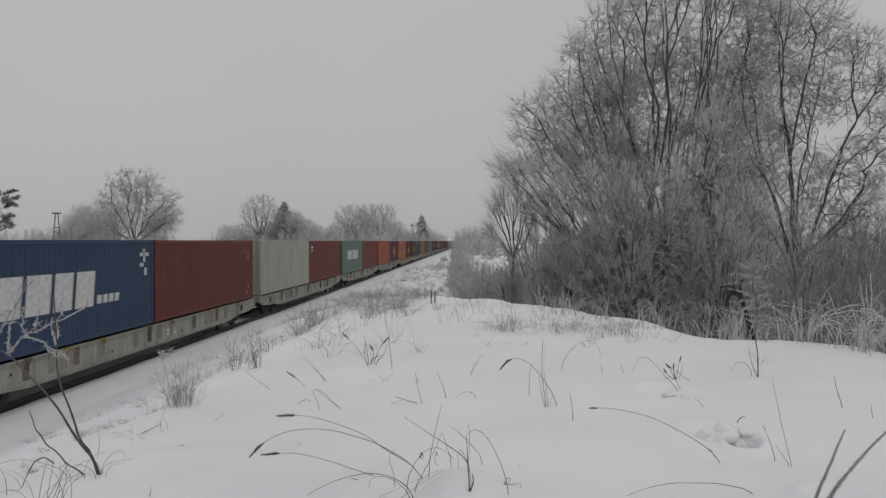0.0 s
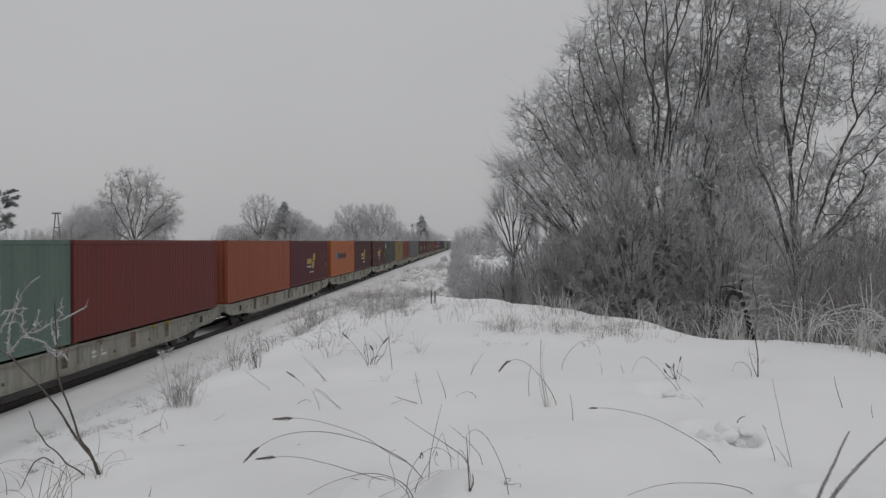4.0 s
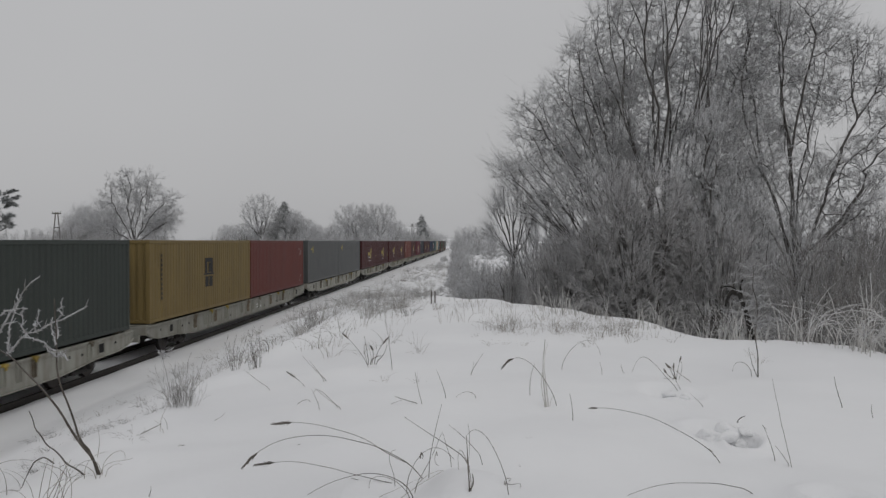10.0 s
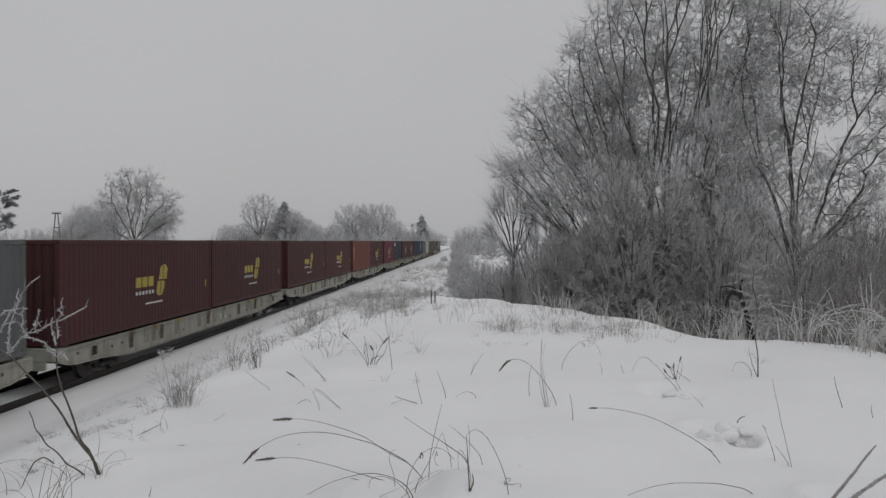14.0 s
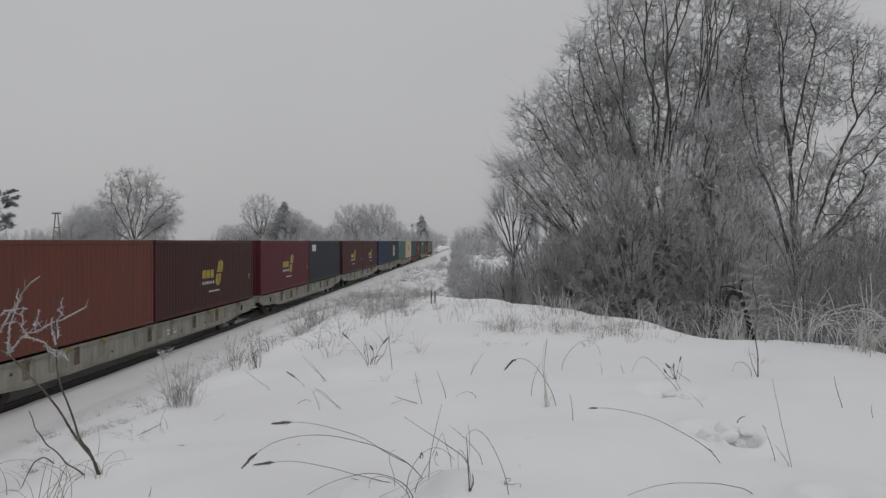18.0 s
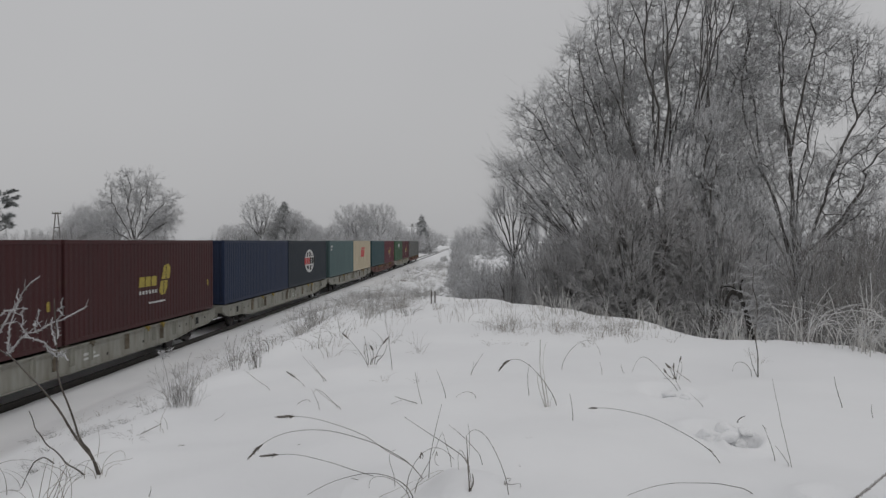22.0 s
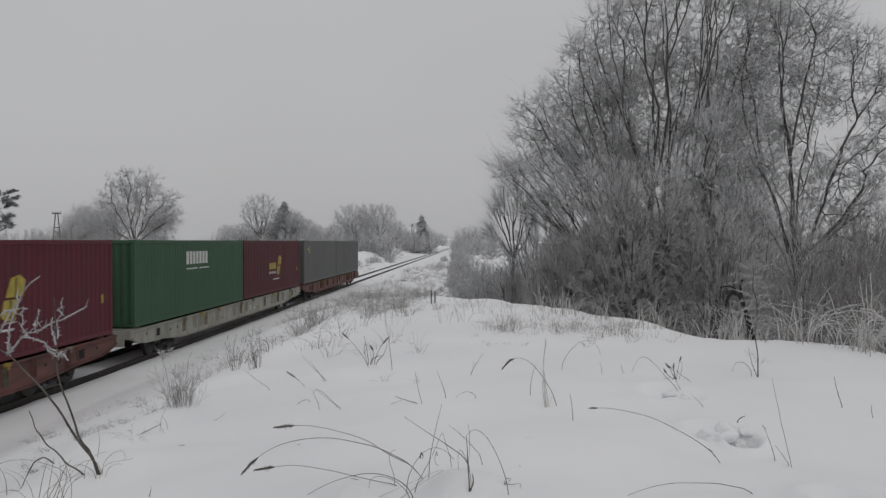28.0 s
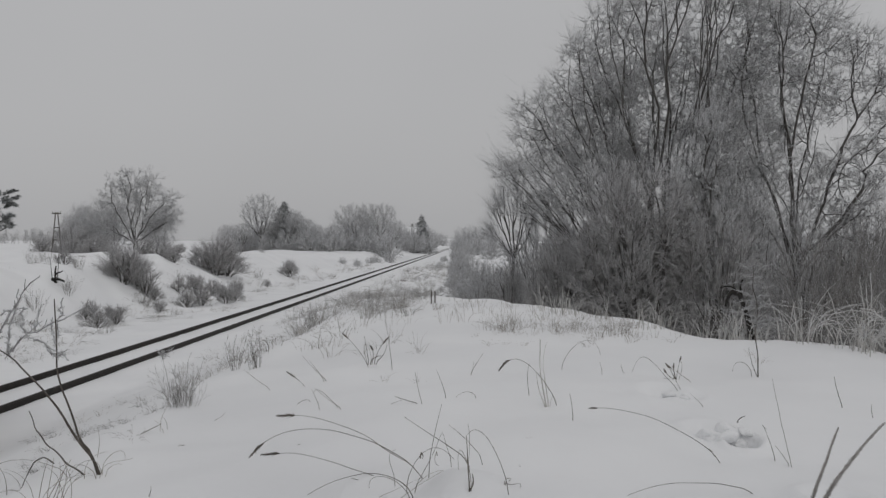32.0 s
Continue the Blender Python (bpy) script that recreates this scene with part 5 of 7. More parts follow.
# ---- far off: a low house among the trees, a wooden mast, woods on the horizon
def build_house():
    x, y = bearing(722, 290)
    z = float(ground(x, y))
    top = tagged(new("house"), "low grey house with a snow-covered roof among trees", "house")
    top.location, top.scale = (x, y, z), (1.5, 1.5, 1.5)
    part("wall", bm_mesh("wall", box_bm([(-3.4, -2.5, 0, 3.4, 2.5, 3.0)]), plaster), top)
    roof = mesh("roof", [(-3.8, -3.0, 2.8), (3.8, -3.0, 2.8), (3.8, 0, 4.9), (-3.8, 0, 4.9), (-3.8, 3.0, 2.8), (3.8, 3.0, 2.8), (-3.8, -3.0, 3.05), (3.8, -3.0, 3.05), (3.8, 0, 5.2), (-3.8, 0, 5.2), (-3.8, 3.0, 3.05), (3.8, 3.0, 3.05)],
                [(6, 7, 8, 9), (9, 8, 11, 10), (0, 3, 2, 1), (3, 4, 5, 2), (0, 1, 7, 6), (4, 10, 11, 5), (0, 6, 9, 3), (3, 9, 10, 4), (1, 2, 8, 7), (2, 5, 11, 8)], snow)
    roof_ob = part("roof", roof, top, "roof deep in snow")
    part("chimney", bm_mesh("chimney", box_bm([(0.8, -0.3, 4.4, 1.4, 0.3, 5.9)], 0.02), plaster), roof_ob)
    frame_me = bm_mesh("window", box_bm([(-0.5, -0.04, 1.0, 0.5, 0.0, 2.2)], 0.01), pane_dark)
    for wx in (-2.2, -0.2, 1.9):
        part("window", frame_me, top, at=Matrix.Translation((wx, -2.503, 0)))


def build_mast():
    x, y = bearing(87, 74)
    top = tagged(new("line_mast"), "weathered wooden A-frame mast with crossarms", "utility pole")
    top.location = (x, y, float(ground(x, y)))
    for s in (-1, 1):
        P = np.array([[[s * 0.55, 0, -0.3], [s * 0.10, 0, 4.4]]])
        part("leg", tube_mesh("leg", [(P, np.array([[0.07, 0.05]]), 8)], plank_dark), top)
    for z, w in ((4.25, 0.45), (2.9, 0.3), (1.7, 0.42)):
        part("crossarm", bm_mesh("crossarm", box_bm([(-w, -0.06, z - 0.05, w, 0.06, z + 0.05)], 0.01), plank_dark), top)
    for s in (-0.38, 0.38):
        part("insulator", bm_mesh("insulator", box_bm([(s - 0.05, -0.05, 4.3, s + 0.05, 0.05, 4.5)], 0.02), white_mark), top)


def build_far_woods():
    rng = np.random.default_rng(77)
    n = 180
    x = np.concatenate([rng.uniform(-300, -236, n // 2), rng.uniform(60, 420, n - n // 2)])
    y = np.concatenate([rng.uniform(430, 470, n // 2), rng.uniform(360, 420, n - n // 2)])
    P = np.zeros((n, 4, 3))
    h = rng.uniform(5.0, 9.0, n) * np.where(x < 0, 1.0, 0.9)
    for k in range(4):
        P[:, k] = np.stack([x + rng.normal(0, 0.3, n) * k, y, ground(x, y) - 0.3 + h * k / 3], 1)
    R = np.full((n, 4), 0.14) * np.linspace(1, 0.3, 4)
    Q, S = sprout(rng, P, R, 10, 0.1, 0.4, 0.6, 0.1, 0.1, 3, least=0.05)
    T, V = sprout(rng, Q, S, 5, 0.1, 0.5, 0.6, 0.1, 0.05, 2, least=0.05)
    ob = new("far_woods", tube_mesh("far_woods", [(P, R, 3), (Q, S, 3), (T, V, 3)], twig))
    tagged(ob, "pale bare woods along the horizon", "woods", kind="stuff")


build_house()
build_mast()
build_far_woods()


# ---- dry plants in the snow on the near bank
def weed(name, x, y, label, category):
    top = tagged(new(name), label, category)
    top.location = (x, y, float(ground(x, y)))
    return top


PLANT_RNG = np.random.default_rng(404)


def bend(top, a, b, c, d, radius, mat, head=0.0):
    """One stalk of a plant along a smooth bow in its own upright plane; head: length of a seed head at its tip."""
    P = curve_pts(a, b, c, d)
    depth = PLANT_RNG.normal(0, 0.03) * np.linspace(0, 1, 11)
    P[:, 1] += depth * 2
    P[1:10] += PLANT_RNG.normal(0, (0.009 if mat is stick else 0.003) * np.linalg.norm(P[-1] - P[0]), (9, 3))
    P[0, 2] -= 0.04
    # round the bow off between its points
    cut = np.stack([0.75 * P[:-1] + 0.25 * P[1:], 0.25 * P[:-1] + 0.75 * P[1:]], 1).reshape(-1, 3)
    P = np.concatenate([P[:1], cut, P[-1:]])
    ob = part("stalk", tube_mesh("stalk", [(P[None], radius * np.linspace(0.70, 0.30, len(P))[None], 5)], mat), top)
    if head:
        seg = np.linalg.norm(np.diff(P, axis=0), axis=1)
        s = np.concatenate([[0], np.cumsum(seg)])
        u = np.linspace(s[-1] - head, s[-1], 9)
        H = np.stack([np.interp(u, s, P[:, i]) for i in range(3)], 1)
        R = radius * (0.8 + 1.0 * np.sin(np.linspace(0.3, 3.0, 9))) * (0.62 * PLANT_RNG.uniform(0.75, 1.25, 9) if mat is plume else 1.0)
        Q, S = sprout(PLANT_RNG, H[None], R[None] * 0.6, int(40 + head * (4200 if mat is plume else 700)), 0.0, 0.032 if mat is plume else min(0.016 / head + 0.05, 0.2), 0.45, 0.1, -0.06, 3, least=radius * 0.35)
        part("seed_head", tube_mesh("seed_head", [(H[None], R[None] * 0.8, 6), (Q, S, 3)], mat), ob, "feathery seed head")
    return ob


def side_twigs(top, height, count):
    """Frosted twigs on all sides of an upright stem."""
    for k in range(count):
        u = PLANT_RNG.uniform(0, 1) ** 0.8
        side = 1 if k % 2 else -1
        reach = side * PLANT_RNG.uniform(0.04, 0.36) * (1.15 - 0.6 * u)
        z = height * (0.36 + 0.62 * u)
        rise = PLANT_RNG.uniform(-0.06, 0.14)
        kink = PLANT_RNG.uniform(-0.05, 0.07)
        x0 = -0.075 * u
        rime_twig(top, (x0, z), (x0 + reach * 0.3, z + rise * 0.9 + kink), (x0 + reach * 0.7, z + rise * 0.5 - kink), (x0 + reach, z + rise), 0.0058)


def rime_twig(top, a, b, c, d, radius):
    """A twig bristling with spikes of rime."""
    P = curve_pts(a, b, c, d)[None]
    long = np.linalg.norm(P[0, -1] - P[0, 0])
    P[:, :, 1] += PLANT_RNG.normal(0, 0.1) * np.linspace(0, 1, 11)
    P[:, 1:10] += PLANT_RNG.normal(0, 0.008, (1, 9, 3))
    R = radius * 0.9 * np.linspace(1.0, 0.6, 11)[None] * PLANT_RNG.uniform(0.8, 1.25, (1, 11))
    buds = int(12 + 110 * long)
    Q2, S2 = sprout(PLANT_RNG, P, R, 3, 0.15, 0.2, 0.8, 0.15, 0.05, 5, thin=0.8, least=0.004, tip=0.5)
    Q, S = sprout(PLANT_RNG, P, R, buds, 0.0, 0.022 / (long + 0.05), 0.9, 0.1, 0.02, 3, thin=0.7, least=0.003, tip=0.4)
    part("twig", tube_mesh("twig", [(P, R, 5), (Q, S, 3), (Q2, S2, 4)], rime), top, "twig furred with rime")


arch_grass = weed("grass_clump", -0.31, 4.96, "dry arching grass stalks with drooping dark seed heads", "grass")
bend(arch_grass, (0.014, 0.022), (-0.278, 0.271), (-0.850, 0.469), (-1.119, 0.119), 0.0045, straw_dark, head=0.13)
bend(arch_grass, (0.007, 0.029), (-0.271, 0.205), (-0.598, 0.453), (-0.936, 0.389), 0.004, straw_dark, head=0.12)
bend(arch_grass, (-0.083, -0.050), (-0.403, 0.007), (-0.714, 0.200), (-1.044, 0.130), 0.004, straw_dark, head=0.12)
s = weed("grass_clump", -0.41, 4.74, "low arching dry grass stalks over snow", "grass")
bend(s, (0.079, 0.014), (-0.044, 0.282), (-0.412, 0.157), (-0.603, 0.028), 0.0045, straw_dark)
bend(s, (0.045, 0.014), (0.014, 0.160), (-0.308, 0.231), (-0.203, 0.007), 0.0035, straw_dark)
bend(s, (-0.052, 0.007), (0.040, 0.076), (0.138, 0.135), (0.241, 0.186), 0.003, straw)
bend(s, (-0.207, 0.007), (-0.110, 0.055), (-0.013, 0.102), (0.086, 0.145), 0.003, straw)
tangle = weed("grass_clump", -0.19, 4.76, "tangle of bent dry grass stalks in the snow", "grass")
bend(tangle, (-0.207, -0.041), (-0.185, 0.113), (-0.050, 0.300), (0.086, 0.121), 0.0035, straw_dark)
bend(tangle, (-0.155, -0.035), (-0.083, 0.066), (-0.034, 0.179), (0.010, 0.294), 0.003, straw_dark)
bend(tangle, (-0.069, 0.052), (-0.061, 0.193), (-0.022, 0.329), (0.010, 0.466), 0.0035, straw_dark)
bend(tangle, (0.180, 0.121), (0.053, 0.219), (-0.088, 0.296), (-0.218, 0.390), 0.004, straw_dark)
bend(tangle, (-0.276, -0.000), (-0.284, 0.055), (-0.360, 0.155), (-0.276, 0.173), 0.003, straw_dark)
bend(tangle, (-0.155, -0.041), (-0.107, 0.008), (-0.056, 0.051), (0.017, 0.048), 0.003, straw)
bend(tangle, (0.069, 0.121), (0.050, 0.178), (0.030, 0.235), (0.014, 0.294), 0.003, straw_dark)
bend(tangle, (0.259, 0.138), (0.201, 0.216), (0.130, 0.283), (0.055, 0.345), 0.003, straw_dark)
bend(tangle, (-0.017, 0.190), (-0.029, 0.157), (-0.046, 0.121), (0.000, 0.111), 0.003, straw_dark)
bend(tangle, (-0.121, 0.173), (-0.109, 0.157), (-0.099, 0.140), (-0.111, 0.121), 0.007, straw_dark)
stiff = weed("grass_clump", -0.01, 4.56, "stiff dark stalk clump with a bowed stem", "grass")
bend(stiff, (0.000, -0.000), (-0.006, 0.116), (-0.011, 0.231), (-0.017, 0.347), 0.006, straw_dark)
bend(stiff, (0.010, 0.007), (0.023, 0.134), (-0.087, 0.403), (-0.063, 0.139), 0.0035, straw_dark)
bend(stiff, (0.228, 0.017), (0.208, 0.124), (0.072, 0.458), (-0.013, 0.314), 0.0035, straw_dark)
bend(stiff, (0.007, -0.000), (-0.028, 0.118), (0.021, 0.243), (-0.010, 0.363), 0.003, straw_dark)
bend(stiff, (-0.010, -0.007), (0.027, 0.020), (0.025, 0.059), (0.017, 0.099), 0.009, straw_dark)
crook = weed("grass_stalk", 0.23, 4.73, "crooked broken grass stalk lying on snow", "grass")
bend(crook, (-0.024, 0.048), (-0.028, -0.036), (0.096, 0.055), (0.068, -0.021), 0.0035, straw_dark)
bend(crook, (-0.034, 0.041), (0.007, 0.047), (0.028, 0.040), (0.000, -0.000), 0.003, straw_dark)
tall_stem = weed("weed_stalk", -0.93, 9.20, "thin upright dark weed stalk", "weed")
bend(tall_stem, (0.000, -0.000), (-0.026, 0.212), (-0.058, 0.423), (-0.093, 0.634), 0.005, straw_dark)
dark_weed = weed("weed_clump", -1.21, 9.18, "dark seed-headed weed with broken stems", "weed")
bend(dark_weed, (0.020, -0.080), (-0.030, 0.121), (-0.162, 0.267), (-0.314, 0.400), 0.005, straw_dark, head=0.1)
bend(dark_weed, (0.000, 0.067), (-0.016, 0.167), (-0.032, 0.267), (-0.047, 0.367), 0.006, straw_dark)
bend(dark_weed, (0.067, 0.067), (0.101, 0.177), (0.154, 0.276), (0.240, 0.354), 0.006, straw_dark, head=0.1)
bend(dark_weed, (0.040, 0.067), (0.062, 0.138), (0.077, 0.208), (0.020, 0.267), 0.006, straw_dark, head=0.08)
bend(dark_weed, (-0.013, 0.067), (-0.125, 0.309), (0.026, 0.370), (0.040, 0.067), 0.004, straw_dark)
bend(dark_weed, (0.087, 0.067), (0.168, 0.107), (0.198, 0.184), (0.220, 0.267), 0.007, straw_dark)
bend(dark_weed, (0.020, 0.067), (0.058, 0.103), (0.098, 0.132), (0.153, 0.120), 0.009, straw_dark)
s = weed("grass_stalk", -0.43, 6.86, "single dry stalk sticking out of snow", "grass")
bend(s, (0.000, -0.000), (-0.031, 0.089), (-0.053, 0.180), (-0.065, 0.274), 0.004, straw_dark)
s = weed("grass_stalk", -0.23, 7.12, "single dry stalk sticking out of snow", "grass")
bend(s, (0.000, -0.000), (-0.019, 0.089), (-0.049, 0.175), (-0.088, 0.258), 0.004, straw_dark)
s = weed("grass_stalk", -0.01, 8.59, "single dry stalk sticking out of snow", "grass")
bend(s, (0.000, -0.000), (0.037, 0.089), (0.086, 0.171), (0.143, 0.249), 0.004, straw_dark)
s = weed("grass_stalk", 0.82, 6.33, "single dry stalk sticking out of snow", "grass")
bend(s, (0.000, -0.000), (0.003, 0.069), (-0.003, 0.138), (-0.018, 0.205), 0.0045, straw_dark)
s = weed("grass_stalk", 3.32, 7.10, "single dry stalk sticking out of snow", "grass")
bend(s, (0.000, -0.000), (-0.033, 0.088), (-0.057, 0.179), (-0.071, 0.273), 0.006, straw_dark)
s = weed("grass_stalk", 2.15, 5.59, "single dry stalk sticking out of snow", "grass")
bend(s, (0.000, -0.000), (-0.024, 0.088), (-0.057, 0.173), (-0.096, 0.255), 0.004, straw_dark)
s = weed("grass_stalk", 2.21, 5.45, "single dry stalk sticking out of snow", "grass")
bend(s, (0.000, -0.000), (-0.053, 0.200), (-0.099, 0.403), (-0.136, 0.607), 0.0035, straw_dark)
s = weed("grass_stalk", 2.20, 5.47, "single dry stalk sticking out of snow", "grass")
bend(s, (0.000, -0.000), (-0.019, 0.047), (-0.047, 0.089), (-0.078, 0.129), 0.0035, straw_dark)
s = weed("grass_stalk", -1.55, 8.38, "single dry stalk sticking out of snow", "grass")
bend(s, (0.000, -0.000), (-0.097, 0.086), (-0.190, 0.176), (-0.275, 0.275), 0.004, straw_dark)
s = weed("grass_stalk", -1.58, 8.36, "single dry stalk sticking out of snow", "grass")
bend(s, (0.000, -0.000), (-0.046, 0.080), (-0.102, 0.152), (-0.164, 0.219), 0.004, straw_dark)
s = weed("grass_stalk", -1.16, 6.98, "single dry stalk sticking out of snow", "grass")
bend(s, (0.000, -0.000), (-0.088, 0.055), (-0.173, 0.113), (-0.254, 0.178), 0.004, straw_dark)
s = weed("grass_stalk", -1.38, 7.06, "single dry stalk sticking out of snow", "grass")
bend(s, (0.000, -0.000), (-0.012, 0.064), (-0.036, 0.123), (-0.067, 0.180), 0.004, straw_dark)
s = weed("grass_stalk", 1.97, 7.41, "single dry stalk sticking out of snow", "grass")
bend(s, (0.000, -0.000), (-0.026, 0.041), (-0.046, 0.084), (-0.053, 0.133), 0.003, straw_dark)
s = weed("grass_stalk", 1.44, 8.68, "single dry stalk sticking out of snow", "grass")
bend(s, (0.000, -0.000), (0.003, 0.055), (-0.009, 0.106), (-0.031, 0.156), 0.004, straw_dark)
s = weed("grass_stalk", -0.46, 6.85, "single dry stalk sticking out of snow", "grass")
bend(s, (0.000, -0.000), (-0.070, 0.019), (-0.140, 0.040), (-0.209, 0.065), 0.006, straw_dark)
s = weed("grass_stalk", -0.55, 7.02, "single dry stalk sticking out of snow", "grass")
bend(s, (0.000, -0.000), (0.032, -0.020), (0.063, -0.041), (0.087, -0.071), 0.005, straw_dark)
s = weed("grass_stalk", -1.46, 6.40, "single dry stalk sticking out of snow", "grass")
bend(s, (0.000, -0.000), (0.039, -0.006), (0.078, -0.010), (0.117, -0.014), 0.004, straw_dark)
s = weed("grass_stalk", -0.62, 6.02, "single dry stalk sticking out of snow", "grass")
bend(s, (0.000, -0.000), (-0.039, -0.006), (-0.079, -0.009), (-0.118, -0.013), 0.004, straw_dark)
s = weed("grass_stalk", 3.39, 6.71, "single dry stalk sticking out of snow", "grass")
bend(s, (0.000, -0.000), (-0.017, 0.038), (-0.026, 0.078), (-0.024, 0.119), 0.004, straw_dark)
s = weed("grass_stalk", 2.01, 6.83, "single dry stalk sticking out of snow", "grass")
bend(s, (0.000, -0.000), (-0.026, 0.042), (-0.061, 0.076), (-0.098, 0.108), 0.003, straw_dark)
s = weed("grass_stalk", -2.17, 8.40, "single dry stalk sticking out of snow", "grass")
bend(s, (0.000, -0.000), (-0.106, 0.066), (-0.209, 0.137), (-0.307, 0.215), 0.004, straw_dark)
s = weed("grass_stalk", -2.86, 6.61, "single dry stalk sticking out of snow", "grass")
bend(s, (0.000, -0.000), (0.063, 0.026), (0.125, 0.054), (0.185, 0.088), 0.004, straw_dark)
s = weed("grass_stalk", -2.95, 7.87, "single dry stalk sticking out of snow", "grass")
bend(s, (0.000, -0.000), (0.006, -0.042), (0.026, -0.077), (0.052, -0.110), 0.004, straw_dark)
s = weed("grass_stalk", -2.09, 4.98, "single dry stalk sticking out of snow", "grass")
bend(s, (0.000, -0.000), (0.014, 0.023), (0.022, 0.047), (0.022, 0.073), 0.004, straw_dark)
s = weed("grass_stalk", 0.14, 10.53, "single dry stalk sticking out of snow", "grass")
bend(s, (0.000, -0.000), (-0.044, -0.055), (-0.080, -0.114), (-0.099, -0.183), 0.004, straw_dark)
s = weed("grass_stalk", -0.01, 8.65, "single dry stalk sticking out of snow", "grass")
bend(s, (0.000, -0.000), (0.024, 0.047), (0.038, 0.097), (0.038, 0.150), 0.003, straw_dark)
s = weed("grass_stalk", -0.72, 6.89, "single dry stalk sticking out of snow", "grass")
bend(s, (0.000, -0.000), (0.037, 0.020), (0.076, 0.033), (0.115, 0.045), 0.003, straw_dark)
s = weed("grass_stalk", -0.74, 6.00, "single dry stalk sticking out of snow", "grass")
bend(s, (0.000, -0.000), (0.039, -0.004), (0.079, -0.007), (0.118, -0.013), 0.005, straw_dark)
s = weed("grass_stalk", 2.35, 6.29, "single dry stalk sticking out of snow", "grass")
bend(s, (0.000, -0.000), (-0.019, 0.012), (-0.039, 0.024), (-0.049, 0.045), 0.003, straw_dark)
s = weed("grass_stalk", -2.38, 7.12, "single dry stalk sticking out of snow", "grass")
bend(s, (0.000, -0.000), (0.036, 0.019), (0.071, 0.039), (0.099, 0.068), 0.003, straw_dark)
s = weed("grass_stalk", 1.69, 8.67, "single dry stalk sticking out of snow", "grass")
bend(s, (0.000, -0.000), (-0.024, 0.032), (-0.042, 0.066), (-0.044, 0.106), 0.004, straw_dark)
s = weed("grass_stalk", 0.46, 5.71, "single dry stalk sticking out of snow", "grass")
bend(s, (0.000, -0.000), (-0.041, 0.000), (-0.082, 0.000), (-0.124, -0.000), 0.003, straw_dark)
s = weed("grass_stalk", 0.05, 7.11, "bowed dry grass stalk touching the snow", "grass")
bend(s, (0.000, -0.000), (-0.032, 0.082), (-0.144, 0.077), (-0.190, 0.010), 0.004, straw_dark)
s = weed("grass_stalk", 1.00, 8.72, "bowed dry grass stalk touching the snow", "grass")
bend(s, (0.000, -0.000), (0.017, 0.225), (0.362, 0.519), (0.433, 0.170), 0.004, straw_dark)
s = weed("grass_stalk", 1.96, 7.42, "bowed dry grass stalk touching the snow", "grass")
bend(s, (0.000, -0.000), (-0.159, 0.084), (-0.357, 0.543), (-0.457, 0.160), 0.004, straw_dark)
s = weed("grass_stalk", 1.76, 5.50, "bowed dry grass stalk touching the snow", "grass")
bend(s, (0.000, -0.000), (-0.259, 0.246), (-0.589, 0.417), (-0.953, 0.402), 0.004, straw_dark, head=0.06)
s = weed("grass_stalk", 1.79, 4.90, "bowed dry grass stalk touching the snow", "grass")
bend(s, (0.000, -0.000), (-0.277, 0.094), (-0.592, 0.096), (-0.859, -0.032), 0.004, straw_dark)
s = weed("grass_stalk", -1.50, 7.31, "bowed dry grass stalk touching the snow", "grass")
bend(s, (0.000, -0.000), (-0.078, 0.062), (-0.143, -0.025), (-0.186, -0.085), 0.004, straw_dark, head=0.07)
s = weed("grass_stalk", -1.77, 8.27, "bowed dry grass stalk touching the snow", "grass")
bend(s, (0.000, -0.000), (-0.062, 0.061), (-0.135, 0.108), (-0.211, 0.151), 0.004, straw_dark, head=0.12)
s = weed("grass_stalk", -1.20, 7.06, "bowed dry grass stalk touching the snow", "grass")
bend(s, (0.000, -0.000), (-0.072, 0.040), (-0.206, 0.245), (-0.247, 0.113), 0.004, straw_dark)
s = weed("grass_stalk", 2.23, 7.95, "bowed dry grass stalk touching the snow", "grass")
bend(s, (0.000, -0.000), (-0.075, 0.040), (-0.144, 0.089), (-0.199, 0.154), 0.004, straw_dark)
s = weed("grass_stalk", 2.97, 8.38, "bowed dry grass stalk touching the snow", "grass")
bend(s, (0.000, -0.000), (0.009, 0.162), (-0.200, 0.244), (-0.203, 0.048), 0.004, straw_dark)
s = weed("grass_stalk", 3.14, 8.25, "bowed dry grass stalk touching the snow", "grass")
bend(s, (0.000, -0.000), (0.038, -0.092), (0.069, -0.188), (0.100, -0.283), 0.004, straw_dark)
nod = weed("reed_clump", 0.66, 6.82, "frosted reeds with one nodding dark plume", "grass")
bend(nod, (0.084, 0.049), (-0.009, 0.216), (-0.232, 0.608), (-0.408, 0.320), 0.0045, straw_dark, head=0.14)
bend(nod, (-0.153, 0.138), (-0.165, 0.224), (-0.162, 0.310), (-0.138, 0.394), 0.004, straw_dark)
bend(nod, (0.000, -0.010), (-0.048, 0.187), (-0.057, 0.389), (-0.039, 0.591), 0.011, reed)
bend(nod, (0.010, -0.010), (0.008, 0.173), (-0.059, 0.353), (0.010, 0.532), 0.009, reed)
bend(nod, (-0.010, -0.000), (-0.057, 0.101), (-0.076, 0.209), (-0.079, 0.320), 0.009, reed)
bend(nod, (0.020, -0.010), (0.036, 0.065), (0.052, 0.133), (0.084, 0.025), 0.004, reed)
seed_weed = weed("weed_clump", 2.13, 8.22, "bushy dark seed-headed weed", "weed")
bend(seed_weed, (0.000, -0.018), (-0.016, 0.048), (-0.048, 0.105), (-0.088, 0.159), 0.006, straw_dark, head=0.06)
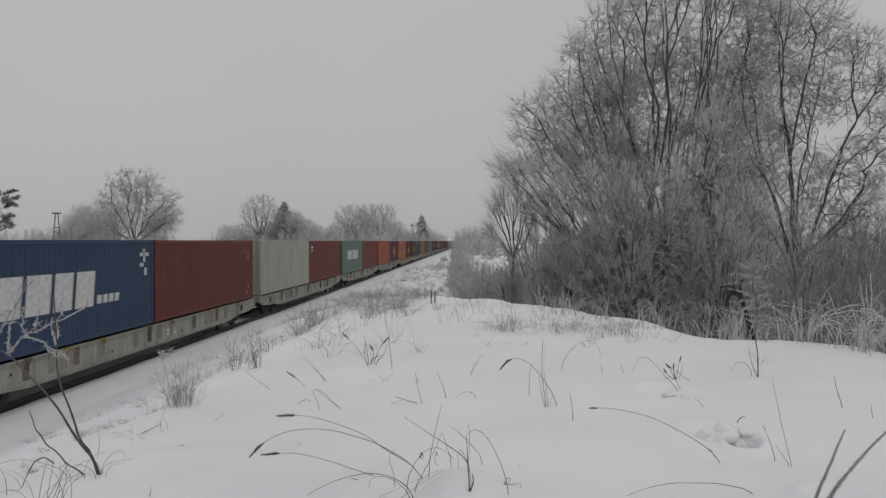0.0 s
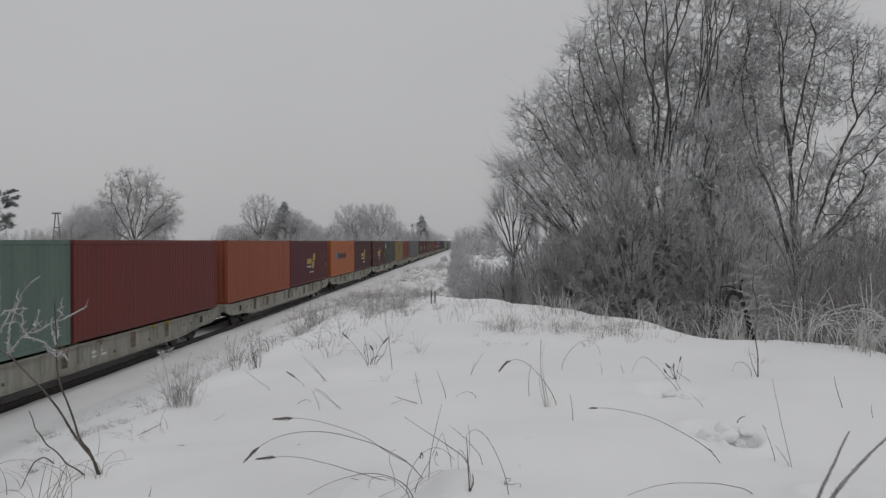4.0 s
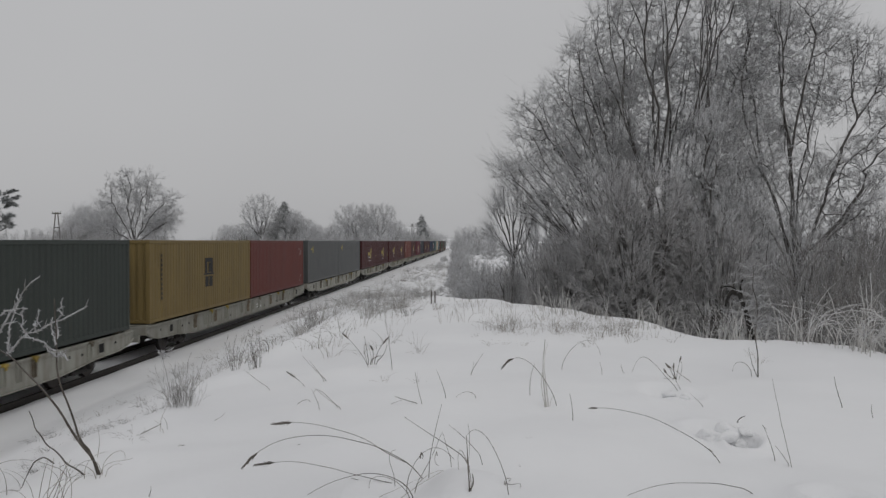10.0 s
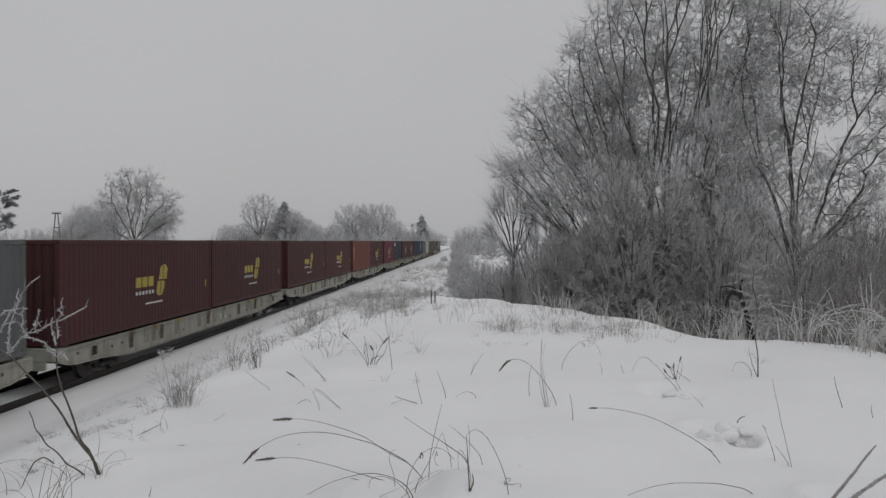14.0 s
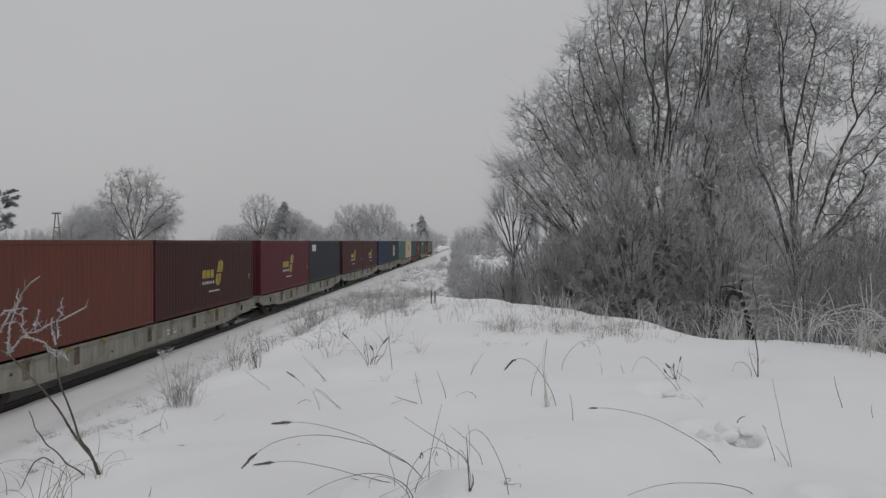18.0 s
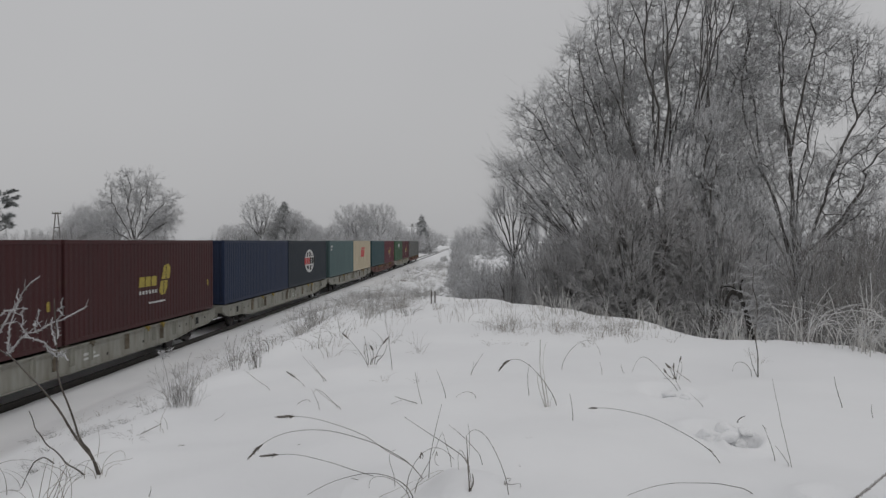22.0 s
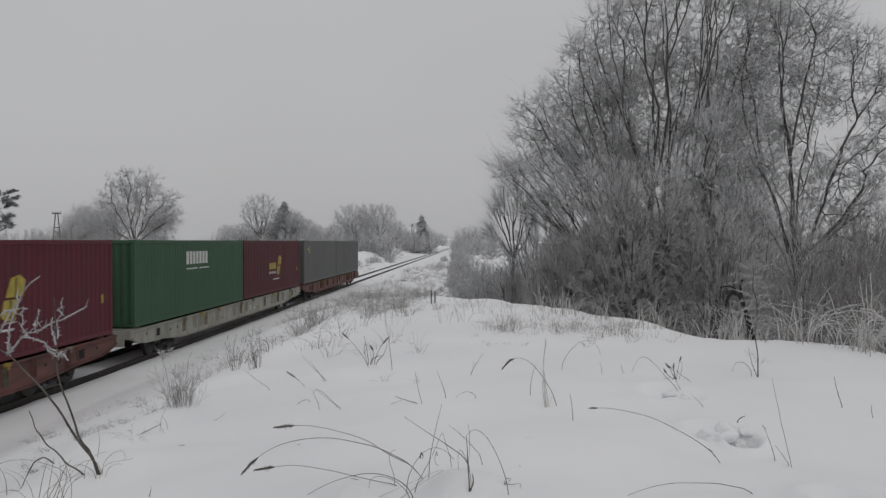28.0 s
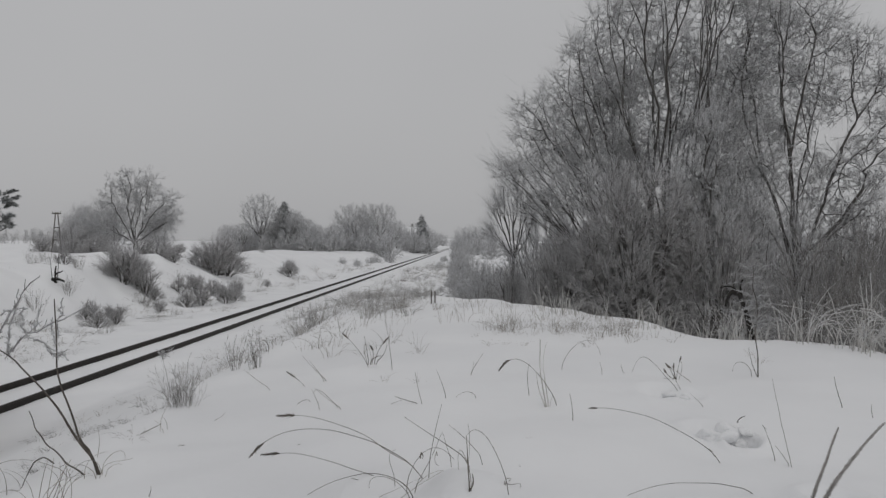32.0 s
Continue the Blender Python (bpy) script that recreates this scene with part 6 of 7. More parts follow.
bend(seed_weed, (0.006, -0.018), (0.011, 0.072), (0.028, 0.160), (0.047, 0.247), 0.005, straw_dark, head=0.06)
bend(seed_weed, (0.029, -0.000), (0.063, 0.059), (0.088, 0.120), (0.071, 0.188), 0.004, straw_dark)
bend(seed_weed, (-0.018, -0.000), (-0.059, 0.023), (-0.091, 0.054), (-0.106, 0.100), 0.006, straw_dark, head=0.05)
bend(seed_weed, (0.006, -0.000), (-0.003, 0.053), (-0.020, 0.106), (0.000, 0.159), 0.006, straw_dark, head=0.06)
bend(seed_weed, (-0.029, -0.000), (0.017, 0.054), (-0.003, 0.095), (-0.059, 0.130), 0.005, straw_dark, head=0.05)
rime_sapling = weed("sapling", 3.04, 8.39, "thin young sapling with frosted side twigs", "sapling")
bend(rime_sapling, (0.000, -0.000), (-0.002, 0.396), (-0.053, 0.790), (-0.072, 1.186), 0.01, stick)
bend(rime_sapling, (0.000, -0.012), (-0.046, 0.094), (-0.087, 0.201), (-0.096, 0.318), 0.006, stick)
side_twigs(rime_sapling, 1.2, 34)
plumes = weed("plume_grass", 1.675, 4.05, "two thick feathery frosted grass plumes", "grass")
bend(plumes, (0.0, 0.0), (0.04, 0.14), (0.10, 0.36), (0.22, 0.617), 0.0058, plume, head=0.46)
bend(plumes, (0.03, 0.0), (0.08, 0.15), (0.20, 0.38), (0.47, 0.62), 0.0068, plume, head=0.54)
frost_bush = weed("frosted_bush", -2.65, 5.43, "young leafless bush thick with spiky rime", "bush")
bend(frost_bush, (0.032, 0.008), (-0.208, 0.369), (-0.421, 0.757), (-0.809, 0.961), 0.0145, stick)
bend(frost_bush, (0.016, 0.008), (-0.192, 0.396), (-0.335, 0.794), (-0.300, 1.241), 0.013, stick)
bend(frost_bush, (-0.040, -0.024), (-0.253, 0.070), (-0.418, 0.217), (-0.500, 0.440), 0.0105, stick)
bend(frost_bush, (-0.308, 0.112), (-0.524, 0.155), (-0.479, -0.084), (-0.609, -0.176), 0.008, stick)
rime_twig(frost_bush, (-0.729, 0.961), (-0.599, 1.099), (-0.560, 1.302), (-0.388, 1.401), 0.007)
rime_twig(frost_bush, (-0.649, 0.841), (-0.519, 1.018), (-0.297, 1.072), (-0.116, 1.181), 0.007)
rime_twig(frost_bush, (-0.288, 0.873), (-0.349, 0.919), (-0.413, 0.957), (-0.488, 0.973), 0.006)
rime_twig(frost_bush, (-0.633, 0.861), (-0.667, 1.005), (-0.658, 1.154), (-0.665, 1.301), 0.007)
rime_twig(frost_bush, (-0.508, 0.969), (-0.524, 1.039), (-0.533, 1.109), (-0.524, 1.181), 0.006)
rime_twig(frost_bush, (-0.440, 1.009), (-0.442, 1.061), (-0.444, 1.113), (-0.420, 1.161), 0.006)
rime_twig(frost_bush, (-0.284, 0.921), (-0.327, 0.973), (-0.350, 1.035), (-0.360, 1.101), 0.007)
rime_twig(frost_bush, (-0.276, 0.849), (-0.219, 0.881), (-0.166, 0.885), (-0.120, 0.833), 0.006)
rime_twig(frost_bush, (-0.280, 0.961), (-0.313, 1.051), (-0.302, 1.147), (-0.300, 1.241), 0.007)
rime_twig(frost_bush, (-0.689, 1.121), (-0.648, 1.172), (-0.589, 1.174), (-0.528, 1.169), 0.006)
rime_twig(frost_bush, (-0.617, 0.833), (-0.603, 0.868), (-0.578, 0.903), (-0.601, 0.941), 0.006)
rime_twig(frost_bush, (-0.276, 0.833), (-0.321, 0.840), (-0.364, 0.852), (-0.400, 0.881), 0.006)
s = weed("grass_stalk", 2.08, 6.09, "dark withered leaf stalk in a snow hole", "grass")
bend(s, (0.000, -0.000), (-0.044, 0.055), (-0.019, 0.083), (0.044, 0.096), 0.008, stick)
bend(s, (0.000, -0.009), (-0.032, -0.014), (-0.064, -0.019), (-0.096, -0.026), 0.008, stick)
foot_grass = weed("grass_clump", -2.75, 5.37, "matted arching dry grass round a bush foot", "grass")
bend(foot_grass, (0.127, 0.032), (0.074, 0.099), (-0.038, 0.139), (-0.087, 0.048), 0.004, straw)
bend(foot_grass, (0.150, 0.055), (0.193, 0.150), (0.272, 0.098), (0.345, 0.131), 0.003, straw)
bend(foot_grass, (0.166, 0.071), (0.174, 0.171), (0.361, 0.289), (0.333, 0.135), 0.003, straw)
bend(foot_grass, (0.166, 0.087), (0.085, 0.217), (-0.035, 0.086), (-0.079, -0.008), 0.003, straw)
bend(foot_grass, (0.135, 0.198), (0.151, 0.257), (0.114, 0.305), (0.091, 0.356), 0.003, straw)
bend(foot_grass, (-0.079, 0.055), (-0.229, 0.122), (-0.395, 0.199), (-0.554, 0.111), 0.004, straw)
bend(foot_grass, (-0.198, -0.119), (-0.318, -0.073), (-0.450, -0.050), (-0.574, -0.095), 0.004, straw)
bend(foot_grass, (-0.257, -0.135), (-0.311, -0.084), (-0.375, -0.120), (-0.436, -0.135), 0.004, straw)
bend(foot_grass, (0.190, 0.063), (0.224, 0.082), (0.254, 0.129), (0.293, 0.095), 0.003, straw)
bend(foot_grass, (0.040, -0.000), (0.019, 0.092), (0.057, 0.169), (0.158, 0.174), 0.003, straw)
bend(foot_grass, (-0.139, -0.135), (-0.085, -0.050), (-0.025, 0.028), (0.079, 0.048), 0.003, straw)
bend(foot_grass, (-0.404, -0.143), (-0.410, -0.042), (-0.447, 0.033), (-0.554, 0.048), 0.003, straw)
bend(foot_grass, (-0.515, -0.079), (-0.518, -0.023), (-0.519, 0.033), (-0.554, 0.079), 0.004, straw)
s = weed("grass_clump", -2.69, 4.93, "dry grass bowed over beside a bush foot", "grass")
bend(s, (-0.106, -0.000), (-0.094, 0.099), (-0.081, 0.198), (-0.055, 0.295), 0.004, straw)
bend(s, (-0.055, -0.000), (-0.041, 0.098), (-0.029, 0.196), (-0.022, 0.295), 0.004, straw)
bend(s, (-0.062, -0.000), (-0.018, 0.093), (0.026, 0.187), (0.076, 0.277), 0.005, straw)
bend(s, (0.033, -0.000), (0.068, 0.083), (0.103, 0.167), (0.109, 0.259), 0.004, straw)
bend(s, (-0.018, -0.000), (0.019, 0.095), (0.056, 0.191), (0.098, 0.284), 0.004, straw)
bend(s, (0.113, 0.022), (0.144, 0.123), (0.147, 0.228), (0.106, 0.328), 0.003, straw)
bend(s, (-0.091, -0.000), (-0.045, 0.136), (0.068, 0.186), (0.200, 0.211), 0.003, straw)
bend(s, (0.004, -0.000), (0.031, 0.108), (0.108, 0.177), (0.200, 0.233), 0.003, straw)
bend(s, (0.055, 0.022), (0.084, 0.126), (0.138, 0.200), (0.255, 0.197), 0.003, straw)
bend(s, (-0.127, -0.000), (-0.143, 0.131), (-0.214, 0.207), (-0.346, 0.222), 0.003, straw)
bend(s, (-0.157, -0.000), (-0.204, 0.081), (-0.276, 0.101), (-0.364, 0.080), 0.004, straw)
bend(s, (0.073, 0.015), (0.044, 0.115), (0.037, 0.236), (-0.091, 0.248), 0.003, straw)
bend(s, (0.011, -0.000), (0.023, 0.090), (0.044, 0.181), (0.011, 0.270), 0.003, straw)
crest_grass = weed("grass_clump", -2.79, 6.65, "low dry grass along a snow crest", "grass")
bend(crest_grass, (-0.132, -0.010), (-0.136, 0.013), (-0.141, 0.036), (-0.117, 0.049), 0.003, straw)
bend(crest_grass, (-0.068, -0.010), (-0.014, 0.024), (0.045, 0.051), (0.103, 0.078), 0.004, straw)
bend(crest_grass, (0.103, 0.059), (0.100, 0.133), (0.125, 0.198), (0.166, 0.259), 0.003, straw)
bend(crest_grass, (0.166, 0.078), (0.145, 0.111), (0.128, 0.156), (0.088, 0.117), 0.003, straw)
bend(crest_grass, (0.132, 0.010), (0.125, 0.055), (0.120, 0.101), (0.078, 0.127), 0.003, straw)
bend(crest_grass, (-0.127, -0.239), (-0.101, -0.162), (-0.069, -0.145), (-0.029, -0.225), 0.0035, straw)
bend(crest_grass, (0.083, -0.332), (0.113, -0.282), (0.164, -0.324), (0.195, -0.283), 0.006, straw)
prongs = weed("frosted_stalk", -3.27, 8.41, "upright stalk tipped with white rime prongs", "weed")
bend(prongs, (0.000, -0.000), (-0.023, 0.167), (-0.046, 0.333), (-0.099, 0.494), 0.004, stick)
rime_twig(prongs, (-0.099, 0.494), (-0.115, 0.514), (-0.132, 0.535), (-0.148, 0.555), 0.005)
rime_twig(prongs, (-0.099, 0.494), (-0.109, 0.522), (-0.112, 0.551), (-0.117, 0.580), 0.005)
rime_twig(prongs, (-0.099, 0.494), (-0.093, 0.514), (-0.086, 0.535), (-0.080, 0.555), 0.005)
rime_twig(prongs, (-0.099, 0.494), (-0.118, 0.515), (-0.138, 0.532), (-0.167, 0.518), 0.005)
dead_stub = weed("dead_branch", 4.40, 12.4, "dark broken forked stump behind a snow rim", "dead branch")
bend(dead_stub, (0.02, -0.05), (-0.05, 0.25), (-0.10, 0.55), (-0.25, 0.79), 0.085, wet_wood)
bend(dead_stub, (-0.23, 0.78), (-0.32, 0.84), (-0.40, 0.72), (-0.43, 0.56), 0.065, wet_wood)
bend(dead_stub, (-0.15, 0.62), (-0.18, 0.75), (-0.20, 0.87), (-0.15, 0.98), 0.04, wet_wood)
bend(dead_stub, (-0.20, 0.76), (-0.30, 0.88), (-0.38, 0.90), (-0.50, 0.85), 0.028, wet_wood)
far_stub = weed("dead_branch", -21.7, 40.0, "dark leaning stump with torn bark on a bank", "dead branch")
bend(far_stub, (0.0, 0.0), (0.05, 0.3), (-0.02, 0.6), (0.06, 0.85), 0.10, wet_wood)
bend(far_stub, (-0.2, 0.1), (0.1, 0.25), (0.3, 0.12), (0.5, 0.05), 0.14, wet_wood)
bend(far_stub, (0.02, 0.4), (0.2, 0.55), (0.3, 0.5), (0.42, 0.6), 0.07, wet_wood)
bend(far_stub, (-0.1, 0.0), (-0.2, 0.5), (-0.15, 0.9), (-0.25, 1.3), 0.03, wet_wood)
bend(far_stub, (0.1, 0.0), (0.15, 0.6), (0.2, 1.0), (0.15, 1.4), 0.03, wet_wood)

# ---- tufts, reeds and low brush in numbers
def tuft_mesh(name, seed, n, height, spread, droop, radius, mat):
    """Grass blades that rise from one root and bow over."""
    rng = np.random.default_rng(seed)
    az = rng.uniform(0, 6.283, n)
    h = height * rng.uniform(0.45, 1.1, n)
    out = h * droop * rng.uniform(0.1, 1.0, n)
    u = np.linspace(0, 1, 7)
    r0 = rng.uniform(0, spread, n)
    rad = r0[:, None] + out[:, None] * u[None] ** 1.8
    z = h[:, None] * (u[None] - 0.42 * (out / h)[:, None] * u[None] ** 3) - 0.05
    P = np.stack([np.cos(az)[:, None] * rad, np.sin(az)[:, None] * rad, z], -1)
    P += rng.normal(0, 0.01, P.shape) * u[None, :, None]
    return tube_mesh(name, [(P, radius * np.linspace(1, 0.5, 7)[None] * np.ones((n, 1)), 3)], mat)


def tuft(name, me, x, y, label, group, s, a):
    ob = new(name, me)
    ob.matrix_basis = Matrix.LocRotScale((x, y, float(ground(x, y))), Euler((0, 0, a)), (s, s, s))
    return tagged(ob, label, "grass", group)


def build_tufts():
    rng = np.random.default_rng(99)
    reeds = [tuft_mesh("reed_tuft", 200 + k, 5, 1.3, 0.22, 1.35, 0.011, reed) for k in range(4)]
    grass = [tuft_mesh("grass_tuft", 300 + k, 8, 0.5, 0.24, 1.4, 0.0042, straw) for k in range(4)]
    upright = [tuft_mesh("stalk_tuft", 500 + k, 5, 0.62, 0.3, 0.9, 0.004, straw) for k in range(4)]
    for k in range(70):
        y = rng.uniform(11.5, 21)
        x = rng.uniform(-3.6, 2.6)
        if 0.89 * x + 0.457 * y < 9.6:
            tuft("stalk_tuft", upright[k % 4], x, y, "thin upright dry stalks in the snow", "dry stalks in the snow", rng.uniform(0.3, 0.85), rng.uniform(0, 6.28))
    for k in range(36):
        u = rng.uniform(0, 1)
        x = 0.4 + 2.6 * u + rng.normal(0, 0.3)
        y = 13.6 - 0.5 * u + rng.normal(0, 0.6)
        tuft("stalk_tuft", upright[k % 4], x, y, "thin upright dry stalks in the snow", "dry stalks in the snow", rng.uniform(0.3, 0.6), rng.uniform(0, 6.28))
    pale = [tuft_mesh("frosted_grass_tuft", 400 + k, 22, 0.62, 0.24, 1.6, 0.0055, reed) for k in range(3)]
    pale += [tuft_mesh("frosted_grass_tuft", 420 + k, 20, 0.5, 0.24, 1.4, 0.005, m) for k, m in enumerate((straw, half))]
    slim = [tuft_mesh("reed_tuft", 220 + k, 4, 1.15, 0.16, 1.15, 0.007, reed) for k in range(3)]
    # reeds along the far rim of the bank, thickest where it is nearest
    for k in range(66):
        u = rng.uniform(0, 1) ** 0.34
        x = 1.0 + 5.4 * u + rng.normal(0, 0.15)
        q = 8.9 + rng.uniform(-0.1, 1.0)
        y = (q - 0.89 * x) / 0.457
        tuft("reed_tuft", reeds[k % 4], x, y, "bowed frosted reeds along the bank's rim", "reeds along the bank", rng.uniform(0.45, 1.0) * (0.35 + 0.72 * u), rng.uniform(0, 6.28))
    for k in range(30):
        u = rng.uniform(0, 1)
        x = 1.6 + 3.8 * u
        y = (rng.uniform(8.8, 9.7) - 0.89 * x) / 0.457
        tuft("reed_tuft", slim[k % 3], x, y, "thin frosted reeds along the bank's rim", "reeds along the bank", rng.uniform(0.45, 0.9) * (0.75 + 0.25 * u), rng.uniform(0, 6.28))
    # rough grass where the bank runs down to the line
    for k in range(80):
        y = rng.uniform(16, 30)
        x = rng.uniform(-3.7, -0.5) - 0.05 * (y - 16)
        tuft("frosted_grass_tuft", pale[k % 5], x, y, "rough frosted grass on the snowy bank", "rough grass on the bank", rng.uniform(0.5, 1.15), rng.uniform(0, 6.28))
    for k in range(130):
        y = rng.uniform(30, 125)
        x = rng.uniform(-9.0, -2.4)
        tuft("frosted_grass_tuft", pale[k % 5], x, y, "rough frosted grass on the snowy bank", "rough grass on the bank", rng.uniform(0.8, 1.8), rng.uniform(0, 6.28))
    standing = [tuft_mesh("reed_tuft", 240 + k, 3, 1.1, 0.12, 0.5, 0.0105, reed) for k in range(3)]
    for k in range(18):
        x = rng.uniform(1.2, 4.2)
        y = (rng.uniform(8.7, 9.6) - 0.89 * x) / 0.457
        tuft("reed_tuft", standing[k % 3], x, y, "upright frosted reeds along the bank's rim", "reeds along the bank", rng.uniform(0.4, 0.8), rng.uniform(0, 6.28))
    for k in range(42):
        u = rng.uniform(0, 1)
        x, y = 0.35 + 2.3 * u + rng.normal(0, 0.1), 13.3 - 0.6 * u + rng.normal(0, 0.45)
        tuft("grass_tuft", grass[k % 4], x, y, "matted dry grass along the snowy crest", "low grass in the snow", rng.uniform(0.2, 0.55), rng.uniform(0, 6.28))
    for k in range(34):
        x, y = rng.uniform(0.3, 2.9), rng.uniform(12.4, 15.5)
        tuft("grass_tuft", grass[k % 4], x, y, "low dry grass sticking out of snow", "low grass in the snow", rng.uniform(0.35, 0.75), rng.uniform(0, 6.28))
    for k in range(46):
        y = rng.uniform(11, 20)
        x = rng.uniform(-4.6, -1.2)
        tuft("grass_tuft", grass[k % 4], x, y, "low dry grass sticking out of snow", "low grass in the snow", rng.uniform(0.3, 0.9), rng.uniform(0, 6.28))
    for k in range(14):
        x, y = rng.uniform(-1.2, 4.2), rng.uniform(8.0, 12.5)
        tuft("grass_tuft", grass[k % 4], x, y, "sparse dry grass sticking out of snow", "low grass in the snow", rng.uniform(0.2, 0.42), rng.uniform(0, 6.28))
    for k in range(46):
        x, y = rng.uniform(-8.6, -4.0), rng.uniform(11, 26)
        tuft("grass_tuft", grass[k % 4], x, y, "sparse dry grass on the slope above the line", "low grass in the snow", rng.uniform(0.18, 0.5), rng.uniform(0, 6.28))
    speck = [tuft_mesh("verge_tuft", 460 + k, 14, 0.34, 0.35, 1.7, 0.0055, reed if k else straw) for k in range(3)]
    for k in range(150):
        y = 26 + 95 * rng.uniform(0, 1) ** 1.7
        x = rng.uniform(-19.0, -14.6) - 0.4 * (k % 2)
        tuft("verge_tuft", speck[k % 3], x, y, "frosted low grass on the verge of the line", "grass across the line", rng.uniform(0.6, 1.5), rng.uniform(0, 6.28))
    for k in range(80):
        y = 22 + 60 * rng.uniform(0, 1) ** 1.4
        x = rng.uniform(-9.9, -5.5)
        tuft("verge_tuft", speck[k % 3], x, y, "frosted low grass on the slope above the line", "low grass in the snow", rng.uniform(0.35, 0.9), rng.uniform(0, 6.28))
    for k in range(60):
        y = rng.uniform(32, 150)
        x = rng.uniform(-20.0, -16.4)
        tuft("grass_tuft", grass[k % 4], x, y, "dry grass on the verge across the line", "grass across the line", rng.uniform(0.5, 1.4) * (1 + y / 200), rng.uniform(0, 6.28))


def clod_mesh(name, seed):
    rng = np.random.default_rng(seed)
    bm = bmesh.new()
    bmesh.ops.create_icosphere(bm, subdivisions=3, radius=1.0)
    axes = rng.normal(size=(5, 3))
    for v in bm.verts:
        v.co *= 1 + 0.13 * sum(math.sin(2.2 * v.co.dot(Vector(a)) + k) for k, a in enumerate(axes))
        v.co.z *= 0.7
    for f in bm.faces:
        f.smooth = True
    return bm_mesh(name, bm, snow)


def build_clutter():
    """Clods of snow at the trodden hole, bits of dry stalk and withered brown tufts lying about."""
    rng = np.random.default_rng(123)
    clods = [clod_mesh("snow_clod", 600 + k) for k in range(4)]
    for k, (x, y, s) in enumerate(((1.86, 6.06, 0.10), (1.97, 6.10, 0.09), (2.06, 6.12, 0.07), (1.92, 5.97, 0.075), (2.01, 6.01, 0.06), (2.10, 6.04, 0.055), (1.82, 5.98, 0.05), (1.98, 5.90, 0.04), (1.86, 7.36, 0.06), (1.96, 7.26, 0.05))):
        ob = new("snow_clod", clods[k % 4])
        ob.matrix_basis = Matrix.LocRotScale((x, y, float(ground(x, y)) + s * 0.15), Euler((0.3 * math.sin(k), 0.3 * math.cos(k * 2.1), k * 0.7)), (s, s, s))
        tagged(ob, "small clod of loosened snow beside a trodden hole", "snow", "clods round the hole")
    bits = [tube_mesh("fallen_stalk", [(np.array([[[-0.5, 0, 0], [-0.1, 0.06 * q, 0.03], [0.25, -0.05, 0.05 + 0.05 * q], [0.5, 0.1 * q, 0.0]]]), np.array([[0.02, 0.032, 0.028, 0.012]]), 4)], straw_dark) for q in (-1.0, 0.3, 1.0)]
    for k in range(18):
        y = 4.9 + 8.5 * rng.uniform(0, 1) ** 1.3
        x = rng.uniform(-0.55, 0.5) * y
        s = rng.uniform(0.03, 0.09)
        ob = new("fallen_stalk", bits[k % 3])
        ob.matrix_basis = Matrix.LocRotScale((x, y, float(ground(x, y)) + 0.002), Euler((0, 0, rng.uniform(0, 6.28))), (s, s, s))
        tagged(ob, "broken bit of dry stalk lying on snow", "dry stalk", "bits of stalk on the snow")
    low = [tuft_mesh("withered_tuft", 700 + k, 34, 0.13, 0.14, 1.7, 0.0016, shoot) for k in range(3)]
    spots = [(-4.17, 8.7), (-4.3, 8.6), (-3.75, 6.7), (-3.7, 6.6), (-3.2, 7.9), (-3.35, 7.6), (-2.9, 6.6), (-4.5, 7.9)]
    spots += [(rng.uniform(-7.5, -3.4), rng.uniform(6.5, 20)) for _ in range(34)]
    for k in range(44):
        x, y = rng.uniform(-20.5, -16.0), rng.uniform(27, 60)
        tuft("withered_tuft", low[k % 3], x, y, "withered brown tuft matted in the snow", "withered tufts across the line", rng.uniform(1.4, 3.2), rng.uniform(0, 6.28))
    clump = [tuft_mesh("withered_clump", 720 + k, 26, 0.16, 0.16, 1.5, 0.005, straw_dark) for k in range(2)]
    for k in range(26):
        y = rng.uniform(30, 58)
        x = rng.uniform(-26.0, -17.5)
        tuft("withered_clump", clump[k % 2], x, y, "dark withered weeds bent down in the snow", "withered tufts across the line", rng.uniform(0.8, 2.0), rng.uniform(0, 6.28))
    for k, (x, y) in enumerate(spots):
        tuft("withered_tuft", low[k % 3], x, y, "withered brown tuft matted in the snow", "withered tufts on the slope", rng.uniform(0.5, 1.3), rng.uniform(0, 6.28))


def build_posts():
    """Short weathered posts beside the line."""
    for x, y, h, w in ((-0.98, 19.2, 0.34, 0.03), (-0.90, 19.4, 0.30, 0.03), (-1.6, 100.0, 1.3, 0.14), (-1.0, 101.0, 1.3, 0.14)):
        top = tagged(new("marker_post"), "short weathered wooden post standing in snow", "post", "posts beside the line")
        top.location = (x, y, float(ground(x, y)))
        part("shaft", bm_mesh("shaft", box_bm([(-w / 2, -w / 2, -0.2, w / 2, w / 2, h)], w * 0.12), plank_dark), top)
        part("snow_cap", bm_mesh("snow_cap", box_bm([(-w * 0.55, -w * 0.55, h, w * 0.55, w * 0.55, h + w * 0.5)], w * 0.2), snow), top, "cap of snow")


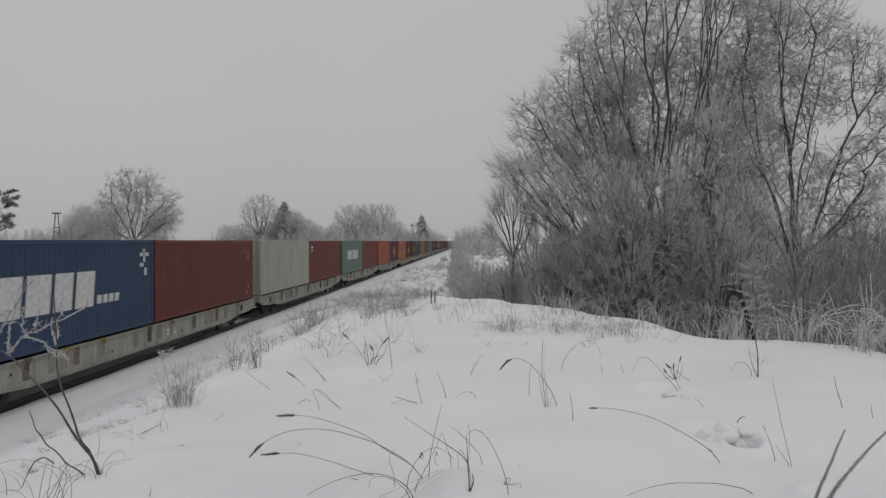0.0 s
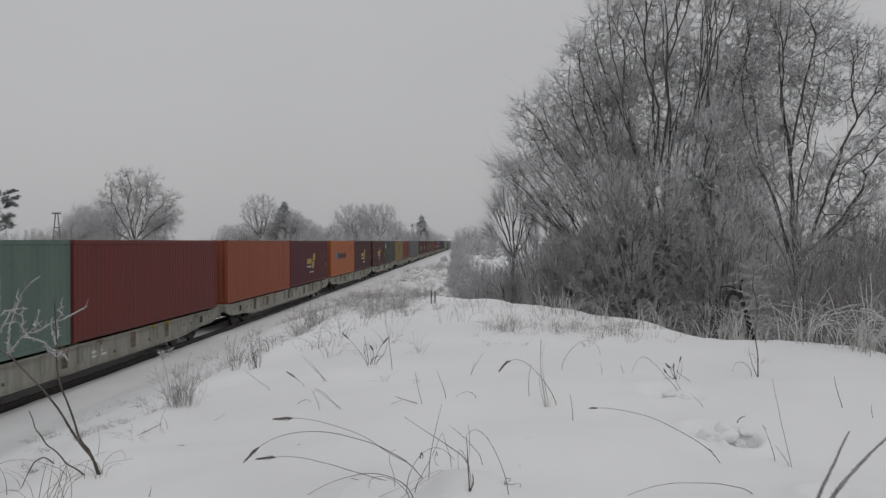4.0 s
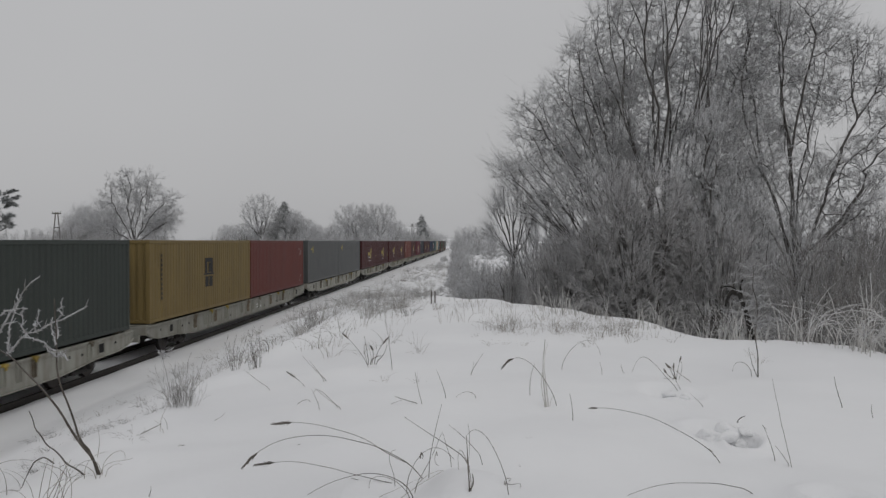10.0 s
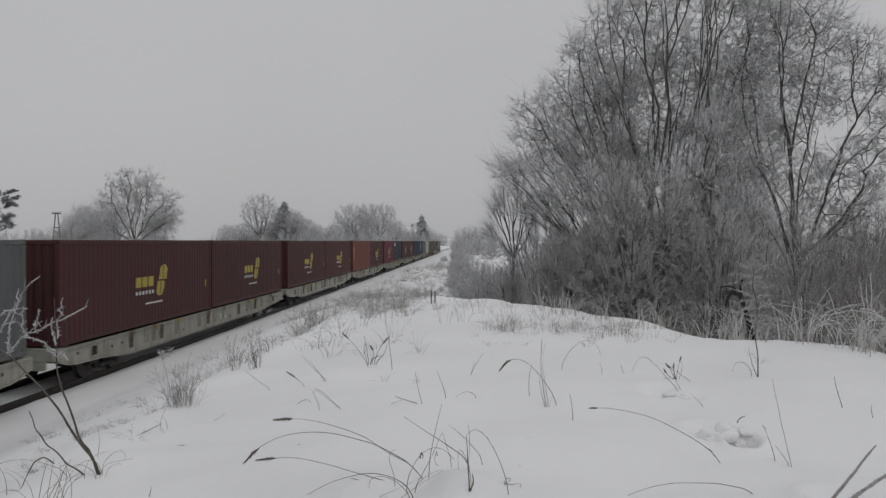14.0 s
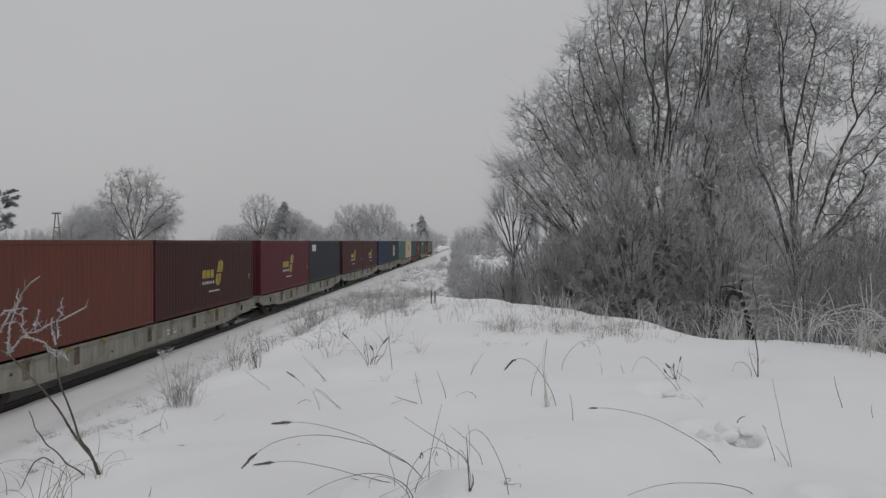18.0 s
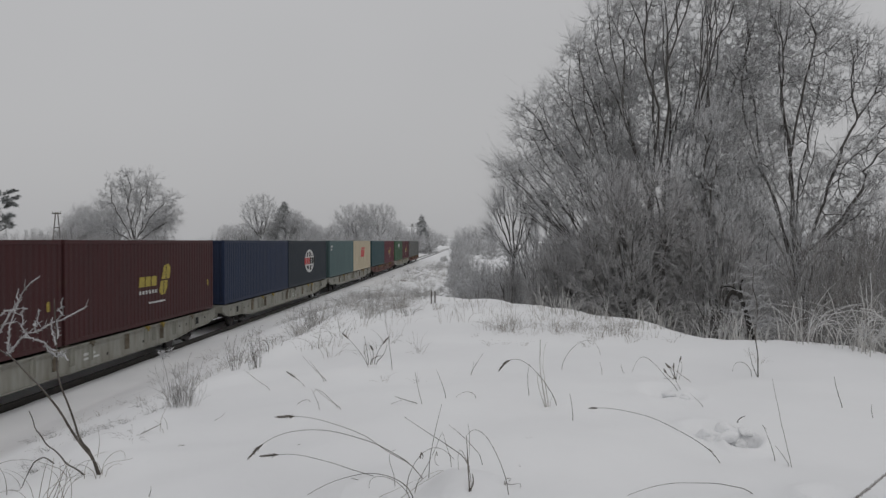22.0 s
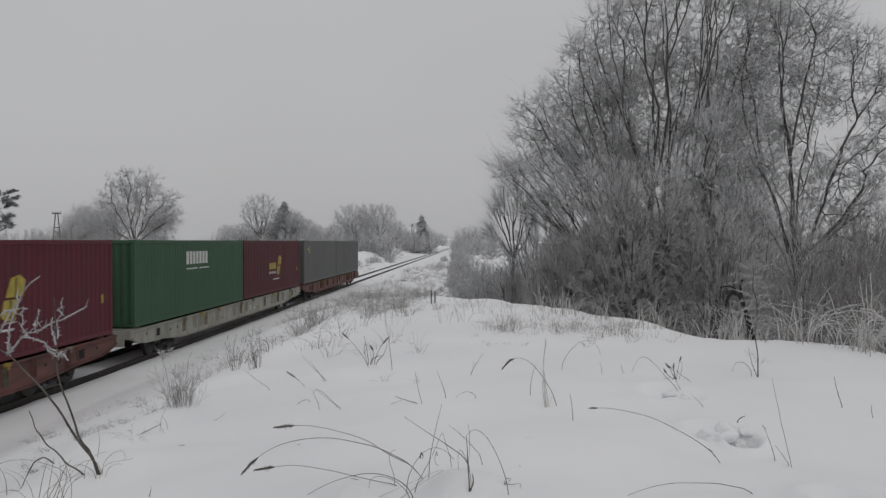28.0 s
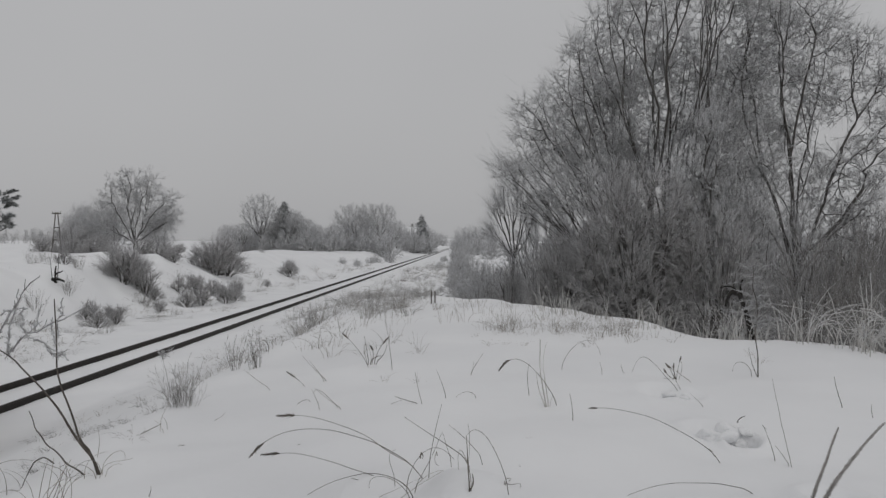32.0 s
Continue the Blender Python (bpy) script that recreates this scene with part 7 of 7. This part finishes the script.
def build_brush():
    brush = tree_meshes("brush", 71, 22, (0.4, 0.85), (0.02, 0.5), 0.0045, [(4, 0.3, 0.4, 0.45), (3, 0.3, 0.4, 0.5)], (4, 2), shoot, up=0.04, spread=0.2, least=0.0022)
    thin = tree_meshes("weed_shrub", 73, 7, (0.5, 0.8), (0.05, 0.45), 0.0055, [(5, 0.25, 0.42, 0.45), (3, 0.3, 0.4, 0.5)], (4, 2), shoot, up=0.05, spread=0.07, least=0.0026)
    for x, y, s, a in ((-3.24, 10.6, 0.72, 1.0), (-2.88, 10.5, 0.78, 2.4), (-2.92, 10.3, 0.4, 4.1)):
        plant("weed_shrub", thin, x, y, "sparse dry weed shrub with forked brown stems", "bush", s, a, parts=SHOOTS, group="weed shrubs on the bank")
    for x, y, s, a in ((-3.0, 8.0, 0.66, 0.0), (-2.92, 7.9, 0.45, 2.0), (-3.08, 7.95, 0.35, 4.0), (-3.2, 14.5, 0.7, 5.0), (-4.4, 8.6, 0.25, 2.2), (-2.4, 19.0, 0.9, 0.4), (-3.6, 17.5, 0.9, 3.3), (-19.5, 33.0, 1.3, 0.5), (-20.5, 36.0, 1.6, 1.5), (-18.6, 39.0, 1.2, 2.5), (-21.0, 40.0, 1.5, 3.5), (-19.0, 45.0, 1.4, 4.5), (-18.4, 50.0, 1.5, 5.5), (-20.0, 53.0, 1.6, 0.2),
                       (-22.5, 44.0, 1.3, 1.1), (-24.0, 42.0, 1.2, 2.1), (-18.2, 36.0, 0.9, 3.1), (-23.0, 50.0, 1.6, 4.1), (-18.8, 62.0, 1.6, 5.1), (-19.8, 72.0, 1.7, 0.9), (-25.5, 46.0, 1.2, 1.9)):
        plant("brush", brush, x, y, "low brown brush of thin upright twigs", "bush", s, a, parts=SHOOTS, group="low brush on the bank")


build_tufts()
build_brush()
build_clutter()
build_posts()


# ---- what moves: the train rolls past at a steady speed
def motions():
    times = (0.0, 4.0, 8.0, 12.0, 16.0, 20.0, 24.0, 28.0, 32.0)
    for thing, y, z in TRAIN:
        walk(thing, [(t, pose(TRACK_X, y - rolled(t), z)) for t in times])
    first = WHEELS[0]
    walk(first, [(k / FPS, Matrix.Rotation(rolled(k / FPS) / 0.4785, 4, "X")) for k in range(32 * FPS + 1)])
    for w in WHEELS[1:]:
        w.rotation_mode = "QUATERNION"
        keys = w.animation_data_create()
        keys.action = first.animation_data.action
        keys.action_slot = first.animation_data.action_slot

    # grass swaying in the wind of the train
    def sway(plant_ob, rows):
        base = plant_ob.location.copy()
        walk(plant_ob, [(t, pose(base.x, base.y, base.z, rx, ry, rz)) for t, rx, ry, rz in rows])
    sway(arch_grass, [(0, 0, 0, 0), (3, 2, 0.5, 8), (6, 0, 0.3, 5), (9, 3, -0.5, 16), (11, 1, 0.4, 8), (13, 0, 0.2, 6), (16, 2, 0, 12), (19, 1, -0.3, 11), (23, 0, 0, 0), (25, 1, 0.5, 6), (27.5, 4, 0.8, 20), (28, 3, 0.6, 21), (28.5, 2, 0, 15), (29, 0, 0.3, 8), (30, 0, 0, 7), (32, 0, 0, 0)])
    sway(plumes, [(t, 0, lean, 0) for t, lean in ((0, 0), (3, 1), (5, 6), (6, 15), (7, 31), (8, 55), (10, 56), (12, 55), (13, 43), (14, 15), (15.5, 8), (17, 15), (18, 52), (19, 53), (20, 41), (21, 37), (22, 28), (22.5, 11), (23, 4), (24, -2), (25, -4), (25.5, -6),
                                                   (26.5, -2), (27.5, 7), (28, 52), (28.5, 48), (29, 48), (29.5, 53), (30, 54), (30.5, 48), (31, 0), (31.5, 3), (32, -3))])
    sway(nod, [(0, 0, 0, 0), (6, 0, -2, 3), (9, 0, 0, -4), (12, 0, 4, 25), (14, 0, -1, 2), (19, 0, 3, 20), (22, 0, -2, -4), (23, 0, -2, -6), (28, 0, 2, 8), (30, 0, 0, 0), (32, 0, -2, -6)])


motions()
